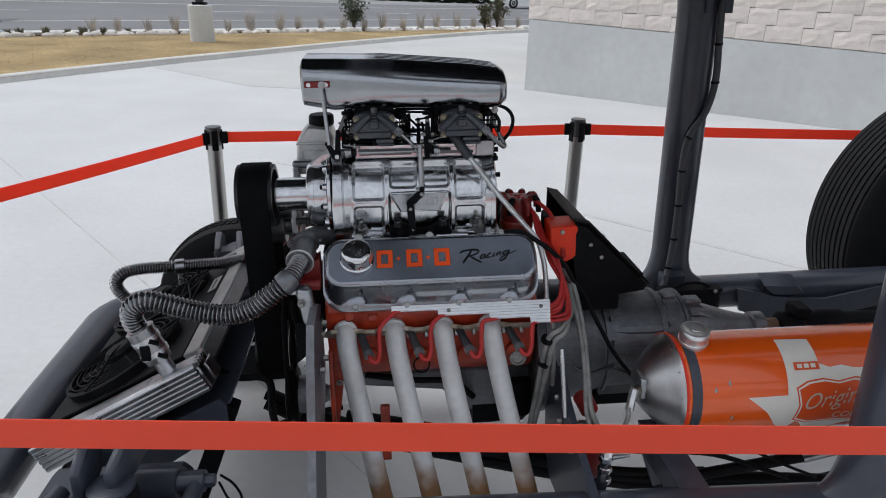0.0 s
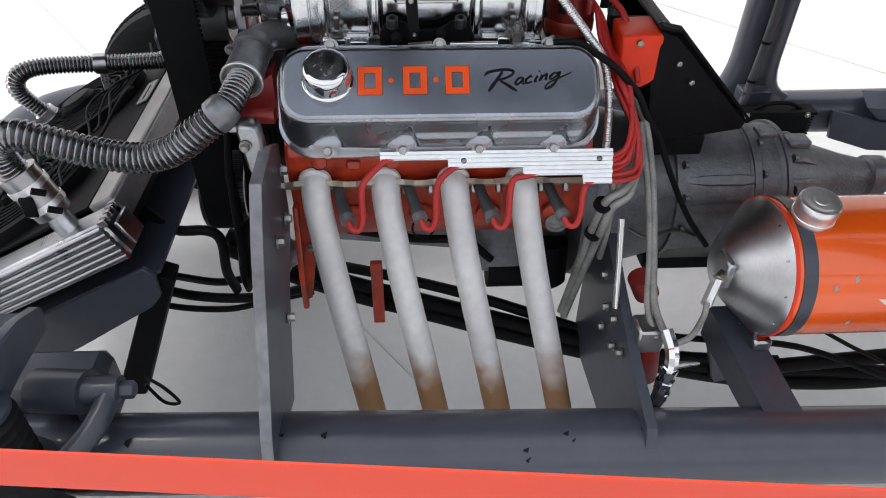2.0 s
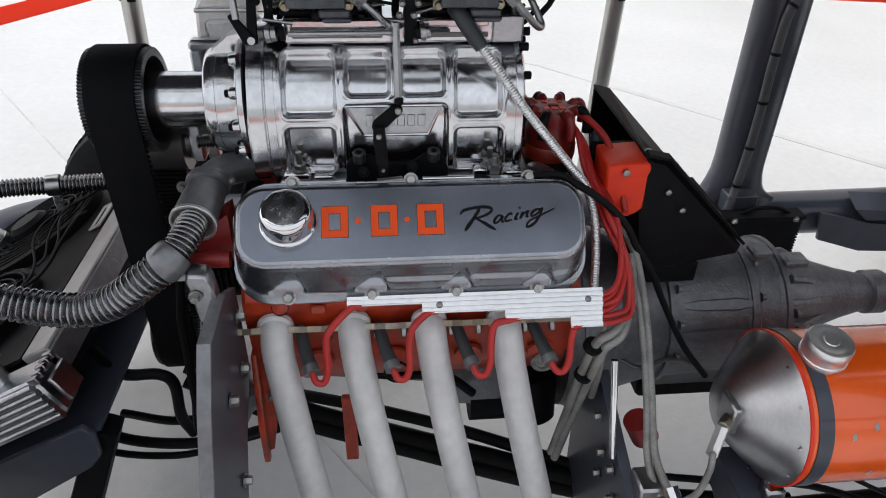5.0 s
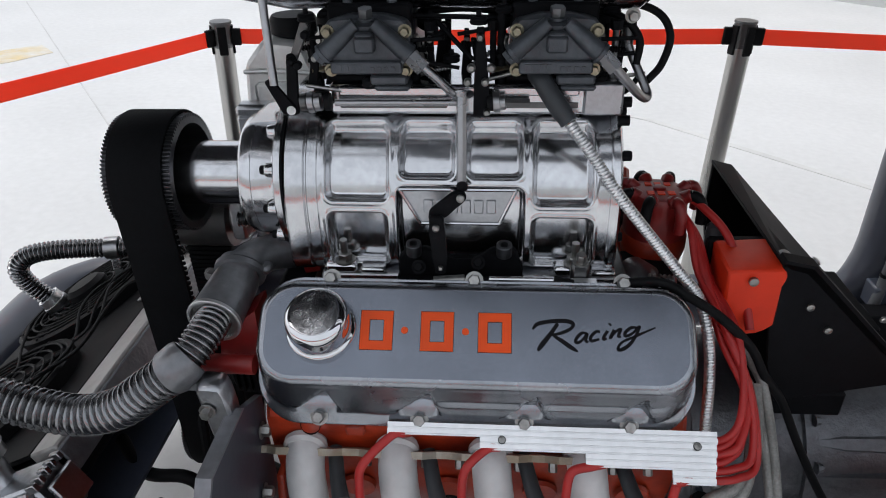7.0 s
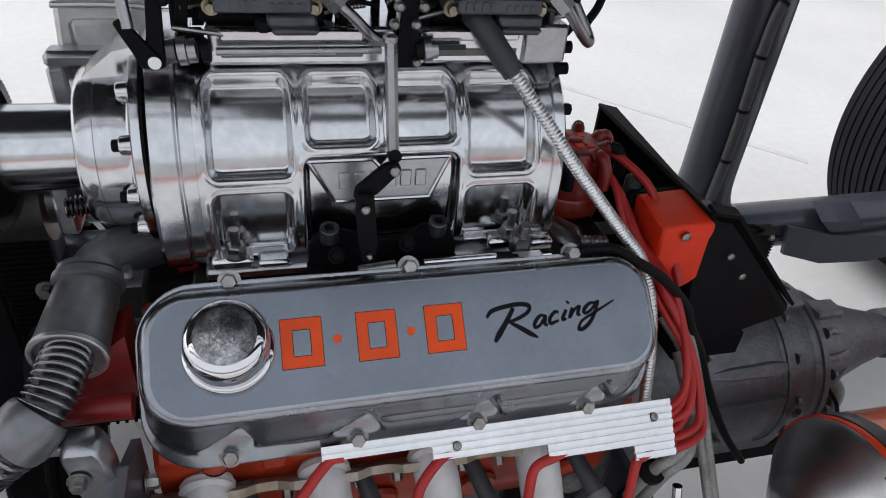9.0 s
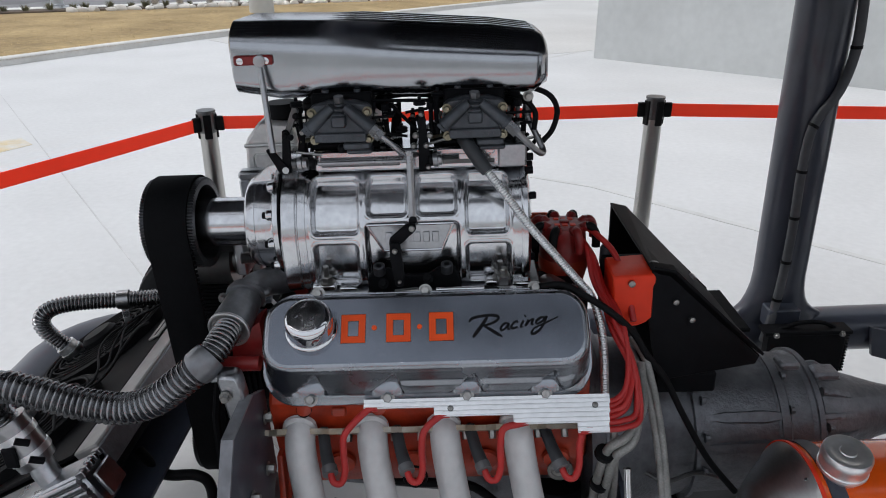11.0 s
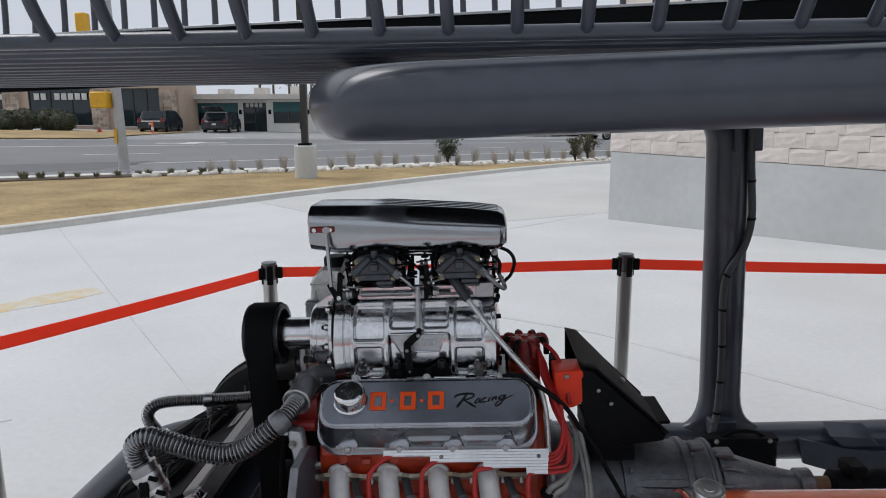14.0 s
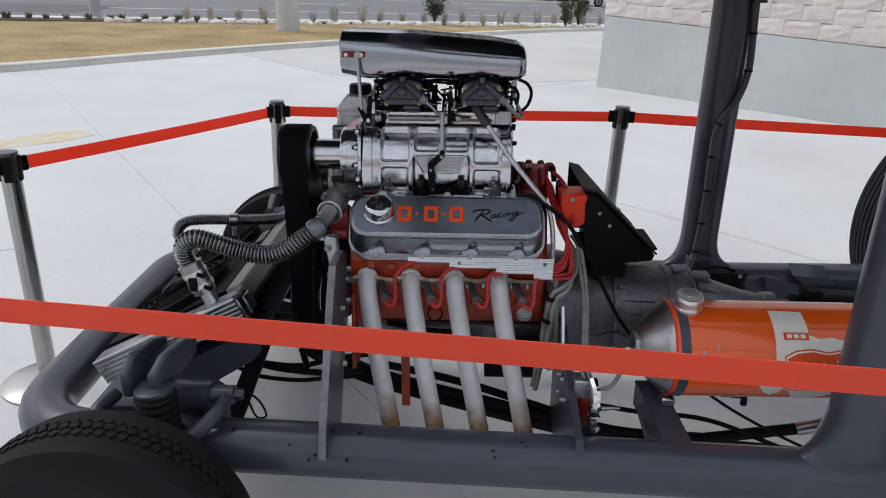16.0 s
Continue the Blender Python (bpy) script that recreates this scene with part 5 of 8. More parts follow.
# ---- carburettors, scoop ----
def carb(x):
    c = thing("carburettor", (x, -0.04, 1.236), "dark grey four-barrel carburettor with float bowl", "carburettor", "pair of carburettors")
    part("main_body", box((x - 0.050, -0.100, 1.244), (x + 0.050, 0.08, 1.318), 0.007), M_CARB, c)
    part("air_horn", lathe([(0, 0.062), (0.02, 0.06), (0.02, 0.05)], (x, -0.015, 1.316), (0, 0, 1), 32), M_BLACK, c)
    part("base_plate", box((x - 0.056, -0.125, 1.236), (x + 0.056, 0.09, 1.246), 0.003), M_BLACK, c)
    part("metering_block", box((x - 0.049, -0.124, 1.246), (x + 0.049, -0.100, 1.326), 0.003), M_BLACK, c)
    body = [(x - 0.049, 1.252), (x + 0.049, 1.252), (x + 0.050, 1.270), (x + 0.049, 1.298), (x + 0.049, 1.309), (x + 0.040, 1.312), (x + 0.020, 1.318), (x - 0.020, 1.318), (x - 0.040, 1.312), (x - 0.049, 1.309), (x - 0.049, 1.298), (x - 0.050, 1.270)]
    bowl = part("float_bowl", prism([(px, -0.124, pz) for px, pz in body], (0, -0.026, 0), bevel=0.004), M_CARB, c, "dark zinc float bowl")
    part("bowl_face", prism([(x - 0.042, -0.150, 1.262), (x + 0.042, -0.150, 1.262), (x + 0.044, -0.150, 1.276), (x + 0.014, -0.150, 1.312), (x - 0.014, -0.150, 1.312), (x - 0.044, -0.150, 1.276)], (0, -0.010, 0), bevel=0.004), M_CARB, bowl)
    for s in (-1, 1):
        part("fuel_inlet", sweep([(x + s * 0.010, -0.158, 1.311), (x + s * 0.030, -0.160, 1.294), (x + s * 0.0505, -0.162, 1.277)], [0.0080, 0.0098, 0.0110], 18), M_CARB, bowl)
        part("inlet_ring", rod((x + s * 0.047, -0.1617, 1.280), (x + s * 0.0495, -0.162, 1.278), 0.0128, 18), M_CARB, bowl)
    part("inlet_plug", rod((x - 0.051, -0.162, 1.2766), (x - 0.055, -0.1622, 1.273), 0.0085, 6), M_CARB, bowl, smooth=20)
    part("nose_block", box((x - 0.0115, -0.172, 1.281), (x + 0.0115, -0.156, 1.299), 0.0025), M_CARB, bowl)
    part("nose_cap", box((x - 0.0105, -0.170, 1.297), (x + 0.0105, -0.158, 1.304), 0.003), M_CARB, bowl)
    part("name_plate", box((x - 0.041, -0.166, 1.2565), (x + 0.041, -0.148, 1.2715), 0.002), M_CARB, bowl)
    for k in range(9):
        if k != 4:
            w = 0.0058 if k < 4 else 0.0045
            part("name_bar", box((x - 0.034 + 0.0078 * k, -0.1672, 1.2605), (x - 0.034 + 0.0078 * k + w, -0.1660, 1.2605 + (0.0075 if k < 4 else 0.005)), 0.0), M_CARB, bowl, smooth=0)
    part("accelerator_pump", box((x + 0.002, -0.160, 1.242), (x + 0.046, -0.124, 1.254), 0.003), M_CARB, bowl)
    part("pump_cover", box((x + 0.006, -0.157, 1.234), (x + 0.048, -0.124, 1.242), 0.003), M_CARB, bowl)
    part("pump_arm", box((x - 0.008, -0.158, 1.236), (x + 0.006, -0.140, 1.250), 0.004), M_BLACK, bowl)
    part("sight_plug", rod((x, -0.145, 1.314), (x, -0.147, 1.326), 0.0085, 6), M_CARB_EDGE, bowl, smooth=20)
    part("plug_collar", rod((x, -0.145, 1.312), (x, -0.1455, 1.316), 0.0115, 16), M_CARB, bowl)
    for dx, z in ((-0.0435, 1.2580), (0.0435, 1.2580), (-0.0440, 1.3015), (0.0440, 1.3015)):
        part("bowl_screw", bolt_bm((x + dx, -0.1500, z), (0, -1, 0), 0.0054, 0.009), M_BRASS, bowl)
    part("fuel_fitting", rod((x + 0.051, -0.1625, 1.277), (x + 0.0655, -0.165, 1.263), 0.0100, 6), M_STEEL, c, smooth=20)
    # linkage clutter on both sides
    for s in (-1, 1):
        part("lever", prism([(x + s * 0.062, -0.10, 1.236), (x + s * 0.062, -0.08, 1.236), (x + s * 0.062, -0.075, 1.29), (x + s * 0.062, -0.105, 1.30)], (s * 0.003, 0, 0)), M_BLACK, c)
        part("spring_post", rod((x + s * 0.070, -0.12, 1.24), (x + s * 0.070, -0.12, 1.300), 0.0040, 10), M_CARB_EDGE if s > 0 else M_BLACK, c)
        part("post_nut", rod((x + s * 0.070, -0.12, 1.296), (x + s * 0.070, -0.12, 1.306), 0.0072, 6), M_BLACK, c, smooth=20)
        part("diaphragm", lathe([(0, 0.015), (0.010, 0.017), (0.018, 0.011), (0.020, 0)], (x + s * 0.060, -0.055, 1.290), (s * 0.3, -0.4, 0.8), 18), M_BLACK, c)
        part("idle_screw", rod((x + s * 0.052, -0.118, 1.252), (x + s * 0.072, -0.132, 1.252), 0.0032, 8), M_BRASS, c)
        part("small_linkage", rod((x + s * 0.064, -0.11, 1.245), (x + s * 0.054, -0.126, 1.292), 0.0026, 8), M_ZINC, c)
        part("vent_tube", rod((x + s * 0.026, -0.112, 1.318), (x + s * 0.026, -0.112, 1.330), 0.0060, 12), M_CARB, c)
    return c


for x in (-0.125, 0.0885):
    carb(x)
fuel = thing("carburettor_fuel_pipes", (0.0, -0.16, 1.24), "bent bare steel fuel pipes feeding both carburettors", "fuel pipe")
part("pipe", sweep(smooth_path([(-0.0615, -0.1645, 1.266), (-0.046, -0.160, 1.251), (-0.030, -0.154, 1.234), (-0.016, -0.146, 1.226), (-0.004, -0.130, 1.226)], 6), 0.0052, 14), M_STEEL, fuel)
part("pipe", sweep(smooth_path([(0.152, -0.165, 1.266), (0.168, -0.158, 1.248), (0.185, -0.148, 1.230), (0.1955, -0.140, 1.2215), (0.200, -0.132, 1.2235), (0.194, -0.122, 1.238), (0.182, -0.108, 1.262), (0.176, -0.10, 1.276)], 7), 0.0052, 14), M_STEEL, fuel)
part("banjo", rod((0.176, -0.10, 1.262), (0.176, -0.098, 1.296), 0.0072, 12), M_CARB_EDGE, fuel)
part("banjo_nut", rod((0.176, -0.098, 1.294), (0.176, -0.0975, 1.304), 0.0090, 6), M_BLACK, fuel, smooth=20)
linkage = thing("throttle_shaft", (0, -0.15, 1.22), "steel cross shaft linking both carburettors", "linkage")
part("shaft", rod((-0.168, -0.150, 1.2185), (-0.020, -0.150, 1.2190), 0.0038, 12), M_STEEL, linkage)
part("shaft", rod((0.026, -0.150, 1.2190), (0.062, -0.150, 1.2190), 0.0055, 6), M_STEEL_DARK, linkage)
for x, r, mat in ((-0.205, 0.0105, "d"), (-0.196, 0.0125, "s"), (-0.188, 0.0105, "s"), (-0.1765, 0.0100, "k"), (0.016, 0.0100, "k"), (0.0235, 0.0125, "s"), (0.030, 0.009, "s")):
    part("rod_end", lathe([(-0.0045, r * 0.6), (-0.0035, r), (0.0035, r), (0.0045, r * 0.6)], (x, -0.151, 1.2195), (1, 0, 0.1), 20), {"d": M_STEEL_DARK, "s": M_STEEL, "k": M_PLASTIC}[mat], linkage)
part("lever", prism([(-0.2265, -0.157, 1.206), (-0.2110, -0.157, 1.206), (-0.2070, -0.157, 1.272), (-0.2110, -0.157, 1.278), (-0.2185, -0.157, 1.277)], (0, 0.006, 0), bevel=0.0015), M_BLACK, linkage)
part("lever", prism([(-0.2480, -0.160, 1.246), (-0.2400, -0.160, 1.250), (-0.2330, -0.160, 1.238), (-0.2130, -0.160, 1.216), (-0.2130, -0.160, 1.206), (-0.2300, -0.160, 1.206), (-0.2400, -0.160, 1.230)], (0, 0.006, 0), bevel=0.0015), M_BLACK, linkage)
part("lever", prism([(-0.2160, -0.153, 1.272), (-0.2080, -0.153, 1.268), (-0.1890, -0.153, 1.306), (-0.1930, -0.153, 1.314), (-0.1990, -0.153, 1.312)], (0, 0.005, 0), bevel=0.001), M_STEEL_DARK, linkage)
part("pivot", lathe([(0, 0.0055), (0.002, 0.0055), (0.002, 0.0034)], (-0.2190, -0.160, 1.2125), (0, -1, 0.1), 18), M_CHROME, linkage)
part("pivot_hole", lathe([(0, 0.0034), (0.0012, 0.0034), (0.0012, 0)], (-0.2190, -0.160, 1.2125), (0, -1, 0.1), 14), M_BLACK, linkage)
for x, z in ((-0.2130, 1.270), (-0.2050, 1.266), (-0.193, 1.300)):
    part("pivot", lathe([(0, 0.0048), (0.006, 0.0048), (0.008, 0.003), (0.008, 0)], (x, -0.157, z), (0, -1, 0), 12), M_BLACK, linkage)
part("centre_bracket", prism([(-0.004, -0.155, 1.203), (0.016, -0.155, 1.203), (0.014, -0.155, 1.245), (0.008, -0.155, 1.306), (0.000, -0.155, 1.306), (-0.003, -0.155, 1.245)], (0, 0.006, 0), bevel=0.001), M_BLACK, linkage)
part("centre_post", rod((0.028, -0.12, 1.205), (0.028, -0.12, 1.325), 0.0052, 12), M_BLACK, linkage)
for x, z, r in ((0.012, 1.2105, 0.004), (-0.006, 1.262, 0.0050), (0.0165, 1.262, 0.0050), (-0.010, 1.246, 0.0046), (0.010, 1.246, 0.0046), (0.004, 1.296, 0.0044)):
    part("pivot", lathe([(0, r), (0.007, r), (0.009, r * 0.6), (0.009, 0)], (x, -0.157, z), (0, -1, 0.1), 12), M_ZINC, linkage)
part("tie_rod", rod((-0.185, -0.105, 1.312), (0.04, -0.105, 1.306), 0.0030, 8), M_BLACK, linkage)
part("tie_rod", rod((-0.058, -0.10, 1.312), (-0.006, -0.12, 1.262), 0.0030, 8), M_BLACK, linkage)
for x, y, z in ((-0.193, -0.145, 1.312), (0.002, -0.15, 1.309), (0.030, -0.12, 1.315), (-0.048, -0.12, 1.285), (-0.030, -0.13, 1.262), (0.155, -0.10, 1.310)):
    part("knurled_nut", lathe([(0, 0.0092), (0.0022, 0.0105), (0.0040, 0.0092), (0.0062, 0.0105), (0.0085, 0.0085), (0.0085, 0.003), (0.014, 0.003), (0.014, 0)], (x, y, z), (0, 0, 1), 14), M_BLACK, linkage)


def cluster(x0, x1, seed):
    """Levers, springs, posts and pivots of the throttle linkage crowded between two places."""
    r = random.Random(seed)
    for k in range(6):
        x, y = r.uniform(x0, x1), r.uniform(-0.136, -0.06)
        z0, z1 = 1.206 + r.uniform(0, 0.03), 1.25 + r.uniform(0, 0.05)
        w, lean = r.uniform(0.004, 0.007), r.uniform(-0.010, 0.010)
        part("lever", prism([(x - w, y, z0), (x + w, y, z0), (x + w * 0.7 + lean, y, z1), (x - w * 0.7 + lean, y, z1)], (0, 0.004, 0), bevel=0.001), M_BLACK, linkage)
        part("pivot", lathe([(0, 0.0040), (0.006, 0.0040), (0.007, 0.003), (0.007, 0)], (x + lean * 0.9, y, z1 - 0.006), (0, -1, 0), 10), M_ZINC if k % 2 == 0 else M_BLACK, linkage)
    for k in range(3):
        x, y = r.uniform(x0, x1), r.uniform(-0.140, -0.10)
        z = 1.225 + 0.026 * k
        part("return_spring", hose_bm([(x - 0.016, y, z), (x + 0.012, y + 0.01, z + r.uniform(-0.01, 0.02))], 0.0038, 0.0034, 0.0016, 8), M_STEEL if k == 1 else M_BLACK, linkage)
        part("linkage_rod", rod((x - 0.02, y - 0.006, z + 0.012), (x + 0.022, y - 0.004, z + r.uniform(0.0, 0.024)), 0.0024, 8), M_ZINC if k == 0 else M_BLACK, linkage)
    part("bracket", box((x0, -0.122, 1.206), (x1, -0.09, 1.222), 0.003), M_BLACK, linkage)


for span in ((-0.205, -0.180, 3), (-0.066, -0.040, 5), (-0.020, 0.026, 8), (0.146, 0.172, 13)):
    cluster(*span)
hoses = thing("vacuum_hose", (0.17, -0.05, 1.25), "thin black vacuum hoses looping beside the carburettors", "hose")
part("hose", sweep(smooth_path([(0.135, -0.06, 1.318), (0.175, -0.075, 1.318), (0.212, -0.085, 1.306), (0.226, -0.095, 1.282), (0.218, -0.105, 1.252), (0.200, -0.120, 1.236)], 8), 0.0046, 12), M_PLASTIC, hoses)
part("hose", sweep(smooth_path([(0.138, -0.09, 1.312), (0.168, -0.10, 1.304), (0.188, -0.108, 1.282), (0.186, -0.115, 1.254)], 8), 0.0046, 12), M_PLASTIC, hoses)
part("hose", sweep(smooth_path([(-0.07, -0.06, 1.305), (-0.02, -0.06, 1.309), (0.03, -0.06, 1.305)], 7), 0.0045, 10), M_PLASTIC, hoses)
part("hose", sweep(smooth_path([(0.12, -0.115, 1.222), (0.15, -0.13, 1.220), (0.176, -0.125, 1.226), (0.196, -0.11, 1.244)], 7), 0.0036, 10), M_PLASTIC, hoses)

breather = thing("breather_hose", (0.18, -0.2, 0.95), "ribbed steel breather hose from the carburettor", "hose")
part("rubber_end", sweep(smooth_path([(0.070, -0.136, 1.250), (0.076, -0.150, 1.244), (0.086, -0.160, 1.230), (0.098, -0.167, 1.214), (0.107, -0.172, 1.203)], 5), [0.0125] * 4 + [0.0118] * 13 + [0.0108] * 4, 18), M_BOOT, breather)
part("hose", hose_bm([(0.102, -0.170, 1.209), (0.135, -0.190, 1.168), (0.17, -0.206, 1.122), (0.212, -0.214, 1.072), (0.246, -0.220, 1.032), (0.272, -0.226, 1.000), (0.285, -0.244, 0.958), (0.290, -0.262, 0.910), (0.291, -0.278, 0.855), (0.293, -0.29, 0.80)], 0.0072, 0.0042, 0.0014, 16, 6), M_BRIGHT, breather, smooth=75)

scoop = thing("air_scoop", (-0.045, 0, 1.33), "polished aluminium hood scoop over the carburettors", "air scoop")
scoop_rings = []
for x, y0, y1, z0, z1, r in ((-0.298, -0.106, 0.10, 1.336, 1.432, 0.020), (-0.294, -0.113, 0.107, 1.329, 1.4385, 0.020), (-0.22, -0.115, 0.11, 1.315, 1.4375, 0.022), (-0.12, -0.113, 0.11, 1.319, 1.434, 0.020), (0.0, -0.112, 0.108, 1.316, 1.425, 0.018), (0.12, -0.111, 0.106, 1.313, 1.415, 0.018),
                             (0.185, -0.110, 0.104, 1.312, 1.408, 0.018), (0.202, -0.105, 0.10, 1.324, 1.402, 0.018), (0.209, -0.095, 0.09, 1.326, 1.39, 0.016)):
    corners = rounded((y1 - y0) / 2, (z1 - z0) / 2, r, 6, (y0 + y1) / 2, (z0 + z1) / 2)
    ring, grow = [], max(0.0, min(1.0, (x + 0.21) / 0.13)) * (1 if x < 0.19 else 0.3)
    for (ya, za), (yb, zb) in zip(corners, corners[1:] + corners[:1]):
        cuts = 12 if abs(zb - za) > 0.02 else 1
        for k in range(cuts):
            yy, zz = ya + (yb - ya) * k / cuts, za + (zb - za) * k / cuts
            p = (zz - z0) / (z1 - z0)
            swell = 0.008 * grow * math.sin(math.pi * min(1.0, max(0.0, (p - 0.06) / 0.70))) ** 0.75
            roll = 0.025 * max(0.0, (p - 0.60) / 0.40) ** 2.2
            ring.append((x, yy + (roll - swell if yy < (y0 + y1) / 2 else swell - roll), zz))
    scoop_rings.append(ring)
shell = part("shell", loft(scoop_rings), M_POLISH_DARK, scoop, smooth=55)
for k in range(5):
    y = -0.065 + 0.032 * k
    part("top_rib", loft([[(x, y - w, z), (x, y + w, z), (x, y + w * 0.6, z + h), (x, y - w * 0.6, z + h)] for x, w, z, h in ((-0.16, 0.002, 1.434, 0.001), (-0.10, 0.006, 1.431, 0.004), (0.12, 0.007, 1.413, 0.005), (0.19, 0.006, 1.405, 0.003))]), M_POLISH_DARK, shell)
part("mouth", loft([[(-0.2985, yy, zz) for yy, zz in rounded(0.095, 0.036, 0.016, 6, -0.003, 1.389)], [(-0.3, yy, zz) for yy, zz in rounded(0.09, 0.033, 0.016, 6, -0.003, 1.389)]]), M_BLACK, scoop)
pl = part("lever_plate", box((-0.290, -0.1205, 1.374), (-0.228, -0.1145, 1.389), 0.002), M_RED_CAP, scoop, "small red anodised plate")
for x in (-0.279, -0.25, -0.238):
    part("screw", lathe([(0, 0.0055), (0.003, 0.0055), (0.004, 0.003), (0.004, 0)], (x, -0.1205, 1.381), (0, -1, 0), 12), M_CHROME, pl)
part("knuckle", lathe([(0, 0.009), (0.009, 0.009), (0.01, 0.006), (0.01, 0)], (-0.247, -0.1215, 1.381), (0, -1, 0), 16), M_STEEL, pl)
part("lever_rod", sweep([(-0.246, -0.127, 1.372), (-0.244, -0.135, 1.34), (-0.236, -0.16, 1.242)], [0.0035, 0.005, 0.005], 10), M_STEEL, scoop)
part("carburettor_seal", box((-0.19, -0.10, 1.316), (-0.06, 0.09, 1.334), 0.006), M_BLACK, scoop)
part("carburettor_seal", box((0.02, -0.10, 1.312), (0.15, 0.09, 1.328), 0.006), M_BLACK, scoop)
part("side_bolt", bolt_bm((0.176, -0.115, 1.31), (0, -1, 0), 0.006, 0.01), M_ZINC, scoop)

# ---- expansion tank behind the belt ----
exp = thing("expansion_tank", (-0.29, 0.09, 1.08), "welded bare aluminium coolant expansion tank with black cap", "expansion tank")
part("body", prism([(-0.345, 0.03, 1.12), (-0.245, 0.03, 1.12), (-0.238, 0.03, 1.210), (-0.250, 0.03, 1.245), (-0.305, 0.03, 1.252), (-0.337, 0.03, 1.215)], (0, 0.13, 0), bevel=0.006), M_WELDED, exp)
part("weld_bead", sweep(smooth_path([(-0.338, 0.028, 1.206), (-0.300, 0.026, 1.207), (-0.262, 0.027, 1.206), (-0.240, 0.028, 1.204)], 8), 0.0035, 8), M_WELDED, exp)
part("cap_neck", lathe([(0, 0.030), (0.018, 0.030)], (-0.272, 0.08, 1.236), (0, 0, 1), 28), M_WELDED, exp)
part("pressing", box((-0.325, 0.024, 1.155), (-0.268, 0.032, 1.192), 0.006), M_WELDED, exp)
part("cap", lathe([(0, 0.03), (0.004, 0.034), (0.024, 0.034), (0.03, 0.03), (0.03, 0)], (-0.272, 0.08, 1.246), (0, 0, 1), 32), M_PLASTIC, exp, "knurled black screw cap")
part("bracket", box((-0.352, 0.00, 1.145), (-0.228, 0.03, 1.165), 0.006), M_CAST, exp)
part("bracket_leg", box((-0.352, 0.002, 0.95), (-0.332, 0.028, 1.148), 0.004), M_CAST, exp)

# ---- coolant outlet, hoses ----
M_SLEEVE = material("dull_cast_outlet", (0.22, 0.225, 0.238), 0.34, 0.6, 0.2, 90, 9, 0.06, 260)
outlet = thing("thermostat_housing", (-0.27, -0.17, 0.96), "grey cast coolant outlet elbow with clamp", "coolant outlet")
SLA, SLB = Vector((-0.3165, -0.271, 0.984)), Vector((-0.309, -0.192, 0.998))
part("elbow", sweep(smooth_path([(-0.225, -0.085, 0.970), (-0.252, -0.105, 0.988), (-0.280, -0.130, 1.000), (-0.300, -0.158, 1.003), (-0.308, -0.186, 1.000)], 6), [0.0255] * 25, 24), M_SLEEVE, outlet)
part("sleeve", lathe([(0, 0.0275), (0.010, 0.0295), (0.077, 0.0326), (0.0800, 0.0324), (0.0800, 0.0300), (0.035, 0.0300), (0.035, 0)], SLB, SLA - SLB, 44), M_SLEEVE, outlet, smooth=35)
part("sleeve_lip", lathe([(-0.003, 0.0300), (-0.003, 0.0342), (0.0015, 0.0342), (0.0022, 0.0320), (0.0015, 0.0300), (-0.003, 0.0300)], SLA, SLA - SLB, 40), M_BRIGHT, outlet)
for y, r, h in ((-0.186, 0.0335, 0.0050), (-0.172, 0.0315, 0.0040)):
    part("flange", lathe([(-h, r - 0.004), (-h * 0.7, r), (h * 0.7, r), (h, r - 0.004)], (-0.3085, y, 1.0015), (0.05, 1, 0.45), 32), M_SLEEVE, outlet)
part("flange_ear", box((-0.352, -0.196, 0.990), (-0.336, -0.176, 1.002), 0.004), M_SLEEVE, outlet)
part("flange_bolt", bolt_bm((-0.346, -0.190, 1.000), (0, -1, 0.1), 0.0065, 0.010), M_STEEL_DARK, outlet)
part("flange_ear", box((-0.282, -0.190, 0.998), (-0.268, -0.168, 1.010), 0.004), M_SLEEVE, outlet)
part("outlet_ring", lathe([(-0.010, 0.029), (-0.008, 0.031), (0.008, 0.031), (0.010, 0.029)], (-0.246, -0.100, 0.984), (-1, -0.9, 0.55), 28), M_RED_CAP, outlet, "red anodised ring")
part("bypass_spring", hose_bm([(-0.345, -0.075, 1.022), (-0.300, -0.070, 1.020), (-0.262, -0.070, 1.010)], 0.0125, 0.0046, 0.0040, 14, 6), M_HOSE, outlet, "short corrugated bypass hose")
part("red_fitting", lathe([(0, 0.015), (0.02, 0.015), (0.022, 0.010), (0.03, 0.010)], (-0.232, -0.150, 0.995), (1, 0.2, 0.1), 12), M_RED_CAP, outlet)
big = thing("upper_radiator_hose", (-0.5, -0.33, 0.75), "corrugated silver-grey radiator hose with clamps", "hose", "radiator hoses")
path = [(-0.703, -0.303, 0.832), (-0.714, -0.310, 0.868), (-0.706, -0.318, 0.903), (-0.668, -0.327, 0.924), (-0.61, -0.331, 0.911), (-0.55, -0.332, 0.892), (-0.48, -0.337, 0.884), (-0.425, -0.339, 0.900), (-0.382, -0.337, 0.930), (-0.352, -0.332, 0.951)]
part("hose", hose_bm(path, 0.0262, 0.0102, 0.0078, 24, 8), M_HOSE, big, smooth=75)
part("neck", hose_bm([(-0.346, -0.329, 0.955), (-0.330, -0.312, 0.969), (-0.320, -0.284, 0.981), (-0.315, -0.240, 0.988)], 0.0228, 0.0066, 0.0052, 24, 8), M_HOSE, big, smooth=75)
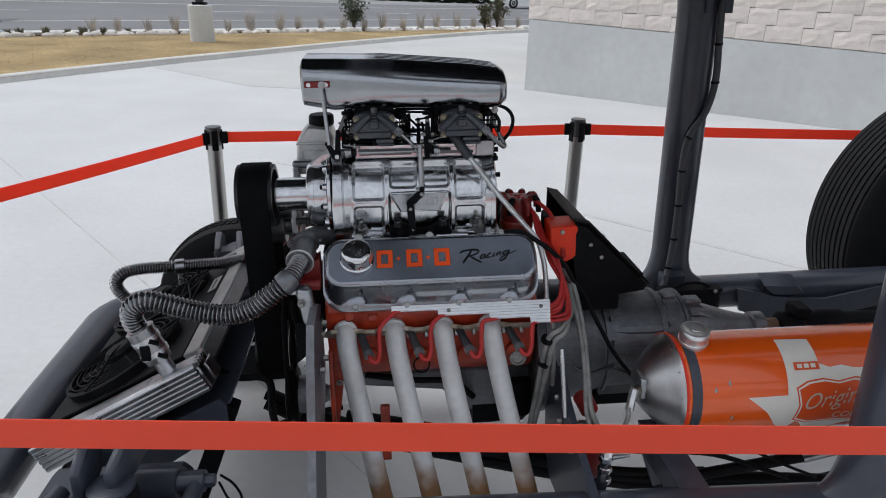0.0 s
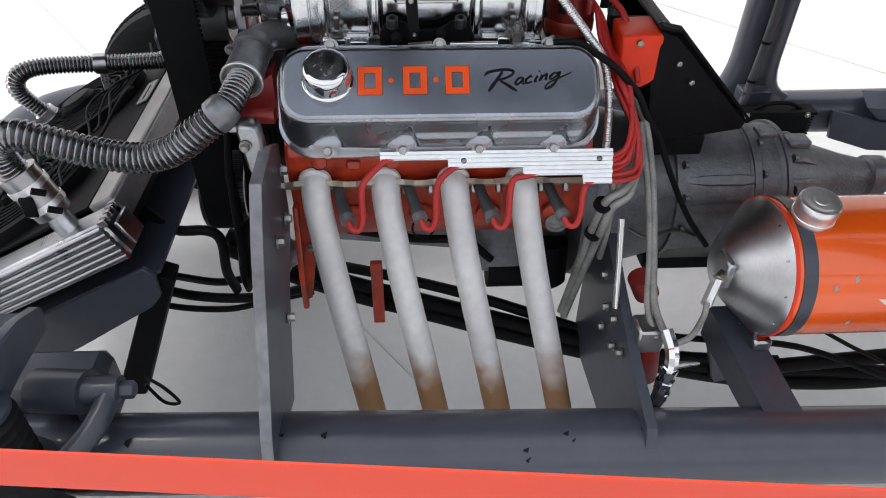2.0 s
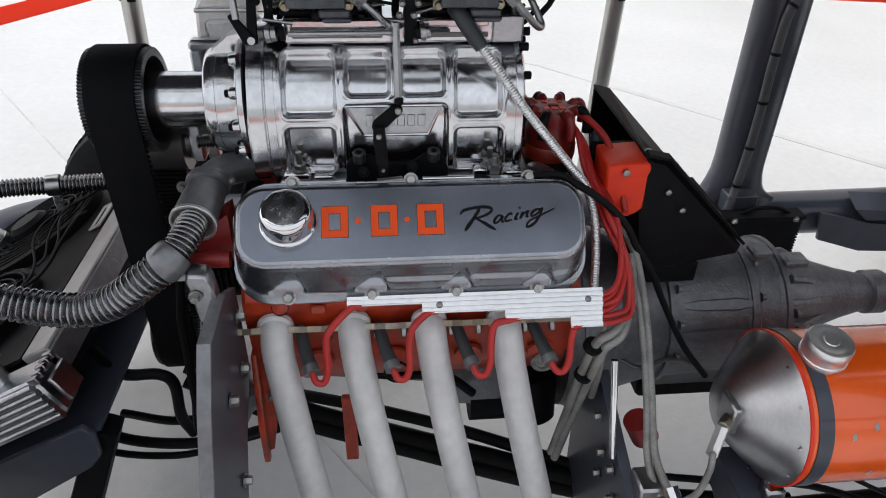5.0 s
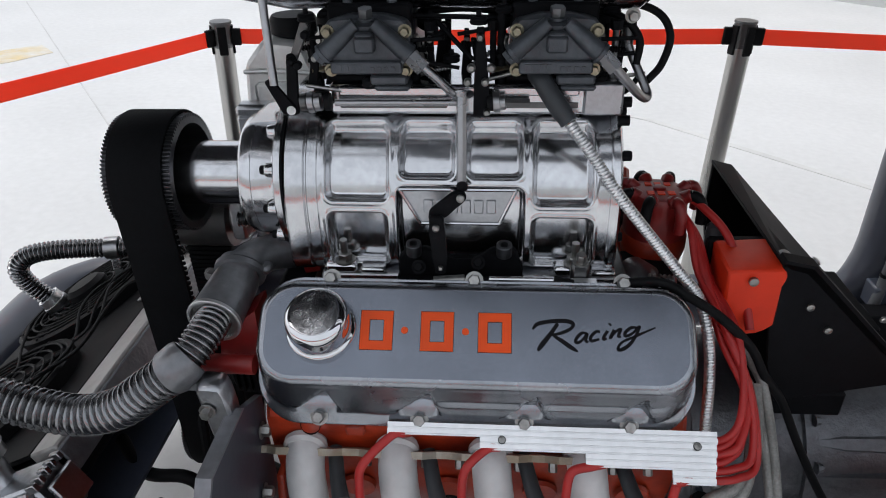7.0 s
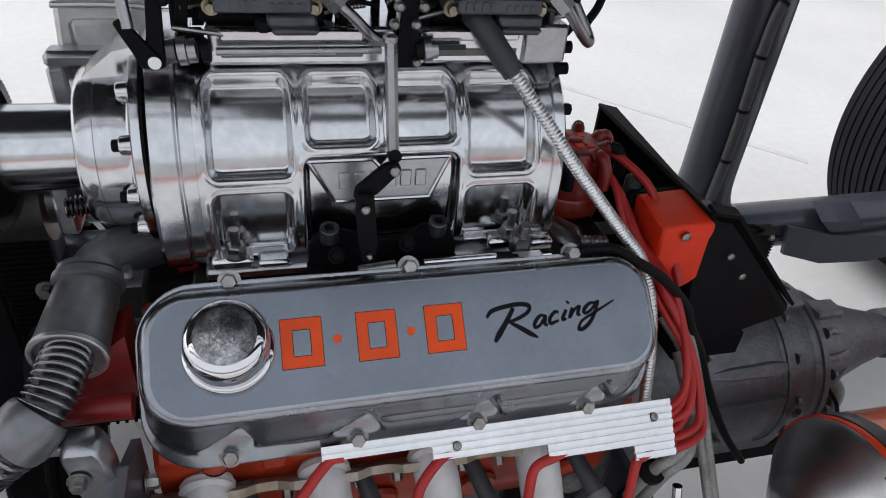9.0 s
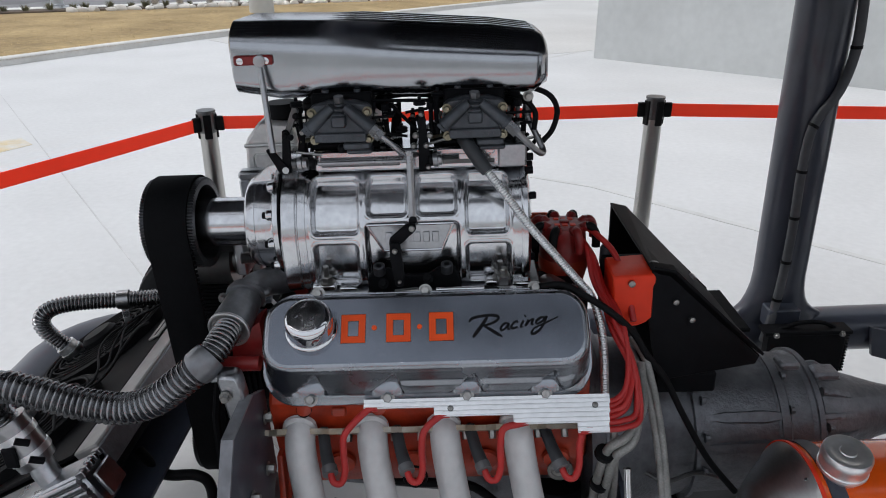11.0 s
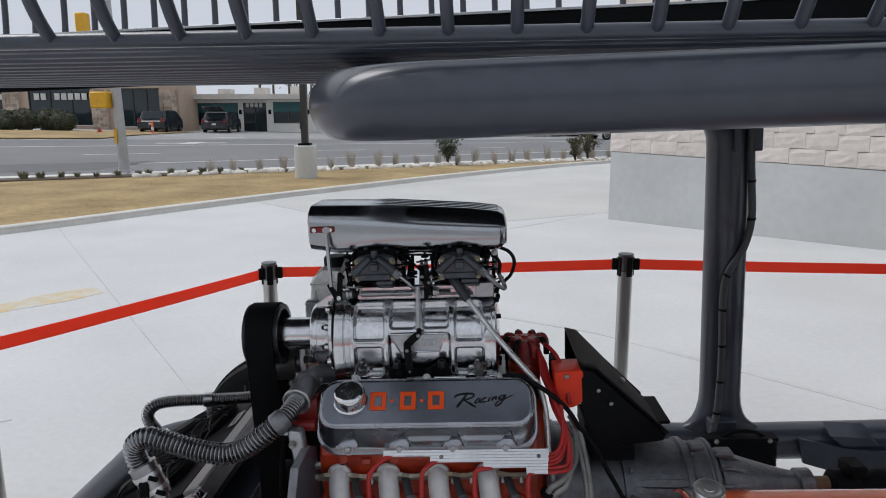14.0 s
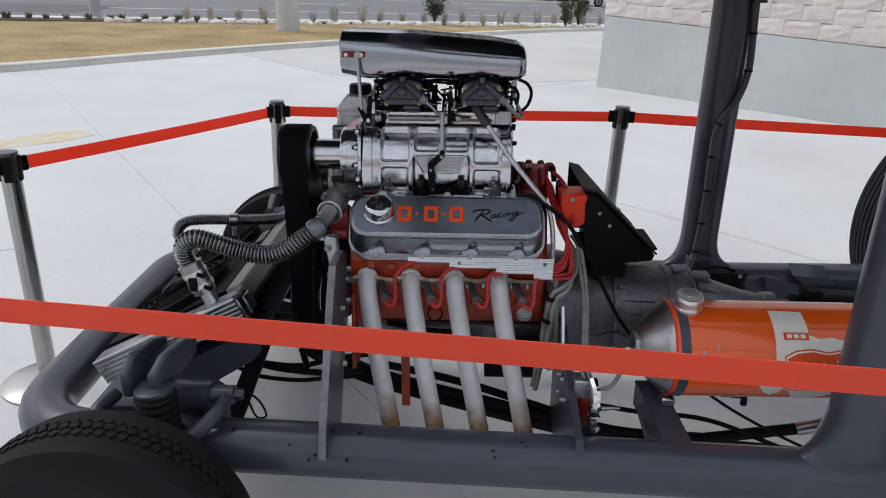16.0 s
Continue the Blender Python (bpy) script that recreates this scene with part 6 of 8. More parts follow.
part("collar", sweep([(-0.3545, -0.3325, 0.9495), (-0.3515, -0.3315, 0.9515), (-0.337, -0.321, 0.962), (-0.3335, -0.3175, 0.9645)], [0.0268, 0.0286, 0.0278, 0.0255], 28), M_SLEEVE, big)
SA, SB = Vector((-0.670, -0.305, 0.758)), Vector((-0.705, -0.302, 0.838))
part("sleeve", sweep([SA, SA.lerp(SB, 0.3), SB], [0.0315, 0.033, 0.033], 28), M_STEEL, big, "bright metal hose sleeve")
part("sleeve_mouth", sweep([SB, SB + (SB - SA) * 0.03], 0.0345, 28), M_STEEL, big)
for t in (0.25, 0.7):
    c, d = SA.lerp(SB, t), (SB - SA).normalized()
    cl = part("clamp", sweep([c - d * 0.006, c + d * 0.006], 0.0348, 28), M_BRIGHT, big)
    part("clamp_screw", rod(c + Vector((0.018, -0.03, 0.008)), c + Vector((0.034, -0.02, -0.004)), 0.006, 8), M_BLACK, cl)
part("clamp_lever", box((-0.700, -0.342, 0.772), (-0.676, -0.334, 0.812), 0.003), M_BLACK, big)
small = thing("lower_radiator_hose", (-0.7, 0.0, 0.75), "narrow corrugated grey hose over the radiator fans", "hose", "radiator hoses")
part("hose", hose_bm([(-0.918, 0.238, 0.655), (-0.945, 0.228, 0.695), (-0.957, 0.222, 0.735), (-0.935, 0.225, 0.768), (-0.88, 0.243, 0.776), (-0.771, 0.271, 0.768), (-0.70, 0.282, 0.766), (-0.62, 0.287, 0.770), (-0.52, 0.285, 0.795), (-0.42, 0.24, 0.87), (-0.34, 0.10, 0.965), (-0.26, -0.02, 1.0)], 0.0205, 0.0082, 0.0055, 18, 8), M_HOSE, small, smooth=75)
part("clamp", sweep([(-0.783, 0.268, 0.769), (-0.757, 0.274, 0.768)], 0.0235, 20), M_STEEL, small)
part("sleeve", sweep([(-0.885, 0.25, 0.60), (-0.925, 0.236, 0.665)], 0.0245, 20), M_BRIGHT, small)
part("clamp", sweep([(-0.910, 0.241, 0.640), (-0.916, 0.239, 0.650)], 0.027, 20), M_STEEL, small)
part("hose_stay", box((-0.780, 0.265, 0.62), (-0.760, 0.271, 0.755), 0.002), M_CAST, small)

# ---- radiator lying back over the front of the cart ----
rad = thing("radiator", (-0.72, 0, 0.55), "aluminium radiator lying back with twin black fans", "radiator")
RC, RL, RN = Vector((-0.572, 0.068, 0.7665)), Vector((-0.894, 0, -0.447)), Vector((-0.447, 0, 0.894))
RM = Matrix(((RL.x, 0, RN.x, RC.x), (0, 1, 0, RC.y), (RL.z, 0, RN.z, RC.z), (0, 0, 0, 1)))
part("core", box((0.02, -0.36, -0.065), (0.47, 0.37, -0.005), 0.0, None, RM), M_BLACK, rad)
tank_n = part("end_tank", box((0.0, -0.425, -0.078), (0.48, -0.36, 0.002), 0.008, None, RM), M_CAST, rad, "ribbed cast aluminium end tank")
for k in range(6):
    z = -0.070 + 0.0128 * k
    bm = sweep([RM @ Vector((0.004, -0.426, z)), RM @ Vector((0.476, -0.426, z))], 0.0066, 10)
    part("tank_rib", bm, M_CAST, tank_n)
for k in range(5):
    part("tab", box((-0.010, -0.425 + 0.014 * k, -0.006), (0.006, -0.417 + 0.014 * k, 0.006), 0.001, None, RM), M_STEEL, tank_n)
part("end_tank", box((0.0, 0.37, -0.078), (0.48, 0.43, 0.002), 0.008, None, RM), M_CAST, rad)
part("side_channel", box((0.0, -0.355, -0.01), (0.050, 0.36, 0.010), 0.003, None, RM), M_STRIP, rad, "pale folded metal side channel")
part("side_skirt", box((-0.006, -0.358, -0.040), (0.0, 0.36, 0.004), 0.002, None, RM), M_TRANS, rad)
part("corner_plate", box((-0.018, -0.415, -0.062), (-0.010, -0.365, -0.012), 0.002, None, RM), M_CAST, rad)
part("filler_neck", sweep([RM @ Vector((0.085, -0.385, -0.005)), RM @ Vector((0.088, -0.379, 0.02)), Vector((-0.668, -0.306, 0.765))], 0.021, 20), M_CAST, rad)
for fy in (-0.17, 0.19):
    c = RM @ Vector((0.285, fy, 0.0))
    fan = part("fan", lathe([(0.0, 0.165), (0.03, 0.168), (0.034, 0.16), (0.03, 0.155), (0.004, 0.155), (0.004, 0.0)], c, RN, 40), M_PLASTIC, rad, "black electric fan with guard rings")
    part("motor", lathe([(0, 0.045), (0.035, 0.045), (0.045, 0.035), (0.046, 0)], c + RN * 0.01, RN, 24), M_PLASTIC, fan)
    for r in (0.06, 0.078, 0.096, 0.114, 0.132, 0.15):
        ring = [c + RN * 0.034 + RL * r * math.cos(a) + Vector((0, 1, 0)) * r * math.sin(a) for a in (2 * math.pi * k / 36 for k in range(37))]
        part("guard_ring", sweep(ring, 0.0022, 6), M_PLASTIC, fan)
    for k in range(8):
        a = 2 * math.pi * k / 8 + 0.2
        d = RL * math.cos(a) + Vector((0, 1, 0)) * math.sin(a)
        part("guard_spoke", rod(c + RN * 0.032 + d * 0.04, c + RN * 0.032 + d * 0.164, 0.003, 6), M_PLASTIC, fan)
    for k in range(7):
        a = 2 * math.pi * k / 7
        d, e = RL * math.cos(a) + Vector((0, 1, 0)) * math.sin(a), -RL * math.sin(a) + Vector((0, 1, 0)) * math.cos(a)
        p = c + RN * 0.014
        part("blade", prism([p + d * 0.045 - e * 0.012, p + d * 0.15 - e * 0.02, p + d * 0.15 + e * 0.03, p + d * 0.045 + e * 0.02], RN * 0.003 + e * 0.004), M_PLASTIC, fan)
part("shroud", box((0.055, -0.35, 0.0), (0.47, 0.36, 0.008), 0.002, None, RM), M_PLASTIC, rad)
lab = part("label_plate", box((0.056, 0.05, 0.010), (0.085, 0.15, 0.014), 0.001, None, RM), M_STRIP, rad, "pale maker's plate with an illegible line")
part("label_line", box((0.068, 0.06, 0.0142), (0.072, 0.13, 0.0146), 0, None, RM), M_BLACK, lab, smooth=0)
for k, (u, y0, y1) in enumerate(((0.10, -0.30, 0.1), (0.13, -0.28, 0.22), (0.16, -0.22, 0.28), (0.12, -0.1, 0.32), (0.30, -0.33, 0.05))):
    pts = [RM @ Vector((u + 0.03 * math.sin(k * 2 + i), y0 + (y1 - y0) * i / 6, 0.045 + 0.012 * math.sin(i * 1.7 + k))) for i in range(7)]
    part("fan_wire", sweep(smooth_path(pts, 5), 0.0028, 8), M_PLASTIC, rad)
beam = thing("radiator_cradle", (-0.6, -0.33, 0.5), "dark grey folded steel cradle under the radiator", "cradle")
part("side_plate", prism([(-0.53, -0.345, 0.666), (-0.512, -0.345, 0.648), (-0.514, -0.345, 0.60), (-0.536, -0.345, 0.572), (-0.69, -0.345, 0.475), (-0.95, -0.345, 0.32), (-0.95, -0.345, 0.45), (-0.63, -0.345, 0.615)], (0, -0.012, 0), bevel=0.002), M_PAINT_FLAT, beam)
part("cross_plate", prism([(-0.505, -0.345, 0.655), (-0.95, -0.345, 0.47), (-0.95, -0.345, 0.462), (-0.505, -0.345, 0.647)], (0, 0.70, 0)), M_PAINT_FLAT, beam)
part("strut", prism([(-0.53, -0.34, 0.64), (-0.49, -0.34, 0.62), (-0.62, -0.34, 0.30), (-0.68, -0.34, 0.30)], (0, 0.05, 0), bevel=0.003), M_BLACK, beam)


# ---- front drive accessories ----
acc = thing("accessory_drive", (-0.38, -0.25, 0.5), "small accessory pulley with belt and silver arms", "accessory drive")
part("pulley", lathe([(0, 0.07), (0.004, 0.078), (0.008, 0.07), (0.014, 0.068), (0.02, 0.07), (0.024, 0.078), (0.028, 0.07), (0.028, 0.04), (0.016, 0.035), (0.016, 0)], (-0.385, -0.215, 0.578), (1, 0, 0), 40), M_BLACK, acc)
for k in range(5):
    a = 2 * math.pi * k / 5
    part("hub_bolt", bolt_bm((-0.366, -0.215 + 0.02 * math.cos(a), 0.578 + 0.02 * math.sin(a)), (1, 0, 0), 0.004, 0.006), M_ZINC, acc)
part("pump_body", lathe([(0, 0.05), (0.05, 0.05), (0.06, 0.03), (0.08, 0.02)], (-0.355, -0.215, 0.578), (1, 0, 0), 24), M_TRANS, acc)
part("belt", sweep([(-0.373, -0.29, 0.585), (-0.373, -0.255, 0.80), (-0.373, -0.20, 0.87)], 0.007, 8), M_BELT, acc)
part("belt", sweep([(-0.373, -0.145, 0.57), (-0.373, -0.12, 0.80), (-0.373, -0.14, 0.87)], 0.007, 8), M_BELT, acc)
part("upper_pulley", lathe([(0, 0.045), (0.026, 0.045), (0.026, 0.03), (0.03, 0)], (-0.385, -0.17, 0.88), (1, 0, 0), 32), M_BLACK, acc)
part("arm", prism([(-0.322, -0.348, 0.936), (-0.318, -0.348, 0.944), (-0.292, -0.348, 0.942), (-0.287, -0.348, 0.932), (-0.283, -0.348, 0.895), (-0.287, -0.348, 0.868), (-0.300, -0.348, 0.845), (-0.313, -0.348, 0.862)], (0, 0.030, 0.004), bevel=0.004), M_CAST, acc, "cast aluminium tensioner arm")
part("arm_foot", box((-0.338, -0.335, 0.925), (-0.300, -0.312, 0.938), 0.003), M_CAST, acc)
part("tension_rod", rod((-0.350, -0.285, 0.928), (-0.270, -0.285, 0.928), 0.0125, 18), M_RED_CAP, acc, "red anodised rod")
part("side_shield", prism([(-0.318, -0.262, 0.955), (-0.272, -0.252, 0.985), (-0.272, -0.252, 0.905), (-0.322, -0.262, 0.922)], (0, 0.05, 0)), M_RED_CAP, acc)
part("alternator", lathe([(0, 0.05), (0.01, 0.062), (0.09, 0.062), (0.1, 0.05), (0.1, 0)], (-0.37, -0.10, 0.80), (1, 0, 0), 32), M_BLACK, acc)
for k in range(8):
    part("alternator_fin", box((-0.355 + 0.01 * k, -0.17, 0.78), (-0.352 + 0.01 * k, -0.155, 0.83), 0), M_BLACK, acc)
for x, z in ((-0.31, 0.91), (-0.307, 0.75)):
    part("bolt", bolt_bm((x, -0.350 - (0.02 if z < 0.8 else 0), z), (0, -1, 0), 0.007, 0.01), M_ZINC, acc)

# ---- transmission, tank ----
trans = thing("transmission", (0.7, 0, 0.5), "grey cast automatic transmission case behind the engine", "transmission")
part("bell_housing", lathe([(0, 0.196), (0.026, 0.20), (0.034, 0.188), (0.12, 0.170), (0.20, 0.150)], (0.295, -0.02, 0.592), (1, 0, 0), 56), M_TRANS, trans)
part("gear_case", lathe([(0, 0.150), (0.10, 0.147), (0.17, 0.143), (0.176, 0.148), (0.192, 0.148), (0.198, 0.140), (0.24, 0.136), (0.246, 0.141), (0.26, 0.141), (0.266, 0.118), (0.285, 0.100)], (0.495, -0.02, 0.590), (1, 0, 0), 56), M_TRANS, trans)
part("tail_housing", lathe([(0, 0.098), (0.05, 0.088), (0.15, 0.056), (0.215, 0.040), (0.22, 0.048), (0.255, 0.048), (0.258, 0.03), (0.258, 0)], (0.775, -0.02, 0.606), (1, 0, 0), 36), M_TRANS, trans)
for x, w, r in ((0.318, 0.014, 0.203), (0.500, 0.012, 0.158), (0.668, 0.018, 0.150), (0.742, 0.014, 0.146)):
    part("flange_ring", lathe([(0, r - 0.012), (0.002, r), (w - 0.002, r), (w, r - 0.012)], (x, -0.02, 0.591), (1, 0, 0), 56), M_TRANS, trans)
for a in (52, 74):
    m = Matrix.Translation((0, -0.02, 0.590)) @ Matrix.Rotation(radians(a), 4, "X")
    part("case_web", loft([[m @ Vector((x, -h, 0.135)), m @ Vector((x, h, 0.135)), m @ Vector((x, h * 0.6, 0.135 + q)), m @ Vector((x, -h * 0.6, 0.135 + q))] for x, h, q in ((0.520, 0.006, 0.013), (0.560, 0.014, 0.021), (0.640, 0.016, 0.020), (0.670, 0.010, 0.014))]), M_TRANS, trans, smooth=60)
for k in range(5):
    m = Matrix.Translation((0, -0.02, 0.600)) @ Matrix.Rotation(radians(-20 + 26 * k), 4, "X")
    part("tail_rib", prism([m @ Vector(p) for p in ((0.765, -0.006, 0.108), (0.80, -0.006, 0.112), (0.85, -0.006, 0.082), (0.93, -0.006, 0.05), (0.86, -0.006, 0.055), (0.765, -0.006, 0.08))], m.to_3x3() @ Vector((0, 0.012, 0)), bevel=0.002), M_TRANS, trans)
for x, a, r in ((0.505, 40, 0.160), (0.505, 66, 0.160), (0.505, 92, 0.160), (0.676, 20, 0.150), (0.676, 48, 0.150), (0.676, 76, 0.150), (0.676, 104, 0.150), (0.748, 34, 0.146), (0.748, 62, 0.146), (0.748, 90, 0.146)):
    m = Matrix.Translation((0, -0.02, 0.591)) @ Matrix.Rotation(radians(a), 4, "X")
    part("flange_bolt", bolt_bm(m @ Vector((x + 0.012, 0, r - 0.004)), (1, 0, 0), 0.0065, 0.010), M_TRANS, trans)
for x, a, r in ((0.430, 58, 0.152), (0.690, 84, 0.143)):
    m = Matrix.Translation((0, -0.02, 0.592)) @ Matrix.Rotation(radians(a), 4, "X")
    part("case_boss", lathe([(0, 0.017), (0.010, 0.015), (0.012, 0.010), (0.002, 0.008), (0.002, 0)], m @ Vector((x, 0, r)), m.to_3x3() @ Vector((0, 0, 1)), 18), M_TRANS, trans)
part("top_lug", box((0.690, -0.065, 0.735), (0.730, -0.025, 0.752), 0.005), M_TRANS, trans)
part("top_lug", box((0.752, -0.085, 0.722), (0.800, -0.045, 0.740), 0.005), M_TRANS, trans)
part("governor_cover", lathe([(0, 0.050), (0.012, 0.050), (0.020, 0.044), (0.028, 0.022), (0.030, 0)], (0.800, -0.115, 0.560), (0.2, -1, 0.15), 28), M_STEEL_DARK, trans, "dull round governor cover")
part("governor_clip", sweep(smooth_path([(0.782, -0.135, 0.612), (0.800, -0.150, 0.585), (0.812, -0.152, 0.555), (0.806, -0.146, 0.525)], 6), 0.0035, 8), M_BLACK, trans)
part("side_case", prism([(0.50, -0.155, 0.575), (0.70, -0.150, 0.575), (0.74, -0.140, 0.52), (0.72, -0.13, 0.46), (0.49, -0.13, 0.46)], (0, 0.05, 0), bevel=0.008), M_STEEL_DARK, trans)
part("cooler_line", sweep(smooth_path([(0.40, -0.19, 0.60), (0.44, -0.20, 0.585), (0.50, -0.185, 0.590), (0.56, -0.17, 0.56)], 6), 0.0045, 8), M_STEEL_DARK, trans)
part("lower_pan", box((0.48, -0.13, 0.425), (0.78, 0.10, 0.48), 0.01), M_BLACK, trans)
part("shift_lever", prism([(0.78, -0.10, 0.60), (0.83, -0.10, 0.59), (0.83, -0.10, 0.55), (0.80, -0.10, 0.55)], (0, 0.03, 0), bevel=0.004), M_BLACK, trans)
part("slip_yoke", lathe([(0, 0.022), (0.055, 0.022)], (1.03, -0.02, 0.61), (1, 0, 0), 20), M_RUST, trans)
part("drive_shaft", lathe([(0, 0.03), (0.01, 0.043), (0.07, 0.043), (0.08, 0.030), (0.13, 0.046), (0.20, 0.046), (0.22, 0.038), (1.3, 0.038)], (1.08, -0.02, 0.608), (1, 0, -0.02), 24), M_BLACK, trans, "black drive shaft with universal joint")
part("joint_cap", box((1.12, -0.055, 0.64), (1.17, 0.015, 0.675), 0.006), M_BLACK, trans)

cooler = thing("transmission_cooler", (1.1, 0.4, 0.42), "black finned transmission cooler on the far rail", "oil cooler")
part("core", box((0.915, 0.44, 0.38), (1.13, 0.475, 0.515), 0.003), M_BLACK, cooler)
for k in range(14):
    part("fin", box((1.128, 0.445, 0.385 + 0.0095 * k), (1.142, 0.47, 0.389 + 0.0095 * k), 0), M_BLACK, cooler)
part("top_rail", box((0.90, 0.43, 0.512), (1.14, 0.482, 0.524), 0.002), M_BLACK, cooler)
for x in (0.93, 1.11):
    part("bolt", bolt_bm((x, 0.43, 0.516), (0, -1, 0), 0.006, 0.008), M_ZINC, cooler)
part("fan_arc", sweep(smooth_path([(0.95, 0.455, 0.52), (1.0, 0.455, 0.54), (1.06, 0.455, 0.54), (1.10, 0.455, 0.522)], 5), 0.006, 8), M_BLACK, cooler)

tank = thing("fuel_tank", (0.85, -0.37, 0.53), "orange painted spun fuel tank with bare aluminium end", "fuel tank")
TY, TZ, TR = -0.374, 0.652, 0.128
part("shell", lathe([(0, TR - 0.002), (0.0, TR), (0.66, TR), (0.66, TR - 0.002)], (0.590, TY, TZ), (1, 0, 0), 96), M_ORANGE, tank)
part("end_dome", lathe([(0, 0), (0, 0.034), (0.004, 0.044), (0.018, 0.064), (0.045, 0.093), (0.066, 0.113), (0.074, TR - 0.004), (0.080, TR)], (0.506, TY, TZ), (1, 0, 0), 96), M_SPUN, tank, "spun bare aluminium end cone")
part("seam", lathe([(0, TR), (0, TR + 0.0025), (0.006, TR + 0.0025), (0.006, TR)], (0.586, TY, TZ), (1, 0, 0), 96), M_RED_COIL, tank, "raised orange-red seam")
part("end_dome", lathe([(0, TR - 0.001), (0.02, 0.115), (0.06, 0.06), (0.08, 0)], (1.249, TY, TZ), (1, 0, 0), 64), M_CAST, tank)
part("strap", lathe([(0, TR + 0.0004), (0, TR + 0.002), (0.024, TR + 0.002), (0.024, TR + 0.0004)], (0.600, TY, TZ), (1, 0, 0), 96), M_PAINT_FLAT, tank, "flat grey steel strap")
part("filler_cap", lathe([(0, 0.029), (0.014, 0.031), (0.015, 0.036), (0.020, 0.036), (0.021, 0.0345), (0.034, 0.0345), (0.036, 0.0355), (0.046, 0.0355), (0.050, 0.033), (0.051, 0.027), (0.0495, 0.024), (0.0500, 0.012), (0.0515, 0.011), (0.0515, 0)], (0.630, TY - 0.022, TZ + TR - 0.008), (0, -0.17, 1), 40), M_BRIGHT, tank, "chrome screw filler cap")
for k in range(6):
    a = radians(105 + 30 * k)
    part("rivet", lathe([(0, 0.0026), (0.0014, 0.002), (0.0016, 0)], (0.575, TY + 0.1225 * math.cos(a), TZ + 0.1225 * math.sin(a)), (-0.5, math.cos(a), math.sin(a)), 8), M_CAST, tank)


def film(name, outline, mat, lift):
    """A thin decal cut to an outline and bent round the tank."""
    bm = bmesh.new()
    verts = [bm.verts.new((x, s, 0)) for x, s in outline]
    f = bm.faces.new(verts)
    bmesh.ops.triangulate(bm, faces=[f])
    for k in range(-14, 16):
        bmesh.ops.bisect_plane(bm, geom=bm.verts[:] + bm.edges[:] + bm.faces[:], plane_co=(0, k * 0.012, 0), plane_no=(0, 1, 0))
    for v in bm.verts:
        a = math.pi - v.co.y / TR
        v.co = (v.co.x, TY + (TR + lift) * math.cos(a), TZ + (TR + lift) * math.sin(a))
    return part(name, bm, mat, tank, smooth=60)


STATE = [(0.835, 0.175), (0.918, 0.172), (0.920, 0.102), (0.945, 0.092), (0.975, 0.096), (1.005, 0.088), (1.045, 0.086), (1.09, 0.08), (1.10, 0.03), (1.10, -0.02), (1.06, -0.05), (1.0, -0.072), (0.96, -0.10), (0.94, -0.125), (0.915, -0.12),
         (0.90, -0.085), (0.882, -0.058), (0.868, -0.050), (0.860, -0.072), (0.845, -0.084), (0.822, -0.064), (0.806, -0.040), (0.789, -0.014), (0.758, 0.012), (0.736, 0.029), (0.835, 0.030)]
film("map_decal", STATE, M_WHITE, 0.0007)
BADGE = [(0.855, 0.047), (0.883, 0.062), (0.923, 0.067), (0.963, 0.059), (1.003, 0.067), (1.043, 0.062), (1.068, 0.047), (1.063, -0.008), (1.068, -0.043), (1.033, -0.058), (0.963, -0.054), (0.893, -0.058), (0.858, -0.043), (0.865, 0.002)]
film("badge_border", BADGE, M_DECAL_RED, 0.0012)
film("badge_line", [(0.963 + (x - 0.963) * 0.965, 0.004 + (s - 0.004) * 0.94) for x, s in BADGE], M_WHITE, 0.0016)
film("badge_field", [(0.963 + (x - 0.963) * 0.925, 0.004 + (s - 0.004) * 0.87) for x, s in BADGE], M_DECAL_RED, 0.0020)
film("logo_bar", [(0.856, 0.088), (0.919, 0.088), (0.919, 0.107), (0.856, 0.107)], M_DECAL_RED, 0.0016)
for k in range(3):
    film("logo_mark", [(0.864 + 0.017 * k, 0.0925), (0.876 + 0.017 * k, 0.0925), (0.876 + 0.017 * k, 0.1025), (0.864 + 0.017 * k, 0.1025)], M_WHITE, 0.002)
for words, size, x0, s0, shear in (("Original", 0.058, 0.873, -0.012, 0.35), ("COLA", 0.026, 0.955, -0.040, 0.0)):
    bm = text_bm(words, size, shear)
    for v in bm.verts:
        x, s = x0 + v.co.x * (0.90 if shear else 1.15), s0 + v.co.y + (v.co.x * 0.12 if shear else 0)
        a = math.pi - s / TR
        v.co = (x, TY + (TR + 0.0026) * math.cos(a), TZ + (TR + 0.0026) * math.sin(a))
    part("decal_word", bm, M_WHITE, tank, smooth=0)
for x, s in ((0.655, 0.045), (0.70, -0.03), (0.69, 0.06)):
    film("paint_chip", [(x, s), (x + 0.006, s + 0.003), (x + 0.004, s + 0.014), (x - 0.002, s + 0.008)], M_STRIP, 0.0006)
part("outlet_fitting", rod((0.506, TY - 0.034, TZ + 0.012), (0.482, TY - 0.060, TZ + 0.020), 0.011, 8), M_BRASS, tank)
part("outlet_fitting", rod((0.480, TY - 0.062, TZ + 0.030), (0.466, TY - 0.078, TZ - 0.020), 0.0105, 6), M_BRIGHT, tank)
part("outlet_pad", box((0.502, TY - 0.05, TZ - 0.01), (0.516, TY + 0.0, TZ + 0.045), 0.003), M_CAST, tank)
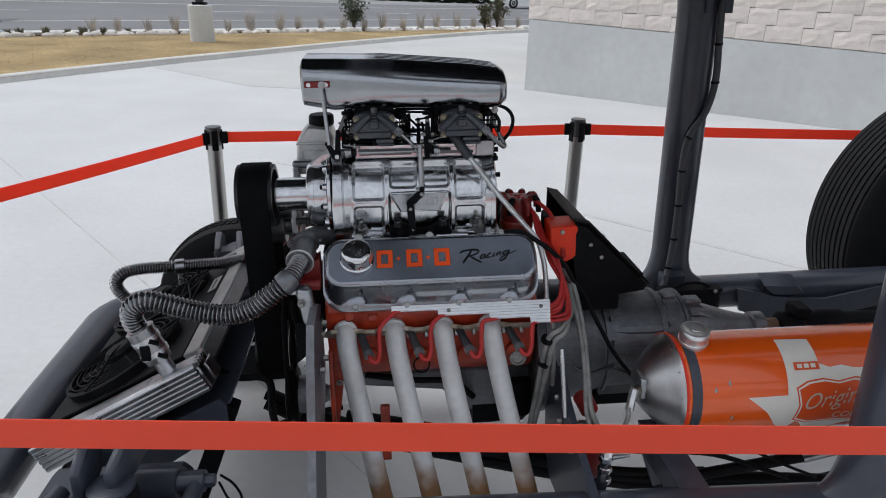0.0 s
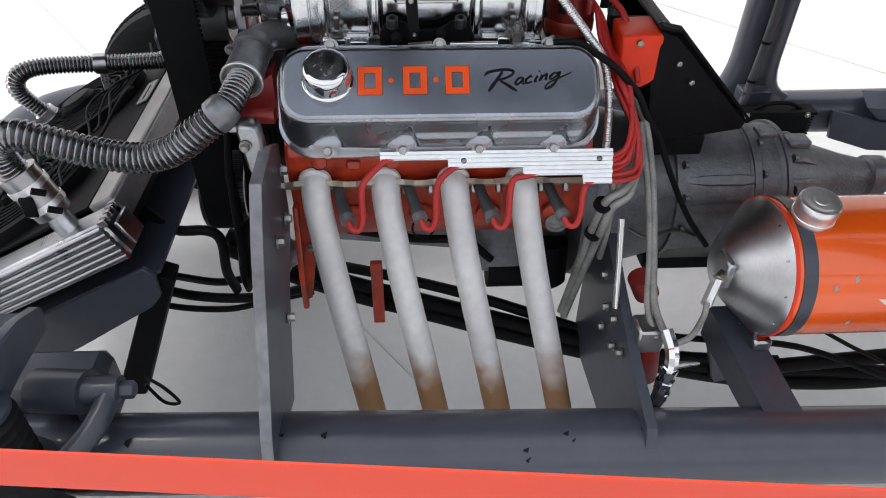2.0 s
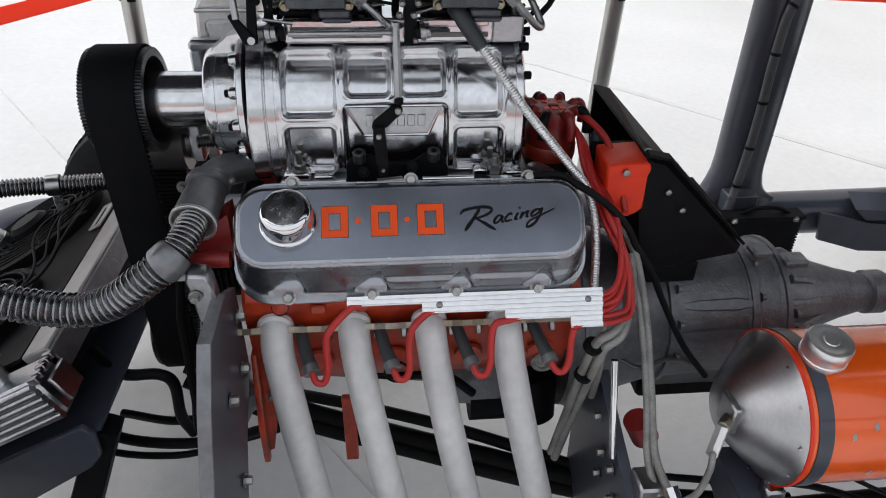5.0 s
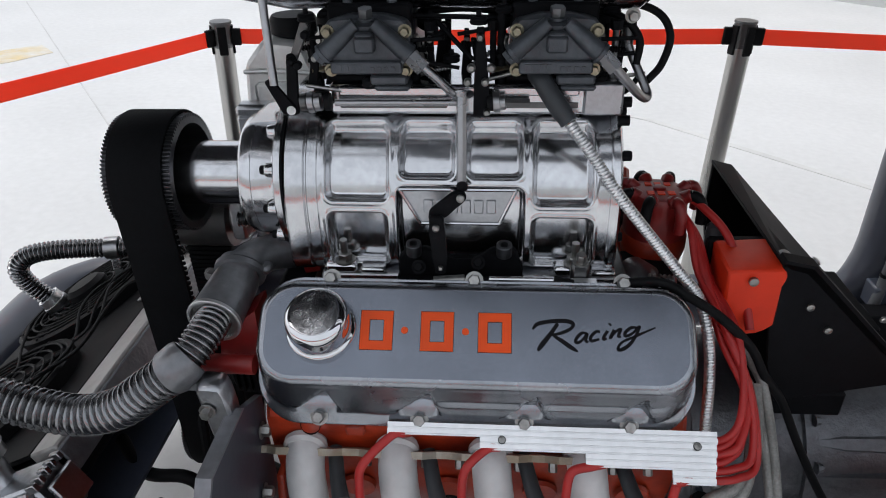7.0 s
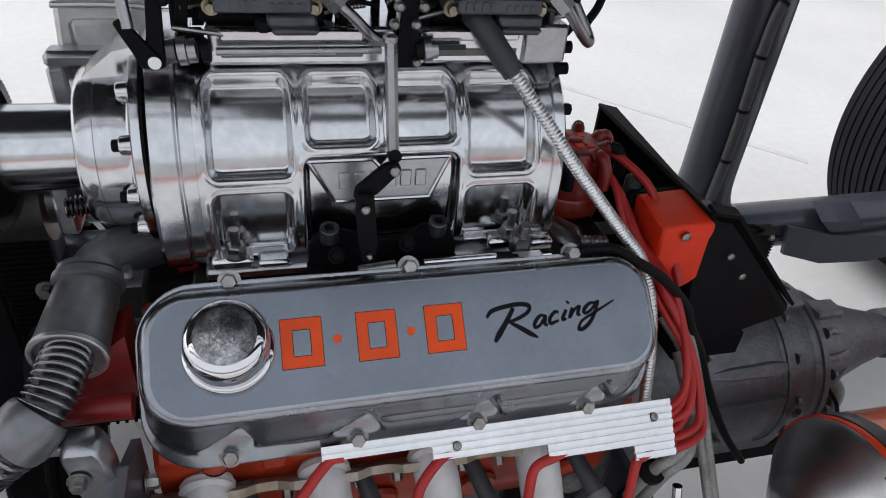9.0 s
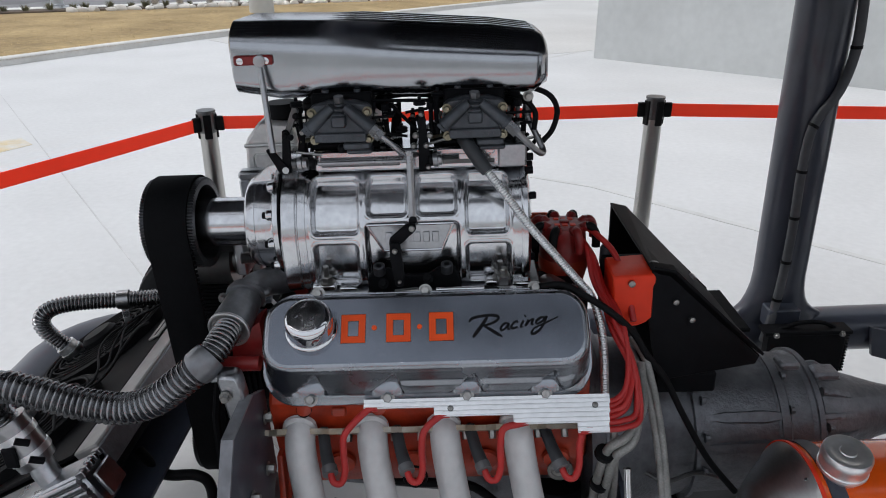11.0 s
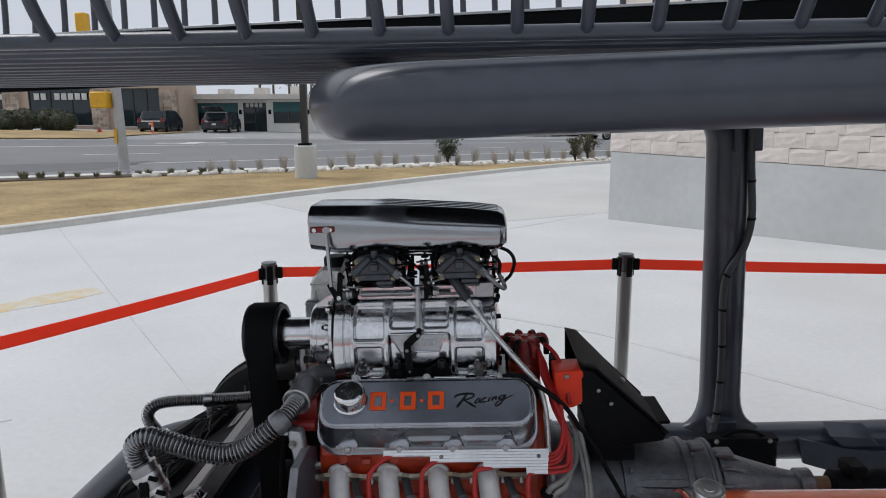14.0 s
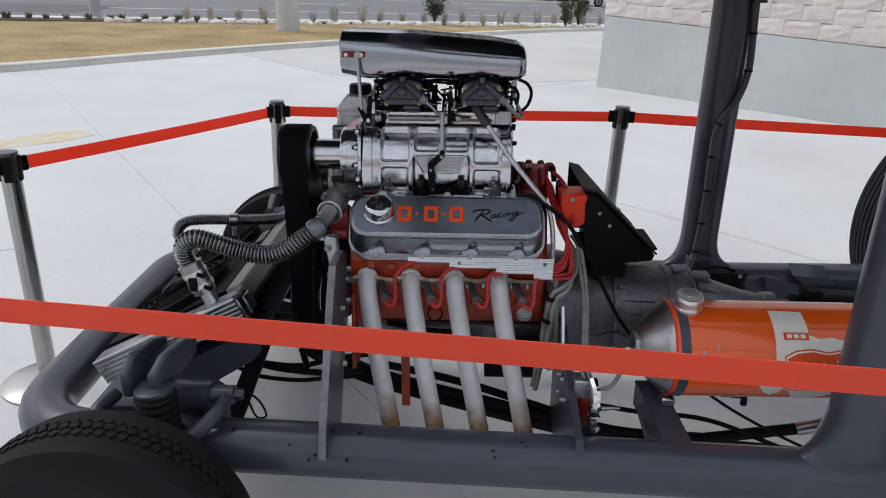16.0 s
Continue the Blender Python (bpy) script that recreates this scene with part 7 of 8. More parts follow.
part("drain_pipe", sweep(smooth_path([(0.60, -0.36, 0.515), (0.70, -0.36, 0.505), (0.80, -0.36, 0.497), (0.835, -0.36, 0.49), (0.84, -0.36, 0.465)], 6), 0.009, 12), M_PLASTIC, tank)
part("foot_clip", box((0.575, -0.47, 0.525), (0.61, -0.44, 0.548), 0.004), M_CAST, tank)

# ---- ignition ----
shield = thing("ignition_shield", (0.48, 0, 0.81), "black sheet-metal shield over the ignition parts", "shield")


def wedge(prof, y0, y1, skew=0.25):
    return [[(x, y0 + max(0, x - 0.43) * skew, z) for x, z in prof], [(x, y1, z) for x, z in prof]]


prof = [(0.380, 1.024), (0.412, 1.016), (0.604, 0.822), (0.598, 0.808), (0.412, 0.806), (0.392, 0.87), (0.38, 0.94)]
part("side_face", prism(wedge(prof, -0.188, 0)[0], (0, 0.008, 0), bevel=0.002), M_BLACK, shield)
part("top_face", prism([(0.380, -0.185, 1.028), (0.414, -0.185, 1.020), (0.606, -0.14, 0.824), (0.602, 0.10, 0.824), (0.414, 0.145, 1.020), (0.380, 0.145, 1.028)], (0, 0, -0.006), bevel=0.001), M_BLACK, shield, smooth=20)
part("far_face", prism([(x, 0.135, z) for x, z in prof], (0, 0.008, 0), bevel=0.002), M_BLACK, shield)
part("vent_box", box((0.41, -0.17, 0.765), (0.52, 0.10, 0.808), 0.004), M_BLACK, shield)
part("floor_plate", box((0.44, 0.02, 0.775), (0.66, 0.20, 0.785), 0.003), M_BLACK, shield)
for x, y, z in ((0.424, -0.189, 0.966), (0.456, -0.186, 0.929)):
    part("screw", lathe([(0, 0.0055), (0.003, 0.005), (0.004, 0.002), (0.004, 0)], (x, y, z), (0, -1, 0), 12), M_ZINC, shield)
part("hinge_pin", lathe([(0, 0.011), (0.022, 0.011), (0.024, 0.008), (0.024, 0)], (0.392, -0.150, 1.016), (0, -1, 0.1), 18), M_STEEL_DARK, shield)
part("top_lip", prism([(0.378, -0.190, 1.030), (0.416, -0.190, 1.022), (0.608, -0.146, 0.826), (0.608, -0.132, 0.826), (0.416, -0.172, 1.024), (0.378, -0.172, 1.032)], (0.003, 0, 0.004)), M_BLACK, shield, smooth=20)
part("latch", lathe([(0, 0.008), (0.01, 0.008), (0.012, 0.004), (0.012, 0)], (0.52, 0.02, 0.905), (0.7, 0, 0.7), 12), M_STEEL, shield)
coil = thing("ignition_coil", (0.345, -0.15, 0.94), "bright orange-red plastic ignition coil", "ignition coil")
part("body", prism([(0.314, -0.192, 1.018), (0.383, -0.190, 1.021), (0.388, -0.190, 1.012), (0.387, -0.190, 1.0), (0.379, -0.190, 0.998), (0.386, -0.190, 0.935), (0.372, -0.190, 0.932), (0.366, -0.190, 0.922), (0.348, -0.192, 0.921), (0.331, -0.192, 0.935), (0.316, -0.192, 0.968)], (0, 0.075, 0.004), bevel=0.003), M_RED_COIL, coil)
part("terminal", lathe([(0, 0.012), (0.03, 0.011), (0.035, 0.006), (0.035, 0)], (0.322, -0.095, 1.00), (0, 0.1, 1), 16), M_BOOT, coil)
part("screw", lathe([(0, 0.006), (0.004, 0.006), (0.005, 0.003), (0.005, 0)], (0.345, -0.193, 1.006), (0, -1, 0), 12), M_ZINC, coil)
part("bracket", box((0.31, -0.115, 0.93), (0.385, -0.10, 1.02), 0.003), M_BLACK, coil)
dist = thing("distributor", (0.25, -0.05, 0.92), "dark red distributor cap with black lead boots", "distributor")
DX, DY = 0.252, -0.050
part("housing", lathe([(0, 0.036), (0.030, 0.040), (0.055, 0.046), (0.072, 0.046), (0.076, 0.043)], (DX, DY, 0.925), (0, 0, 1), 32), M_RED_BLOCK, dist, "orange-red distributor body")
cap = part("cap", lathe([(0, 0.044), (0.020, 0.0445), (0.028, 0.041), (0.046, 0.0395), (0.058, 0.0405), (0.062, 0.038), (0.064, 0.030), (0.064, 0)], (DX, DY, 1.000), (0, 0, 1), 40), M_RED_CAP, dist, "dark red cap with raised lettering bars")
for k in range(3):
    part("cap_bar", box((DX - 0.020 + 0.014 * k, DY - 0.020, 1.0636), (DX - 0.010 + 0.014 * k, DY - 0.009, 1.0656), 0.0006), M_RED_COIL, cap, smooth=0)
    part("cap_bar", box((DX - 0.018 + 0.013 * k, DY + 0.010, 1.0636), (DX - 0.009 + 0.013 * k, DY + 0.020, 1.0656), 0.0006), M_RED_COIL, cap, smooth=0)
part("cap_hub", lathe([(0, 0.009), (0.003, 0.009), (0.004, 0.007), (0.004, 0)], (DX, DY, 1.064), (0, 0, 1), 16), M_RED_CAP, cap)
for k in range(8):
    a = 2 * math.pi * (k + 0.4) / 8
    c, e = math.cos(a), math.sin(a)
    tower = part("tower", lathe([(0, 0.0095), (0.018, 0.0090), (0.020, 0.007)], (DX + 0.028 * c, DY + 0.028 * e, 1.054), (0.75 * c, 0.75 * e, 0.5), 14), M_RED_CAP, dist)
    part("ivory_ring", lathe([(0, 0.0062), (0.004, 0.0062)], (DX + 0.0425 * c, DY + 0.0425 * e, 1.0640), (0.8 * c, 0.8 * e, 0.3), 12), M_STRIP, tower)
    part("lead_boot", sweep(smooth_path([(DX + 0.041 * c, DY + 0.041 * e, 1.063), (DX + 0.052 * c, DY + 0.052 * e, 1.062), (DX + 0.060 * c, DY + 0.060 * e, 1.048), (DX + 0.061 * c, DY + 0.061 * e, 1.026)], 4), 0.0078, 12), M_PLASTIC if k % 3 else M_RED_CAP, dist)
part("coil_lead", sweep(smooth_path([(0.288, -0.060, 1.058), (0.305, -0.085, 1.052), (0.330, -0.120, 1.030), (0.345, -0.165, 0.985), (0.350, -0.205, 0.940)], 7), 0.0055, 12), M_RED_WIRE, dist, "red coil lead")
part("vacuum_can", lathe([(0, 0.02), (0.03, 0.028), (0.05, 0.02), (0.075, 0.012)], (0.215, -0.10, 0.965), (0.3, -1, -0.1), 20), M_STEEL, dist)
part("cap_spring", hose_bm([(0.225, -0.16, 0.985), (0.262, -0.165, 0.985)], 0.009, 0.006, 0.003, 12), M_STEEL, dist)

# ---- braided lines, regulator, cables ----
lines = thing("braided_fuel_lines", (0.36, -0.35, 0.5), "braided steel fuel lines tied beside the engine", "fuel line")
for pts, r in (([(0.352, -0.19, 0.90), (0.372, -0.23, 0.87), (0.385, -0.29, 0.785), (0.382, -0.37, 0.70), (0.372, -0.45, 0.64), (0.382, -0.515, 0.612)], 0.0066),
               ([(0.345, -0.2, 0.885), (0.365, -0.24, 0.85), (0.377, -0.30, 0.77), (0.373, -0.38, 0.69), (0.362, -0.45, 0.63), (0.37, -0.50, 0.60)], 0.0060),
               ([(0.36, -0.235, 0.875), (0.350, -0.30, 0.835), (0.315, -0.345, 0.812), (0.285, -0.350, 0.79), (0.275, -0.335, 0.72), (0.266, -0.315, 0.60), (0.255, -0.295, 0.47)], 0.0075),
               ([(0.345, -0.25, 0.87), (0.340, -0.31, 0.83), (0.325, -0.345, 0.80), (0.296, -0.352, 0.775), (0.288, -0.338, 0.70), (0.276, -0.315, 0.58), (0.262, -0.30, 0.46)], 0.0075),
               ([(0.462, TY - 0.085, 0.645), (0.455, -0.475, 0.625), (0.43, -0.50, 0.605), (0.40, -0.515, 0.603)], 0.0055),
               ([(0.29, -0.32, 0.86), (0.297, -0.34, 0.80), (0.302, -0.335, 0.72), (0.312, -0.30, 0.62)], 0.0065)):
    part("line", sweep(smooth_path(pts, 8), r, 12), M_BRAID, lines)
for p, q in (((0.281, -0.35, 0.785), (0.279, -0.347, 0.777)), ((0.279, -0.335, 0.71), (0.277, -0.333, 0.702))):
    part("cable_tie", sweep([p, q], 0.016, 12), M_PLASTIC, lines)
part("push_rod", rod((0.315, -0.36, 0.76), (0.318, -0.42, 0.60), 0.006, 12), M_CHROME, lines)
reg = thing("fuel_regulator", (0.37, -0.5, 0.46), "fuel regulator with chrome elbows and red filter", "fuel regulator")
part("block", box((0.338, -0.50, 0.562), (0.385, -0.45, 0.615), 0.004), M_STEEL, reg)
part("filter", lathe([(0, 0.026), (0.08, 0.026), (0.09, 0.018), (0.09, 0)], (0.365, -0.475, 0.565), (0.1, -0.1, -1), 24), M_RED_CAP, reg, "red anodised filter body")
part("elbow", sweep(smooth_path([(0.382, -0.50, 0.622), (0.388, -0.53, 0.60), (0.386, -0.545, 0.565), (0.382, -0.545, 0.52)], 5), 0.0125, 8), M_CHROME, reg, smooth=20)
part("elbow", sweep(smooth_path([(0.382, -0.545, 0.53), (0.378, -0.548, 0.50), (0.368, -0.548, 0.475)], 5), 0.0145, 8), M_CHROME, reg, smooth=20)
for z in (0.575, 0.545, 0.515):
    part("nut", lathe([(0, 0.0165), (0.012, 0.0165)], (0.384, -0.545, z - 0.012), (0, 0, 1), 6), M_CHROME, reg, smooth=20)
part("gauge_port", sweep([(0.395, -0.52, 0.548), (0.42, -0.515, 0.547), (0.455, -0.512, 0.546)], [0.008, 0.006, 0.003], 10), M_STEEL, reg)
part("red_valve", lathe([(0, 0.024), (0.05, 0.024), (0.055, 0.012), (0.055, 0)], (0.375, -0.36, 0.62), (0.5, 0, -1), 20), M_RED_CAP, reg)

cables = thing("battery_cables", (0.2, -0.15, 0.25), "bundled black cables and pipes under the engine", "cable")
for pts, r in (([(-0.50, 0.05, 0.42), (-0.36, 0.02, 0.36), (-0.22, -0.03, 0.33), (-0.05, -0.09, 0.32), (0.15, -0.17, 0.32), (0.35, -0.24, 0.31), (0.6, -0.31, 0.30), (0.9, -0.34, 0.30), (1.3, -0.40, 0.30)], 0.020),
               ([(-0.50, 0.02, 0.40), (-0.36, -0.01, 0.34), (-0.2, -0.06, 0.31), (0.0, -0.13, 0.30), (0.2, -0.21, 0.30), (0.4, -0.27, 0.29), (0.7, -0.34, 0.28), (1.0, -0.36, 0.29), (1.3, -0.33, 0.32)], 0.016),
               ([(-0.25, 0.0, 0.36), (-0.1, -0.05, 0.36), (0.1, -0.12, 0.35), (0.3, -0.20, 0.33), (0.5, -0.29, 0.32), (0.75, -0.33, 0.33)], 0.013),
               ([(-0.60, -0.12, 0.62), (-0.52, -0.20, 0.633), (-0.455, -0.205, 0.632), (-0.432, -0.205, 0.605), (-0.437, -0.2, 0.52), (-0.435, -0.17, 0.44)], 0.0105),
               ([(-0.64, -0.15, 0.47), (-0.56, -0.19, 0.455), (-0.45, -0.2, 0.443), (-0.36, -0.17, 0.42), (-0.27, -0.12, 0.40)], 0.0105),
               ([(-0.66, -0.15, 0.42), (-0.58, -0.19, 0.415), (-0.46, -0.2, 0.41), (-0.38, -0.17, 0.40), (-0.28, -0.12, 0.38)], 0.007),
               ([(-0.62, -0.05, 0.38), (-0.48, -0.1, 0.40), (-0.36, -0.08, 0.42), (-0.26, -0.05, 0.42)], 0.009),
               ([(-0.18, -0.17, 0.60), (-0.05, -0.185, 0.585), (0.06, -0.18, 0.57), (0.12, -0.17, 0.51)], 0.009),
               ([(0.40, -0.33, 0.44), (0.55, -0.34, 0.42), (0.75, -0.36, 0.41), (0.95, -0.40, 0.35)], 0.007)):
    part("cable", sweep(smooth_path(pts, 6), r, 12), M_PLASTIC, cables)
part("tie_rod", rod((0.60, -0.33, 0.30), (1.0, -0.39, 0.412), 0.016, 14), M_PLASTIC, cables)
part("clevis", rod((0.985, -0.388, 0.408), (1.07, -0.40, 0.44), 0.019, 14), M_STEEL, cables)
part("cable", sweep(smooth_path([(0.70, -0.38, 0.53), (0.80, -0.39, 0.465), (0.92, -0.40, 0.40), (1.03, -0.40, 0.345)], 6), 0.0045, 8), M_PLASTIC, cables)
part("clip_plate", prism([(0.535, -0.40, 0.46), (0.575, -0.40, 0.46), (0.615, -0.40, 0.36), (0.575, -0.40, 0.35)], (0, 0.02, 0), bevel=0.002), M_PAINT_FLAT, cables)
part("starter_motor", lathe([(0, 0.05), (0.15, 0.05), (0.16, 0.04), (0.16, 0)], (0.12, -0.11, 0.44), (1, 0, 0), 24), M_BLACK, cables)
part("wire_loop", sweep([(-0.03 + 0.02 * math.cos(a), -0.30, 0.70 + 0.022 * math.sin(a)) for a in (2 * math.pi * k / 20 for k in range(21))], 0.0022, 6), M_PLASTIC, cables)
part("ground_lead", sweep(smooth_path([(-0.50, -0.53, 0.58), (-0.47, -0.54, 0.56), (-0.46, -0.53, 0.51), (-0.49, -0.52, 0.50), (-0.505, -0.53, 0.56)], 6), 0.003, 8), M_PLASTIC, cables)

# the rake of the whole machine
TIP = Matrix.Rotation(radians(-2.2), 4, "Y")
for ob in CAR:
    spot = Vector(ob.location)
    ob.location = TIP @ spot
    ob.rotation_euler = TIP.to_euler()
ON_CAR = False


# ---- barrier posts and belts ----
def post(x, y, top):
    p = thing("barrier_post", (x, y, 0), "brushed steel crowd-barrier post with black top", "barrier post", "crowd barrier posts")
    part("pole", lathe([(0, 0.033), (top - 0.10, 0.033)], (x, y, 0.02), (0, 0, 1), 32), M_POST, p)
    part("base", lathe([(0, 0.17), (0.012, 0.17), (0.022, 0.15), (0.028, 0.05)], (x, y, 0), (0, 0, 1), 40), M_POST, p)
    head = part("head", lathe([(0, 0.0345), (0.012, 0.0345), (0.012, 0.033), (0.074, 0.033), (0.076, 0.0355), (0.082, 0.034), (0.083, 0)], (x, y, top - 0.083), (0, 0, 1), 32), M_STEEL_DARK, p)
    for a in (0, 90, 180, 270):
        m = Matrix.Translation((x, y, top - 0.06)) @ Matrix.Rotation(radians(a + 20), 4, "Z")
        part("belt_slot", box((0.029, -0.014, -0.045), (0.0375, 0.014, 0.045), 0.002, None, m), M_PLASTIC, head)
    return p


POSTS = {"n": (-1.592, 0.292, 0.94), "l": (-0.906, 1.329, 0.978), "r": (0.765, 1.335, 1.033), "fr": (3.0, 1.34, 1.02), "nl": (-1.95, -0.86, 1.03), "nr": (1.75, -1.16, 1.085)}
for q in POSTS.values():
    post(*q)


def belt(a, b, sag=0.0):
    n = 30
    (ax, ay, az), (bx, by, bz) = POSTS[a], POSTS[b]
    d = Vector((bx - ax, by - ay, 0)).normalized()
    left = Vector((-d.y, d.x, 0)) * 0.0011
    rings = []
    for k in range(n + 1):
        t = k / n
        p = Vector((ax + (bx - ax) * t, ay + (by - ay) * t, az + (bz - az) * t - 0.026 - sag * 4 * t * (1 - t)))
        low = p - Vector((0, 0, 0.048))
        rings.append([p + left, low + left, low - left, p - left])
    strap = single("barrier_belt", loft(rings), M_BELT_RED, ((ax + bx) / 2, (ay + by) / 2, 0.93), "red woven retractable barrier belt stretched between posts", "barrier belt", "barrier belts")
    for (x, y, z), s in (((ax, ay, az), 1), ((bx, by, bz), -1)):
        c = Vector((x, y, z - 0.05)) + d * s * 0.047
        m = Matrix.Translation(c) @ Matrix.Rotation(math.atan2(d.y, d.x), 4, "Z")
        part("end_clip", box((-0.016, -0.008, -0.027), (0.016, 0.008, 0.027), 0.003, None, m), M_PLASTIC, strap)
    return strap


belt("n", "l", 0.004), belt("l", "r", 0.004), belt("r", "fr", 0.006), belt("nl", "nr", 0.008), belt("nl", "n", 0.006)

# ---- store wall: smooth base with limestone courses ----
WA = Vector((2.2, 9.52, 0))
WD = Vector((0.757, -0.653, 0)).normalized()
WN = Vector((-WD.y, WD.x, 0)) * -1  # towards the paving
WSLOPE = -0.03


def wall_box(s0, s1, z0, z1, depth, proud, bm=None):
    pts = [WA + WD * s0 + WN * proud, WA + WD * s1 + WN * proud, WA + WD * s1 - WN * depth, WA + WD * s0 - WN * depth]
    bm = bm or bmesh.new()
    lows = [bm.verts.new(p + Vector((0, 0, z0 + (WSLOPE * s if z0 > 0.2 else 0)))) for p, s in zip(pts, (s0, s1, s1, s0))]
    highs = [bm.verts.new(p + Vector((0, 0, z1 + WSLOPE * s))) for p, s in zip(pts, (s0, s1, s1, s0))]
    bm.faces.new(lows[::-1]), bm.faces.new(highs)
    for k in range(4):
        n = (k + 1) % 4
        bm.faces.new((lows[k], lows[n], highs[n], highs[k]))
    return bm


# added wall, out of view: greys the horizon that the scoop reflects
single("wall_south", box((-40, -9.0, -0.01), (30, -8.7, 2.3)), M_PANEL, (0, -8.8, 0), "unseen low concrete wall added behind the viewer for grey reflections", "wall", kind="structure", smooth=0)
store = thing("wall_store", (6, 6, 0), "store wall of split-face limestone over smooth concrete", "wall", kind="structure")
part("concrete_base", wall_box(0, 18, 0, 1.10, 6.0, 0.0), M_PANEL, store, "smooth cast concrete wall base", smooth=0)
core = part("stone_facing", wall_box(0, 18, 1.10, 7.0, 6.0, -0.045), M_MORTAR, store, "mortar core behind limestone blocks", smooth=0)
rng = random.Random(4)
variants = []
for k in range(8):
    bm = bmesh.new()
    box((0, -0.04, 0), (1, 0.0, 1), 0.0, bm)
    bmesh.ops.subdivide_edges(bm, edges=bm.edges[:], cuts=3, use_grid_fill=True)
    for v in bm.verts:
        edge = min(v.co.x, 1 - v.co.x, v.co.z, 1 - v.co.z)
        if v.co.y > -0.001:
            v.co.y += 0.0 if edge < 0.01 else rng.uniform(0.002, 0.016)
    variants.append(mesh_of("limestone", bm, M_STONE, 0))
turn = Matrix(((WD.x, WN.x, 0, 0), (WD.y, WN.y, 0, 0), (0, 0, 1, 0), (0, 0, 0, 1)))
count = 0
for row in range(16):
    s = -0.02 if row % 2 == 0 else -0.02
    first = True
    while s < 11 and count < 290:
        w = rng.uniform(0.34, 0.46) if not (first and row % 2) else 0.2
        first = False
        z = 1.105 + row * 0.203
        ob = new("limestone", variants[rng.randrange(8)])
        ob.parent = store
        spot = WA + WD * s + Vector((0, 0, z + WSLOPE * s)) - BASE[store] + WN * -0.004
        ob.matrix_basis = Matrix.Translation(spot) @ turn @ Matrix.Diagonal((w - 0.004, 1, 0.1995, 1))
        s += w
        count += 1

# ---- lawn edge: lamp post, signal post, planting ----
lamp = thing("street_lamp", (-4.4, 16.0, 0.1), "parking lot lamp post on a concrete pedestal", "street lamp")
part("pedestal", lathe([(0, 0.285), (0.86, 0.285), (0.88, 0.26), (0.88, 0)], (-4.4, 16.0, 0.06), (0, 0, 1), 36), M_PANEL, lamp, "round cast concrete pedestal")
part("base_cover", box((-4.55, 15.85, 0.94), (-4.25, 16.15, 1.0), 0.01), M_BLACK, lamp)
part("pole", box((-4.48, 15.92, 1.0), (-4.32, 16.08, 8.5), 0.01), M_LAMP, lamp)
part("hand_hole", box((-4.5, 15.9, 1.35), (-4.46, 15.95, 1.6), 0.004), M_LAMP, lamp)
part("lamp_head", box((-4.75, 15.1, 8.4), (-4.05, 16.1, 8.6), 0.03), M_LAMP, lamp)

sig = thing("pedestrian_signal", (-9.77, 17.03, 0.1), "pale grey signal pole with yellow pedestrian signal", "signal pole")
part("pole", lathe([(0, 0.165), (0.10, 0.165), (0.12, 0.145), (6.5, 0.085)], (-9.77, 17.03, 0.1), (-0.02, 0, 1), 24), M_SIGNAL, sig)
part("foot", box((-10.03, 16.77, 0.08), (-9.51, 17.29, 0.16), 0.02), M_SIGNAL, sig)
for dx, dy in ((-0.21, -0.21), (0.21, -0.21), (0.21, 0.21), (-0.21, 0.21)):
    part("anchor_bolt", bolt_bm((-9.77 + dx, 17.03 + dy, 0.16), (0, 0, 1), 0.02, 0.03), M_ZINC, sig)
head = part("signal_head", box((-10.42, 16.72, 1.90), (-9.95, 17.1, 2.34), 0.03), M_YELLOW, sig, "yellow signal housing")
part("push_button", box((-9.90, 16.86, 0.95), (-9.82, 16.95, 1.35), 0.01), M_YELLOW, sig, "yellow push-button plate")
part("mast_arm", rod((-9.9, 17.03, 6.2), (-16.0, 22.0, 6.6), 0.07, 16), M_SIGNAL, sig)
part("traffic_head", box((-11.3, 17.9, 3.55), (-11.0, 18.2, 4.55), 0.03), M_YELLOW, sig, "yellow traffic signal head")

# rocks, clumps and shrubs along the street kerb
def rock_mesh(seed):
    r = random.Random(seed)
    bm = bmesh.new()
    bmesh.ops.create_icosphere(bm, subdivisions=2, radius=1.0)
    for v in bm.verts:
        v.co *= 1 + 0.22 * noise.noise(v.co * 1.3 + Vector((seed, 0, 0)))
        v.co.z *= 0.45
    return mesh_of("border_stone", bm, M_ROCK, 60)


def street_point(x, back):
    return Vector((x, 22.1 + 0.56 * x - back, 0.11))


rock_kinds = [rock_mesh(k) for k in range(4)]
r5 = random.Random(11)
for k in range(70):
    x = -9.0 + 17.0 * k / 70 + r5.uniform(-0.08, 0.08)
    ob = new("border_stone", rock_kinds[k % 4])
    ob.matrix_world = Matrix.Translation(street_point(x, 0.86 + r5.uniform(-0.06, 0.06))) @ Matrix.Rotation(r5.uniform(0, 6), 4, "Z") @ Matrix.Diagonal((r5.uniform(0.13, 0.24), r5.uniform(0.09, 0.15), r5.uniform(0.15, 0.26), 1))
    tagged(ob, "pale limestone border stone along the street", "stone", "border stones")


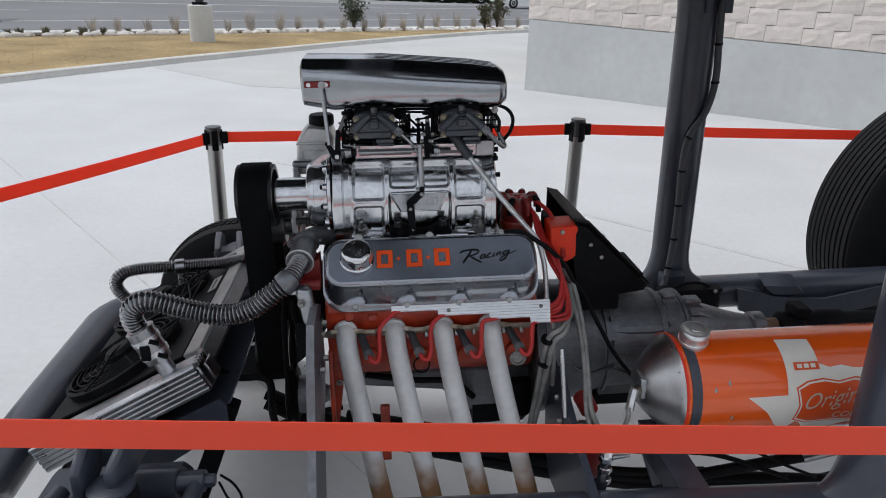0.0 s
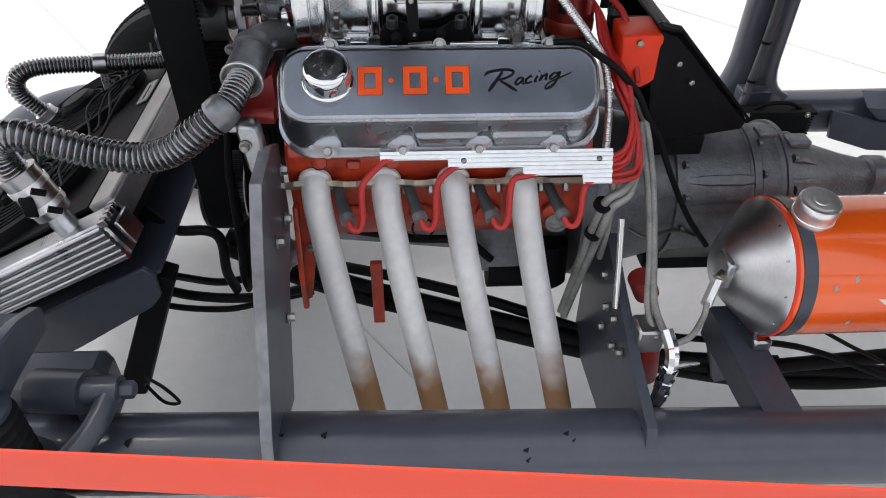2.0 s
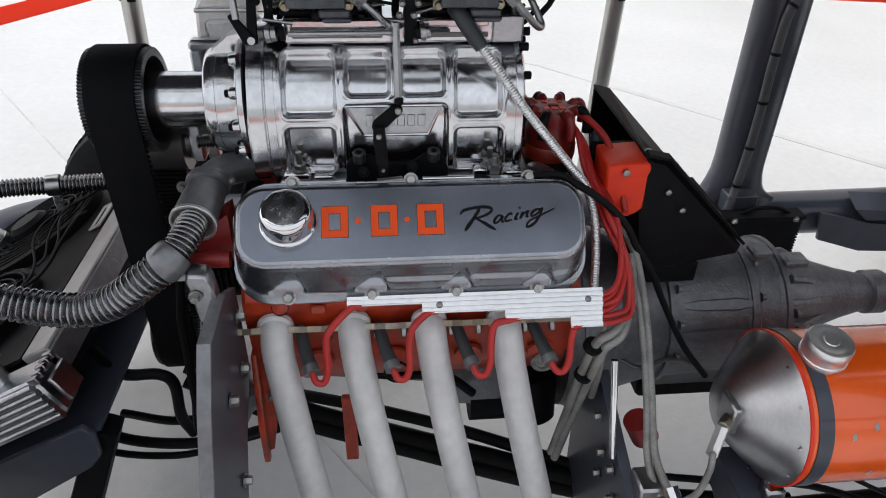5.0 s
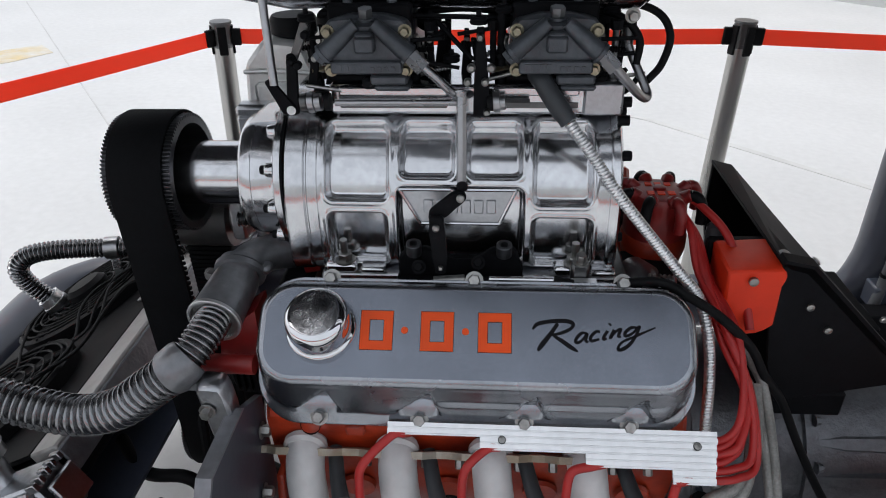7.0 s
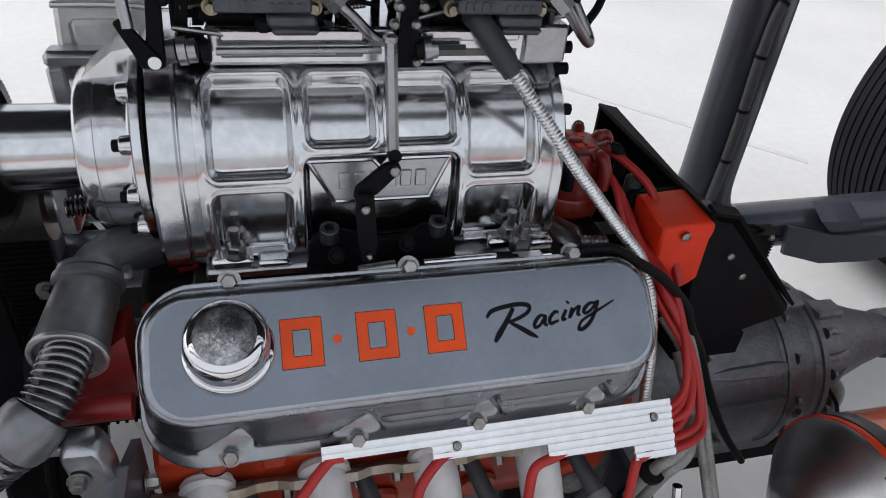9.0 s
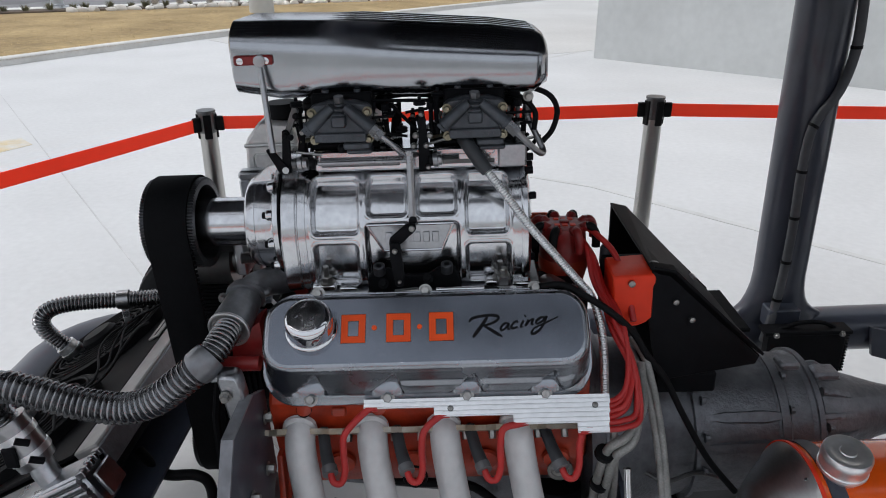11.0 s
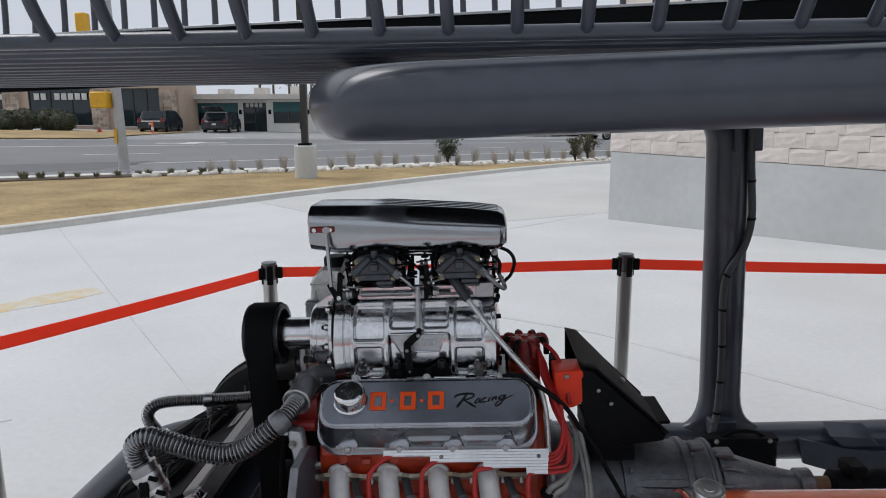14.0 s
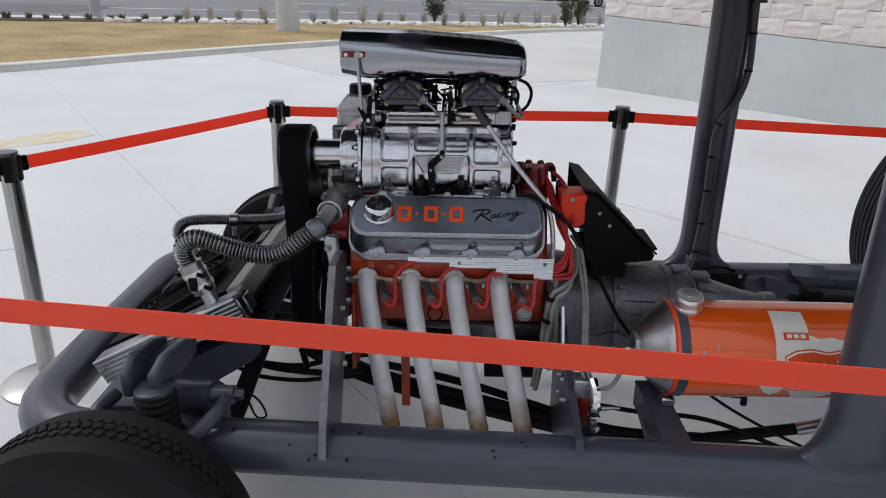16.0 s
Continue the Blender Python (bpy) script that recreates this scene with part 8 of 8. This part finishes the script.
def blades_bm(count, radius, height, spread, rnd, width=0.006):
    bm = bmesh.new()
    for k in range(count):
        a, q = rnd.uniform(0, 2 * math.pi), radius * math.sqrt(rnd.random())
        x, y, h = q * math.cos(a), q * math.sin(a), height * rnd.uniform(0.55, 1.1)
        lean = spread * rnd.uniform(0.3, 1.0)
        w = Vector((-math.sin(a), math.cos(a), 0)) * width
        p0, p1, p2 = Vector((x, y, 0)), Vector((x + lean * 0.35 * math.cos(a), y + lean * 0.35 * math.sin(a), h * 0.6)), Vector((x + lean * math.cos(a), y + lean * math.sin(a), h))
        v = [bm.verts.new(p) for p in (p0 - w, p0 + w, p1 + w * 0.8, p1 - w * 0.8, p2)]
        bm.faces.new(v[:4]), bm.faces.new((v[3], v[2], v[4]))
    return bm


clump_kinds = [mesh_of("grass_clump", blades_bm(90, 0.09, 0.50, 0.20, random.Random(k), 0.004), M_CLUMP, 0) for k in range(3)]
low_kinds = [mesh_of("low_plant", blades_bm(90, 0.07, 0.17, 0.10, random.Random(k + 9), 0.007), M_GREEN, 0) for k in range(3)]
for k in range(26):
    x = -7.5 + 0.62 * k + r5.uniform(-0.1, 0.1)
    ob = new("grass_clump", clump_kinds[k % 3])
    ob.matrix_world = Matrix.Translation(street_point(x, 0.62 + r5.uniform(-0.12, 0.12))) @ Matrix.Rotation(r5.uniform(0, 6), 4, "Z") @ Matrix.Scale(r5.uniform(0.85, 1.25), 4)
    tagged(ob, "dry tan ornamental grass clump in the street border", "grass clump", "grass clumps")
for k in range(24):
    x = -16.0 + 0.40 * k + r5.uniform(-0.1, 0.1)
    ob = new("low_plant", low_kinds[k % 3])
    ob.matrix_world = Matrix.Translation(street_point(x, 0.45 + r5.uniform(-0.1, 0.1))) @ Matrix.Rotation(r5.uniform(0, 6), 4, "Z") @ Matrix.Scale(r5.uniform(0.8, 1.3), 4)
    tagged(ob, "low dull green border plant at the kerb", "plant", "border plants")
single("mulch_bed", along([Vector((x, 22.1 + 0.56 * x - 0.75, 0)) for x in (-18, -12, -6, 0, 6, 12)], 0.75, 0.125), M_MULCH, (0, 21.7, 0), "dark mulch bed along the street kerb", "mulch bed", kind="structure", smooth=0)


def leaf_crown(points, per, size, rnd, spread):
    bm = bmesh.new()
    for c in points:
        for k in range(per):
            d = Vector((rnd.gauss(0, 1), rnd.gauss(0, 1), rnd.gauss(0, 1))) * spread
            p = Vector(c) + d
            n = Vector((rnd.gauss(0, 1), rnd.gauss(0, 1), rnd.gauss(0, 1) + 0.4)).normalized()
            u = n.orthogonal().normalized() * size * rnd.uniform(0.6, 1.2)
            w = n.cross(u) * 0.5
            v = [bm.verts.new(p + q) for q in (-u, w, u, -w)]
            bm.faces.new(v)
    return bm


def shrub(x, y, h, width, mat, label):
    rnd = random.Random(int(x * 10))
    sh = thing("shrub", (x, y, 0.1), label, "shrub")
    trunk = bmesh.new()
    tips = []
    for k in range(9):
        a = 2 * math.pi * k / 9
        q = width * rnd.uniform(0.2, 0.5)
        tip = (x + q * math.cos(a), y + q * math.sin(a), 0.1 + h * rnd.uniform(0.4, 0.92))
        mid = (x + q * 0.4 * math.cos(a + 0.3), y + q * 0.4 * math.sin(a + 0.3), 0.1 + h * 0.35)
        sweep(smooth_path([(x, y, 0.08), mid, tip], 4), [0.022 - 0.002 * i for i in range(9)], 6, trunk)
        tips += [tip, mid]
    tips.append((x, y, 0.1 + h * 0.8))
    part("stems", trunk, M_BARK, sh)
    part("leaves", leaf_crown(tips, 75, 0.045, rnd, width * 0.13), mat, sh, smooth=0)


shrub(-0.95, 21.1, 1.28, 0.75, M_LEAF, "young dark green shrub in the lawn border")
shrub(4.05, 24.0, 1.25, 0.55, M_LEAF_DRY, "small half-dry shrub in the lawn border")
shrub(3.55, 23.7, 0.8, 0.4, M_LEAF_DRY, "small half-dry shrub in the lawn border")

# straw on the lawn
straw = bmesh.new()
rs = random.Random(3)
path_k = KERB
for k in range(14000):
    i = rs.randrange(len(path_k) - 1)
    p = path_k[i].lerp(path_k[i + 1], rs.random())
    gap = 22.1 + 0.56 * p.x - p.y
    if p.x < -12 or p.x > 9 or gap < 0.6:
        continue
    t = rs.random()
    q = Vector((p.x - gap * 0.5 * t, p.y + (22.1 + 0.56 * (p.x - gap * 0.5) - p.y) * t, 0.080 + 0.03 * math.sin(math.pi * t)))
    a = rs.uniform(0, 6.28)
    d = Vector((math.cos(a), math.sin(a), 0)) * rs.uniform(0.03, 0.08)
    w = Vector((-d.y, d.x, 0)).normalized() * 0.006
    v = [straw.verts.new(r) for r in (q - w, q + w, q + d + Vector((0, 0, rs.uniform(0.008, 0.025))))]
    straw.faces.new(v)
single("straw_grass", straw, M_BLADE, (-6, 14, 0.11), "short dry grass blades on the dormant lawn", "grass", kind="stuff", smooth=0)
litter = thing("paper_litter", (-6.9, 17.6, 0.1), "crumpled white paper litter lying on the lawn edge", "litter")
part("sheet", prism([(-7.1, 17.5, 0.15), (-6.9, 17.45, 0.17), (-6.65, 17.62, 0.15), (-6.85, 17.75, 0.19)], (0.01, 0.01, 0.02)), M_LINE, litter, smooth=0)


# ---- far side of the street ----
def wall_with_openings(x0, x1, z0, z1, y, thick, openings, mat, parent, name="wall"):
    """A wall facing the street with openings (x0, x1, z0, z1) cut through it."""
    xs = sorted({x0, x1, *[v for o in openings for v in o[:2]]})
    zs = sorted({z0, z1, *[v for o in openings for v in o[2:]]})
    bm = bmesh.new()
    for a, b in zip(xs, xs[1:]):
        for c, d in zip(zs, zs[1:]):
            if not any(o[0] <= (a + b) / 2 <= o[1] and o[2] <= (c + d) / 2 <= o[3] for o in openings):
                box((a, y, c), (b, y + thick, d), 0, bm)
    bmesh.ops.remove_doubles(bm, verts=bm.verts, dist=0.001)
    return part(name, bm, mat, parent, smooth=0)


def window(x0, x1, z0, z1, y, parent, panes=2, mat=None):
    w = part("window", box((x0, y + 0.14, z0), (x1, y + 0.17, z1)), mat or M_GLASS, parent, smooth=0)
    part("sill", box((x0 - 0.05, y - 0.05, z0 - 0.08), (x1 + 0.05, y + 0.14, z0)), M_TRIM, w, smooth=0)
    for k in range(panes + 1):
        x = x0 + (x1 - x0) * k / panes
        part("mullion", box((x - 0.04, y + 0.08, z0), (x + 0.04, y + 0.16, z1)), M_LAMP, w, smooth=0)
    part("rail", box((x0, y + 0.08, z1 - 0.08), (x1, y + 0.16, z1)), M_LAMP, w, smooth=0)
    return w


AY = 50.0
shop = thing("furniture_store", (-31, AY, 0.8), "tan stucco furniture store with stone piers and display windows", "building")
ops = [(-41.0, -38.2, 1.2, 3.9), (-37.8, -35.9, 1.2, 3.9), (-34.0, -29.0, 1.1, 3.9), (-27.0, -23.8, 1.0, 3.8)]
wall_with_openings(-44, -22.4, 0.4, 6.6, AY, 0.3, ops, M_STUCCO, shop)
part("side_wall", box((-22.7, AY + 0.3, 0.4), (-22.4, AY + 3.5, 6.6)), M_STUCCO, shop, smooth=0)
part("roof", box((-44, AY + 0.3, 6.4), (-22.7, AY + 3.5, 6.55)), M_TRIM, shop, smooth=0)
part("back_room", box((-44, AY + 3.0, 0.4), (-22.7, AY + 3.2, 6.4)), M_LAMP, shop, smooth=0)
part("parapet_cap", box((-44.1, AY - 0.1, 6.6), (-22.3, AY + 0.4, 6.8)), M_TRIM, shop, smooth=0)
for o in ops:
    window(*o, AY, shop, 3)
rp = random.Random(8)
for x in (-35.2, -28.35, -23.1):
    pier = part("stone_pier", box((x - 0.62, AY - 0.25, 0.4), (x + 0.62, AY - 0.02, 3.75)), M_PIER, shop, "stacked brown stone pier", smooth=0)
    for r in range(13):
        xx = x - 0.64
        while xx < x + 0.6:
            w = min(rp.uniform(0.22, 0.5), x + 0.64 - xx)
            part("stone", box((xx, AY - 0.25 - rp.uniform(0.02, 0.07), 0.45 + r * 0.25), (xx + w - 0.02, AY - 0.24, 0.45 + r * 0.25 + 0.23)), M_PIER, pier, smooth=0)
            xx += w
for k in range(8):
    if k != 2:
        part("sign_bar", box((-33.55 + 0.53 * k, AY + 0.02, 2.98), (-33.15 + 0.53 * k, AY + 0.06, 3.45)), M_LINE, shop, smooth=0)
for k in range(7):
    part("sign_bar", box((-38.1 + 0.36 * k, AY + 0.02, 3.0), (-37.85 + 0.36 * k, AY + 0.06, 3.4)), M_LINE, shop, smooth=0)
for k in range(4):
    part("number_bar", box((-34.65, AY - 0.02, 4.6 + 0.32 * k), (-34.2, AY - 0.005, 4.8 + 0.32 * k)), M_BLACK, shop, smooth=0)

BY2 = 54.0
low = thing("flat_roof_shop", (-18, BY2, 0.4), "low white shop with teal window bands and flat roof", "building")
ops2 = [(-22.65, -19.3, 1.05, 2.78), (-18.9, -17.0, 0.45, 2.8), (-16.45, -14.0, 1.2, 2.85)]
wall_with_openings(-23.2, -12.0, 0.2, 3.05, BY2, 0.3, ops2, M_WHITEWALL, low)
part("roof", box((-24.6, BY2 - 1.3, 3.05), (-11.5, BY2 + 10, 3.45)), M_TRIM, low, "thin flat roof with pale fascia", smooth=0)
part("brown_wall", box((-24.7, BY2 + 0.1, 0.3), (-23.2, BY2 + 0.4, 3.05)), M_WOODWALL, low, smooth=0)
part("back_room", box((-24.6, BY2 + 3.5, 0.2), (-11.6, BY2 + 3.7, 3.05)), M_LAMP, low, smooth=0)
for o in ops2:
    w = window(*o, BY2, low, 2)
    if o[2] > 1:
        part("teal_band", box((o[0] + 0.05, BY2 + 0.05, o[3] - 0.75), (o[1] - 0.05, BY2 + 0.10, o[3] - 0.05)), M_TEAL, w, "teal window awning band", smooth=0)
for k in range(4):
    part("sign_bar", box((-18.65 + 0.36 * k, BY2 - 0.02, 2.45), (-18.4 + 0.36 * k, BY2 + 0.03, 2.75)), M_LINE, low, smooth=0)
for x in (-23.0, -19.1, -16.7, -13.6):
    part("wall_lamp", box((x - 0.1, BY2 - 0.15, 1.9), (x + 0.1, BY2, 2.25), 0.02), M_BLACK, low)
for k in range(3):
    part("roof_unit", box((-22 + k * 3.1, BY2 + 3, 3.45), (-20.9 + k * 3.1, BY2 + 4, 4.0 + 0.1 * k)), M_TRIM, low, smooth=0)

CY = 62.0
motel = thing("tan_office_row", (-3, CY, 0.1), "tan two-tone office row with dark windows", "building")
ops3 = [(-10.2 + 1.9 * k, -9.2 + 1.9 * k, 1.0, 2.05) for k in range(8)]
wall_with_openings(-14.0, 4.8, 0.0, 4.2, CY, 0.3, ops3, M_STUCCO, motel)
for o in ops3:
    window(*o, CY, motel, 2)
part("lower_band", box((-14.0, CY - 0.06, 0.0), (4.8, CY, 0.75)), M_PIER, motel, smooth=0)
part("roof", box((-14.4, CY - 0.5, 4.2), (5.2, CY + 10, 4.5)), M_TRIM, motel, smooth=0)
for x in (0.2, 2.6):
    part("orange_panel", box((x, CY - 0.05, 0.75), (x + 0.7, CY - 0.005, 3.6)), M_ORANGE_WALL, motel, smooth=0)
ware = thing("white_warehouse", (14, 75, 0.1), "distant white metal warehouse", "building")
wall_with_openings(5.5, 40, 0.0, 4.0, 74.0, 0.4, [(8 + 5 * k, 10.5 + 5 * k, 0.8, 2.4) for k in range(6)], M_WHITEWALL, ware)
part("roof", box((5.3, 73.8, 4.0), (40.2, 86, 4.3)), M_TRIM, ware, smooth=0)
for k in range(6):
    window(8 + 5 * k, 10.5 + 5 * k, 0.8, 2.4, 74.0, ware, 3)


# ---- small street things ----
def car(x, y, z, length, height, mat, label, heading=0.0, boxy=True, open_gate=False):
    """A parked car: lofted body, cabin glass, wheels with rims, lamps."""
    v = thing("parked_car", (x, y, z), label, "car")
    m = Matrix.Translation((x, y, z)) @ Matrix.Rotation(heading, 4, "Z")
    L, H, W = length / 2, height, 0.9
    side = [(-L, 0.42), (-L, 0.85), (-L + 0.15, 0.95), (-L + 0.5, 1.0), (-L + 0.75, H - 0.05), (-L + 1.05, H), (L * 0.35, H), (L * 0.62, H - 0.12), (L * 0.62 + 0.55, 1.02), (L - 0.15, 0.92), (L, 0.75), (L, 0.42), (L - 0.3, 0.3), (-L + 0.3, 0.3)] if boxy else \
        [(-L, 0.45), (-L + 0.02, 0.85), (-L + 0.3, 0.98), (-L + 0.7, 1.02), (-L + 1.5, H), (L * 0.2, H), (L * 0.58, 1.02), (L - 0.3, 0.85), (L, 0.65), (L, 0.42), (L - 0.3, 0.28), (-L + 0.3, 0.28)]
    rings = []
    for wy, k in ((-W, 0.94), (-W + 0.08, 0.99), (-W + 0.2, 1.0), (W - 0.2, 1.0), (W - 0.08, 0.99), (W, 0.94)):
        rings.append([m @ Vector((px * (1 if pz < 1.05 else k), wy * (1 if pz < 1.05 else 0.86), pz)) for px, pz in side])
    body = part("body", loft(rings), mat, v, smooth=30)
    for s in (-1, 1):
        yy = s * (W * 0.86 + 0.012)
        g = [(-L + 0.95, 1.08), (-L + 1.05, H - 0.12), (L * 0.34, H - 0.12), (L * 0.60, 1.08)]
        part("side_glass", prism([m @ Vector((px, yy, pz)) for px, pz in g], m.to_3x3() @ Vector((0, s * 0.012, 0))), M_GLASS, body, smooth=0)
        for wx in (-L + 0.82, L - 0.85):
            c = m @ Vector((wx, s * (W - 0.1), 0.33))
            ax = m.to_3x3() @ Vector((0, s, 0))
            wh = part("wheel", lathe([(0, 0.2), (0, 0.32), (0.04, 0.335), (0.12, 0.335), (0.14, 0.31), (0.14, 0.21), (0.12, 0.2)], c, ax, 28), M_RUBBER, v)
            part("rim", lathe([(0.115, 0.21), (0.125, 0.19), (0.105, 0.05), (0.13, 0.04), (0.13, 0)], c, ax, 20), M_BRIGHT, wh)
    for s in (-1, 1):
        part("tail_lamp", box((-0.05, -0.1, -0.14), (0.03, 0.1, 0.14), 0.01, None, m @ Matrix.Translation((-L + 0.02, s * 0.75, 0.95))), M_RED_CAP, body)
        part("headlight", box((-0.03, -0.16, -0.07), (0.05, 0.16, 0.07), 0.01, None, m @ Matrix.Translation((L - 0.04, s * 0.66, 0.72))), M_BRIGHT, body)
    part("rear_glass", prism([m @ Vector(p) for p in ((-L + 0.50, -0.66, 1.05), (-L + 0.50, 0.66, 1.05), (-L + 0.70, 0.6, H - 0.12), (-L + 0.70, -0.6, H - 0.12))], m.to_3x3() @ Vector((-0.03, 0, 0.01))), M_GLASS, body, smooth=0)
    part("plate_bar", box((-0.01, -0.15, -0.06), (0.01, 0.15, 0.06), 0, None, m @ Matrix.Translation((-L - 0.005, 0, 0.72))), M_LINE, body, smooth=0)
    if open_gate:
        part("open_tailgate", prism([m @ Vector(p) for p in ((-L + 0.7, -0.7, H), (-L + 0.7, 0.7, H), (-L - 0.45, 0.65, H + 0.35), (-L - 0.45, -0.65, H + 0.35))], (0, 0, 0.06)), mat, body)
    return v


car(-22.7, 47.5, 0.52, 4.6, 1.62, M_BLACK_CAR, "dark sport utility car parked by the store", radians(98))
car(-19.2, 50.0, 0.45, 4.5, 1.6, M_BLACK_CAR, "dark sport utility car parked with its tailgate open", radians(96), True, True)
car(9.7, 47.8, 0.10, 4.4, 1.42, M_WHITE_CAR, "white saloon car parked beyond the street", radians(200), False)
car(6.0, 55.5, 0.12, 4.8, 1.7, M_WHITE_CAR, "white van-like car parked beyond the street", radians(190))

hyd = thing("fire_hydrant", (-24.25, 42.0, 0.36), "red cast-iron fire hydrant on the verge", "hydrant")
part("barrel", lathe([(0, 0.16), (0.04, 0.16), (0.05, 0.10), (0.42, 0.10), (0.43, 0.13), (0.47, 0.13), (0.55, 0.10), (0.62, 0.04), (0.68, 0.03), (0.68, 0)], (-24.25, 42, 0.36), (0, 0, 1), 20), M_HYDRANT, hyd)
for ax in ((1, 0, 0), (-1, 0, 0), (0, -1, 0)):
    part("nozzle", lathe([(0.08, 0.06), (0.16, 0.06), (0.165, 0.075), (0.2, 0.075), (0.2, 0)], (-24.25, 42, 0.70), ax, 14), M_HYDRANT, hyd)
delin = thing("traffic_delineator", (-19.8, 40.0, 0.12), "orange and white upright traffic delineator", "traffic cone")
part("base", box((-20.1, 39.7, 0.10), (-19.5, 40.3, 0.18), 0.02), M_BLACK, delin)
part("tube", lathe([(0, 0.08), (1.25, 0.05), (1.3, 0.03), (1.3, 0)], (-19.8, 40, 0.17), (0, 0, 1), 18), M_ORANGE, delin)
for z in (0.5, 0.9):
    part("white_band", lathe([(0, 0.076), (0.18, 0.073)], (-19.8, 40, z), (0, 0, 1), 18), M_LINE, delin)
sgn = thing("menu_sign", (-9.45, 46, 0.15), "black upright sign board with pale illegible lines", "sign")
part("board", box((-9.95, 45.9, 0.25), (-8.95, 46.1, 1.95), 0.02), M_BLACK, sgn)
part("plinth", box((-10.0, 45.85, 0.12), (-8.9, 46.15, 0.3), 0.01), M_PANEL, sgn)
for k in range(5):
    part("text_bar", box((-9.8, 45.885, 0.65 + 0.24 * k), (-9.15, 45.9, 0.72 + 0.24 * k)), M_PANEL, sgn, smooth=0)
single("street_verge", grid([-60.5 + 2.0 * k for k in range(21)], [46.9 + 1.7 * k for k in range(9)], lambda x, y: rise(x, y) + 0.06, 0.56), M_GRASS, (-30, 42, 0.4), "dry grass verge across the street", "verge", kind="structure", smooth=0)


def hedge(x, y, z, r, h):
    b = thing("clipped_bush", (x, y, z), "rounded clipped dark green bush before the store", "bush", "clipped bushes")
    rnd = random.Random(int(x * 31 + y))
    bm = bmesh.new()
    for k in range(1500):
        d = Vector((rnd.gauss(0, 1), rnd.gauss(0, 1), rnd.gauss(0, 1))).normalized()
        rr = rnd.uniform(0.82, 1.0) * (1 + 0.10 * noise.noise(d * 2.5 + Vector((x, y, 0))))
        p = Vector((x + d.x * r * rr, y + d.y * r * rr, z + h * 0.5 + d.z * h * 0.5 * rr))
        n = (d + Vector((rnd.gauss(0, 0.5), rnd.gauss(0, 0.5), rnd.gauss(0, 0.5)))).normalized()
        u = n.orthogonal().normalized() * rnd.uniform(0.05, 0.1)
        w = n.cross(u) * 0.6
        bm.faces.new([bm.verts.new(p + q) for q in (-u, w, u, -w)])
    part("leaves", bm, M_LEAF, b, smooth=0)
    part("twig_mass", lathe([(0, 0.3 * r), (h * 0.3, 0.72 * r), (h * 0.6, 0.78 * r), (h * 0.85, 0.4 * r), (h * 0.9, 0)], (x, y, z), (0, 0, 1), 14), M_BARK, b)


for x, y, r, h in ((-35.6, 44.6, 0.8, 1.2), (-34.0, 44.2, 0.9, 1.25), (-32.2, 44.6, 1.0, 1.4), (-30.6, 44.2, 1.1, 1.55), (-29.2, 44.8, 1.1, 1.6), (-28.0, 44.3, 0.95, 1.45), (-31.3, 43.2, 0.75, 0.95), (-37.2, 44.8, 0.8, 1.2)):
    hedge(x, y, rise(x, y) - 0.05, r, h)
for k in range(9):
    hedge(-1.5 + 1.3 * k, 55.0 + 0.1 * k, 0.05, 0.85, 0.8)


def tree(x, y, z, h, bare, label):
    t = thing("tree", (x, y, z), label, "tree")
    rnd = random.Random(int(x * 7 + y * 3))
    bm = bmesh.new()
    tips = []

    def grow(p, d, length, r, level):
        q = p + d * length
        mid = p.lerp(q, 0.5) + Vector((rnd.gauss(0, 1), rnd.gauss(0, 1), 0)) * length * 0.06
        sweep([p, mid, q], [r, r * 0.82, r * 0.62], 6 if level else 9, bm)
        if level == 3:
            tips.append(q)
            return
        for k in range(4 if level else 5):
            a = 2 * math.pi * (k / 4 + rnd.random() * 0.2)
            lean = rnd.uniform(0.45, 0.85)
            e = (d + Vector((math.cos(a), math.sin(a), rnd.uniform(-0.1, 0.3))) * lean).normalized()
            grow(q if k % 2 else mid.lerp(q, 0.6), e, length * rnd.uniform(0.55, 0.75), r * 0.55, level + 1)

    grow(Vector((x, y, z)), Vector((rnd.gauss(0, 0.04), rnd.gauss(0, 0.04), 1)).normalized(), h * 0.38, h * 0.022, 0)
    part("trunk", bm, M_BARK, t)
    part("crown", leaf_crown(tips, 6 if bare else 26, 0.13, rnd, 0.3 if bare else 0.42), M_LEAF_DRY if bare else M_LEAF, t, smooth=0)


for x, y, h, bare in ((-12.5, 66, 7.5, True), (-10.0, 72, 8.5, False), (-14.5, 74, 8.0, True), (-7.8, 60, 5.2, True), (6.5, 66, 4.2, False), (-20, 78, 9, True), (20, 70, 8, False)):
    tree(x, y, 0.2, h, bare, "bare winter tree beyond the shops" if bare else "evergreen oak beyond the shops")
for x, y, h in ((-21.2, 66, 10), (-19.4, 70, 10.5), (-17.2, 68, 9.5), (-15.8, 75, 10), (-6.5, 70, 9), (5.2, 70, 8.5), (7.6, 72, 9), (-24.0, 80, 11)):
    pl = thing("utility_pole", (x, y, 0.2), "weathered wooden utility pole with crossarm", "utility pole", "utility poles")
    part("pole", lathe([(0, 0.16), (h, 0.10)], (x, y, 0.2), (0, 0, 1), 10), M_BARK, pl)
    part("crossarm", box((x - 0.9, y - 0.06, h - 0.7), (x + 0.9, y + 0.06, h - 0.55)), M_BARK, pl)
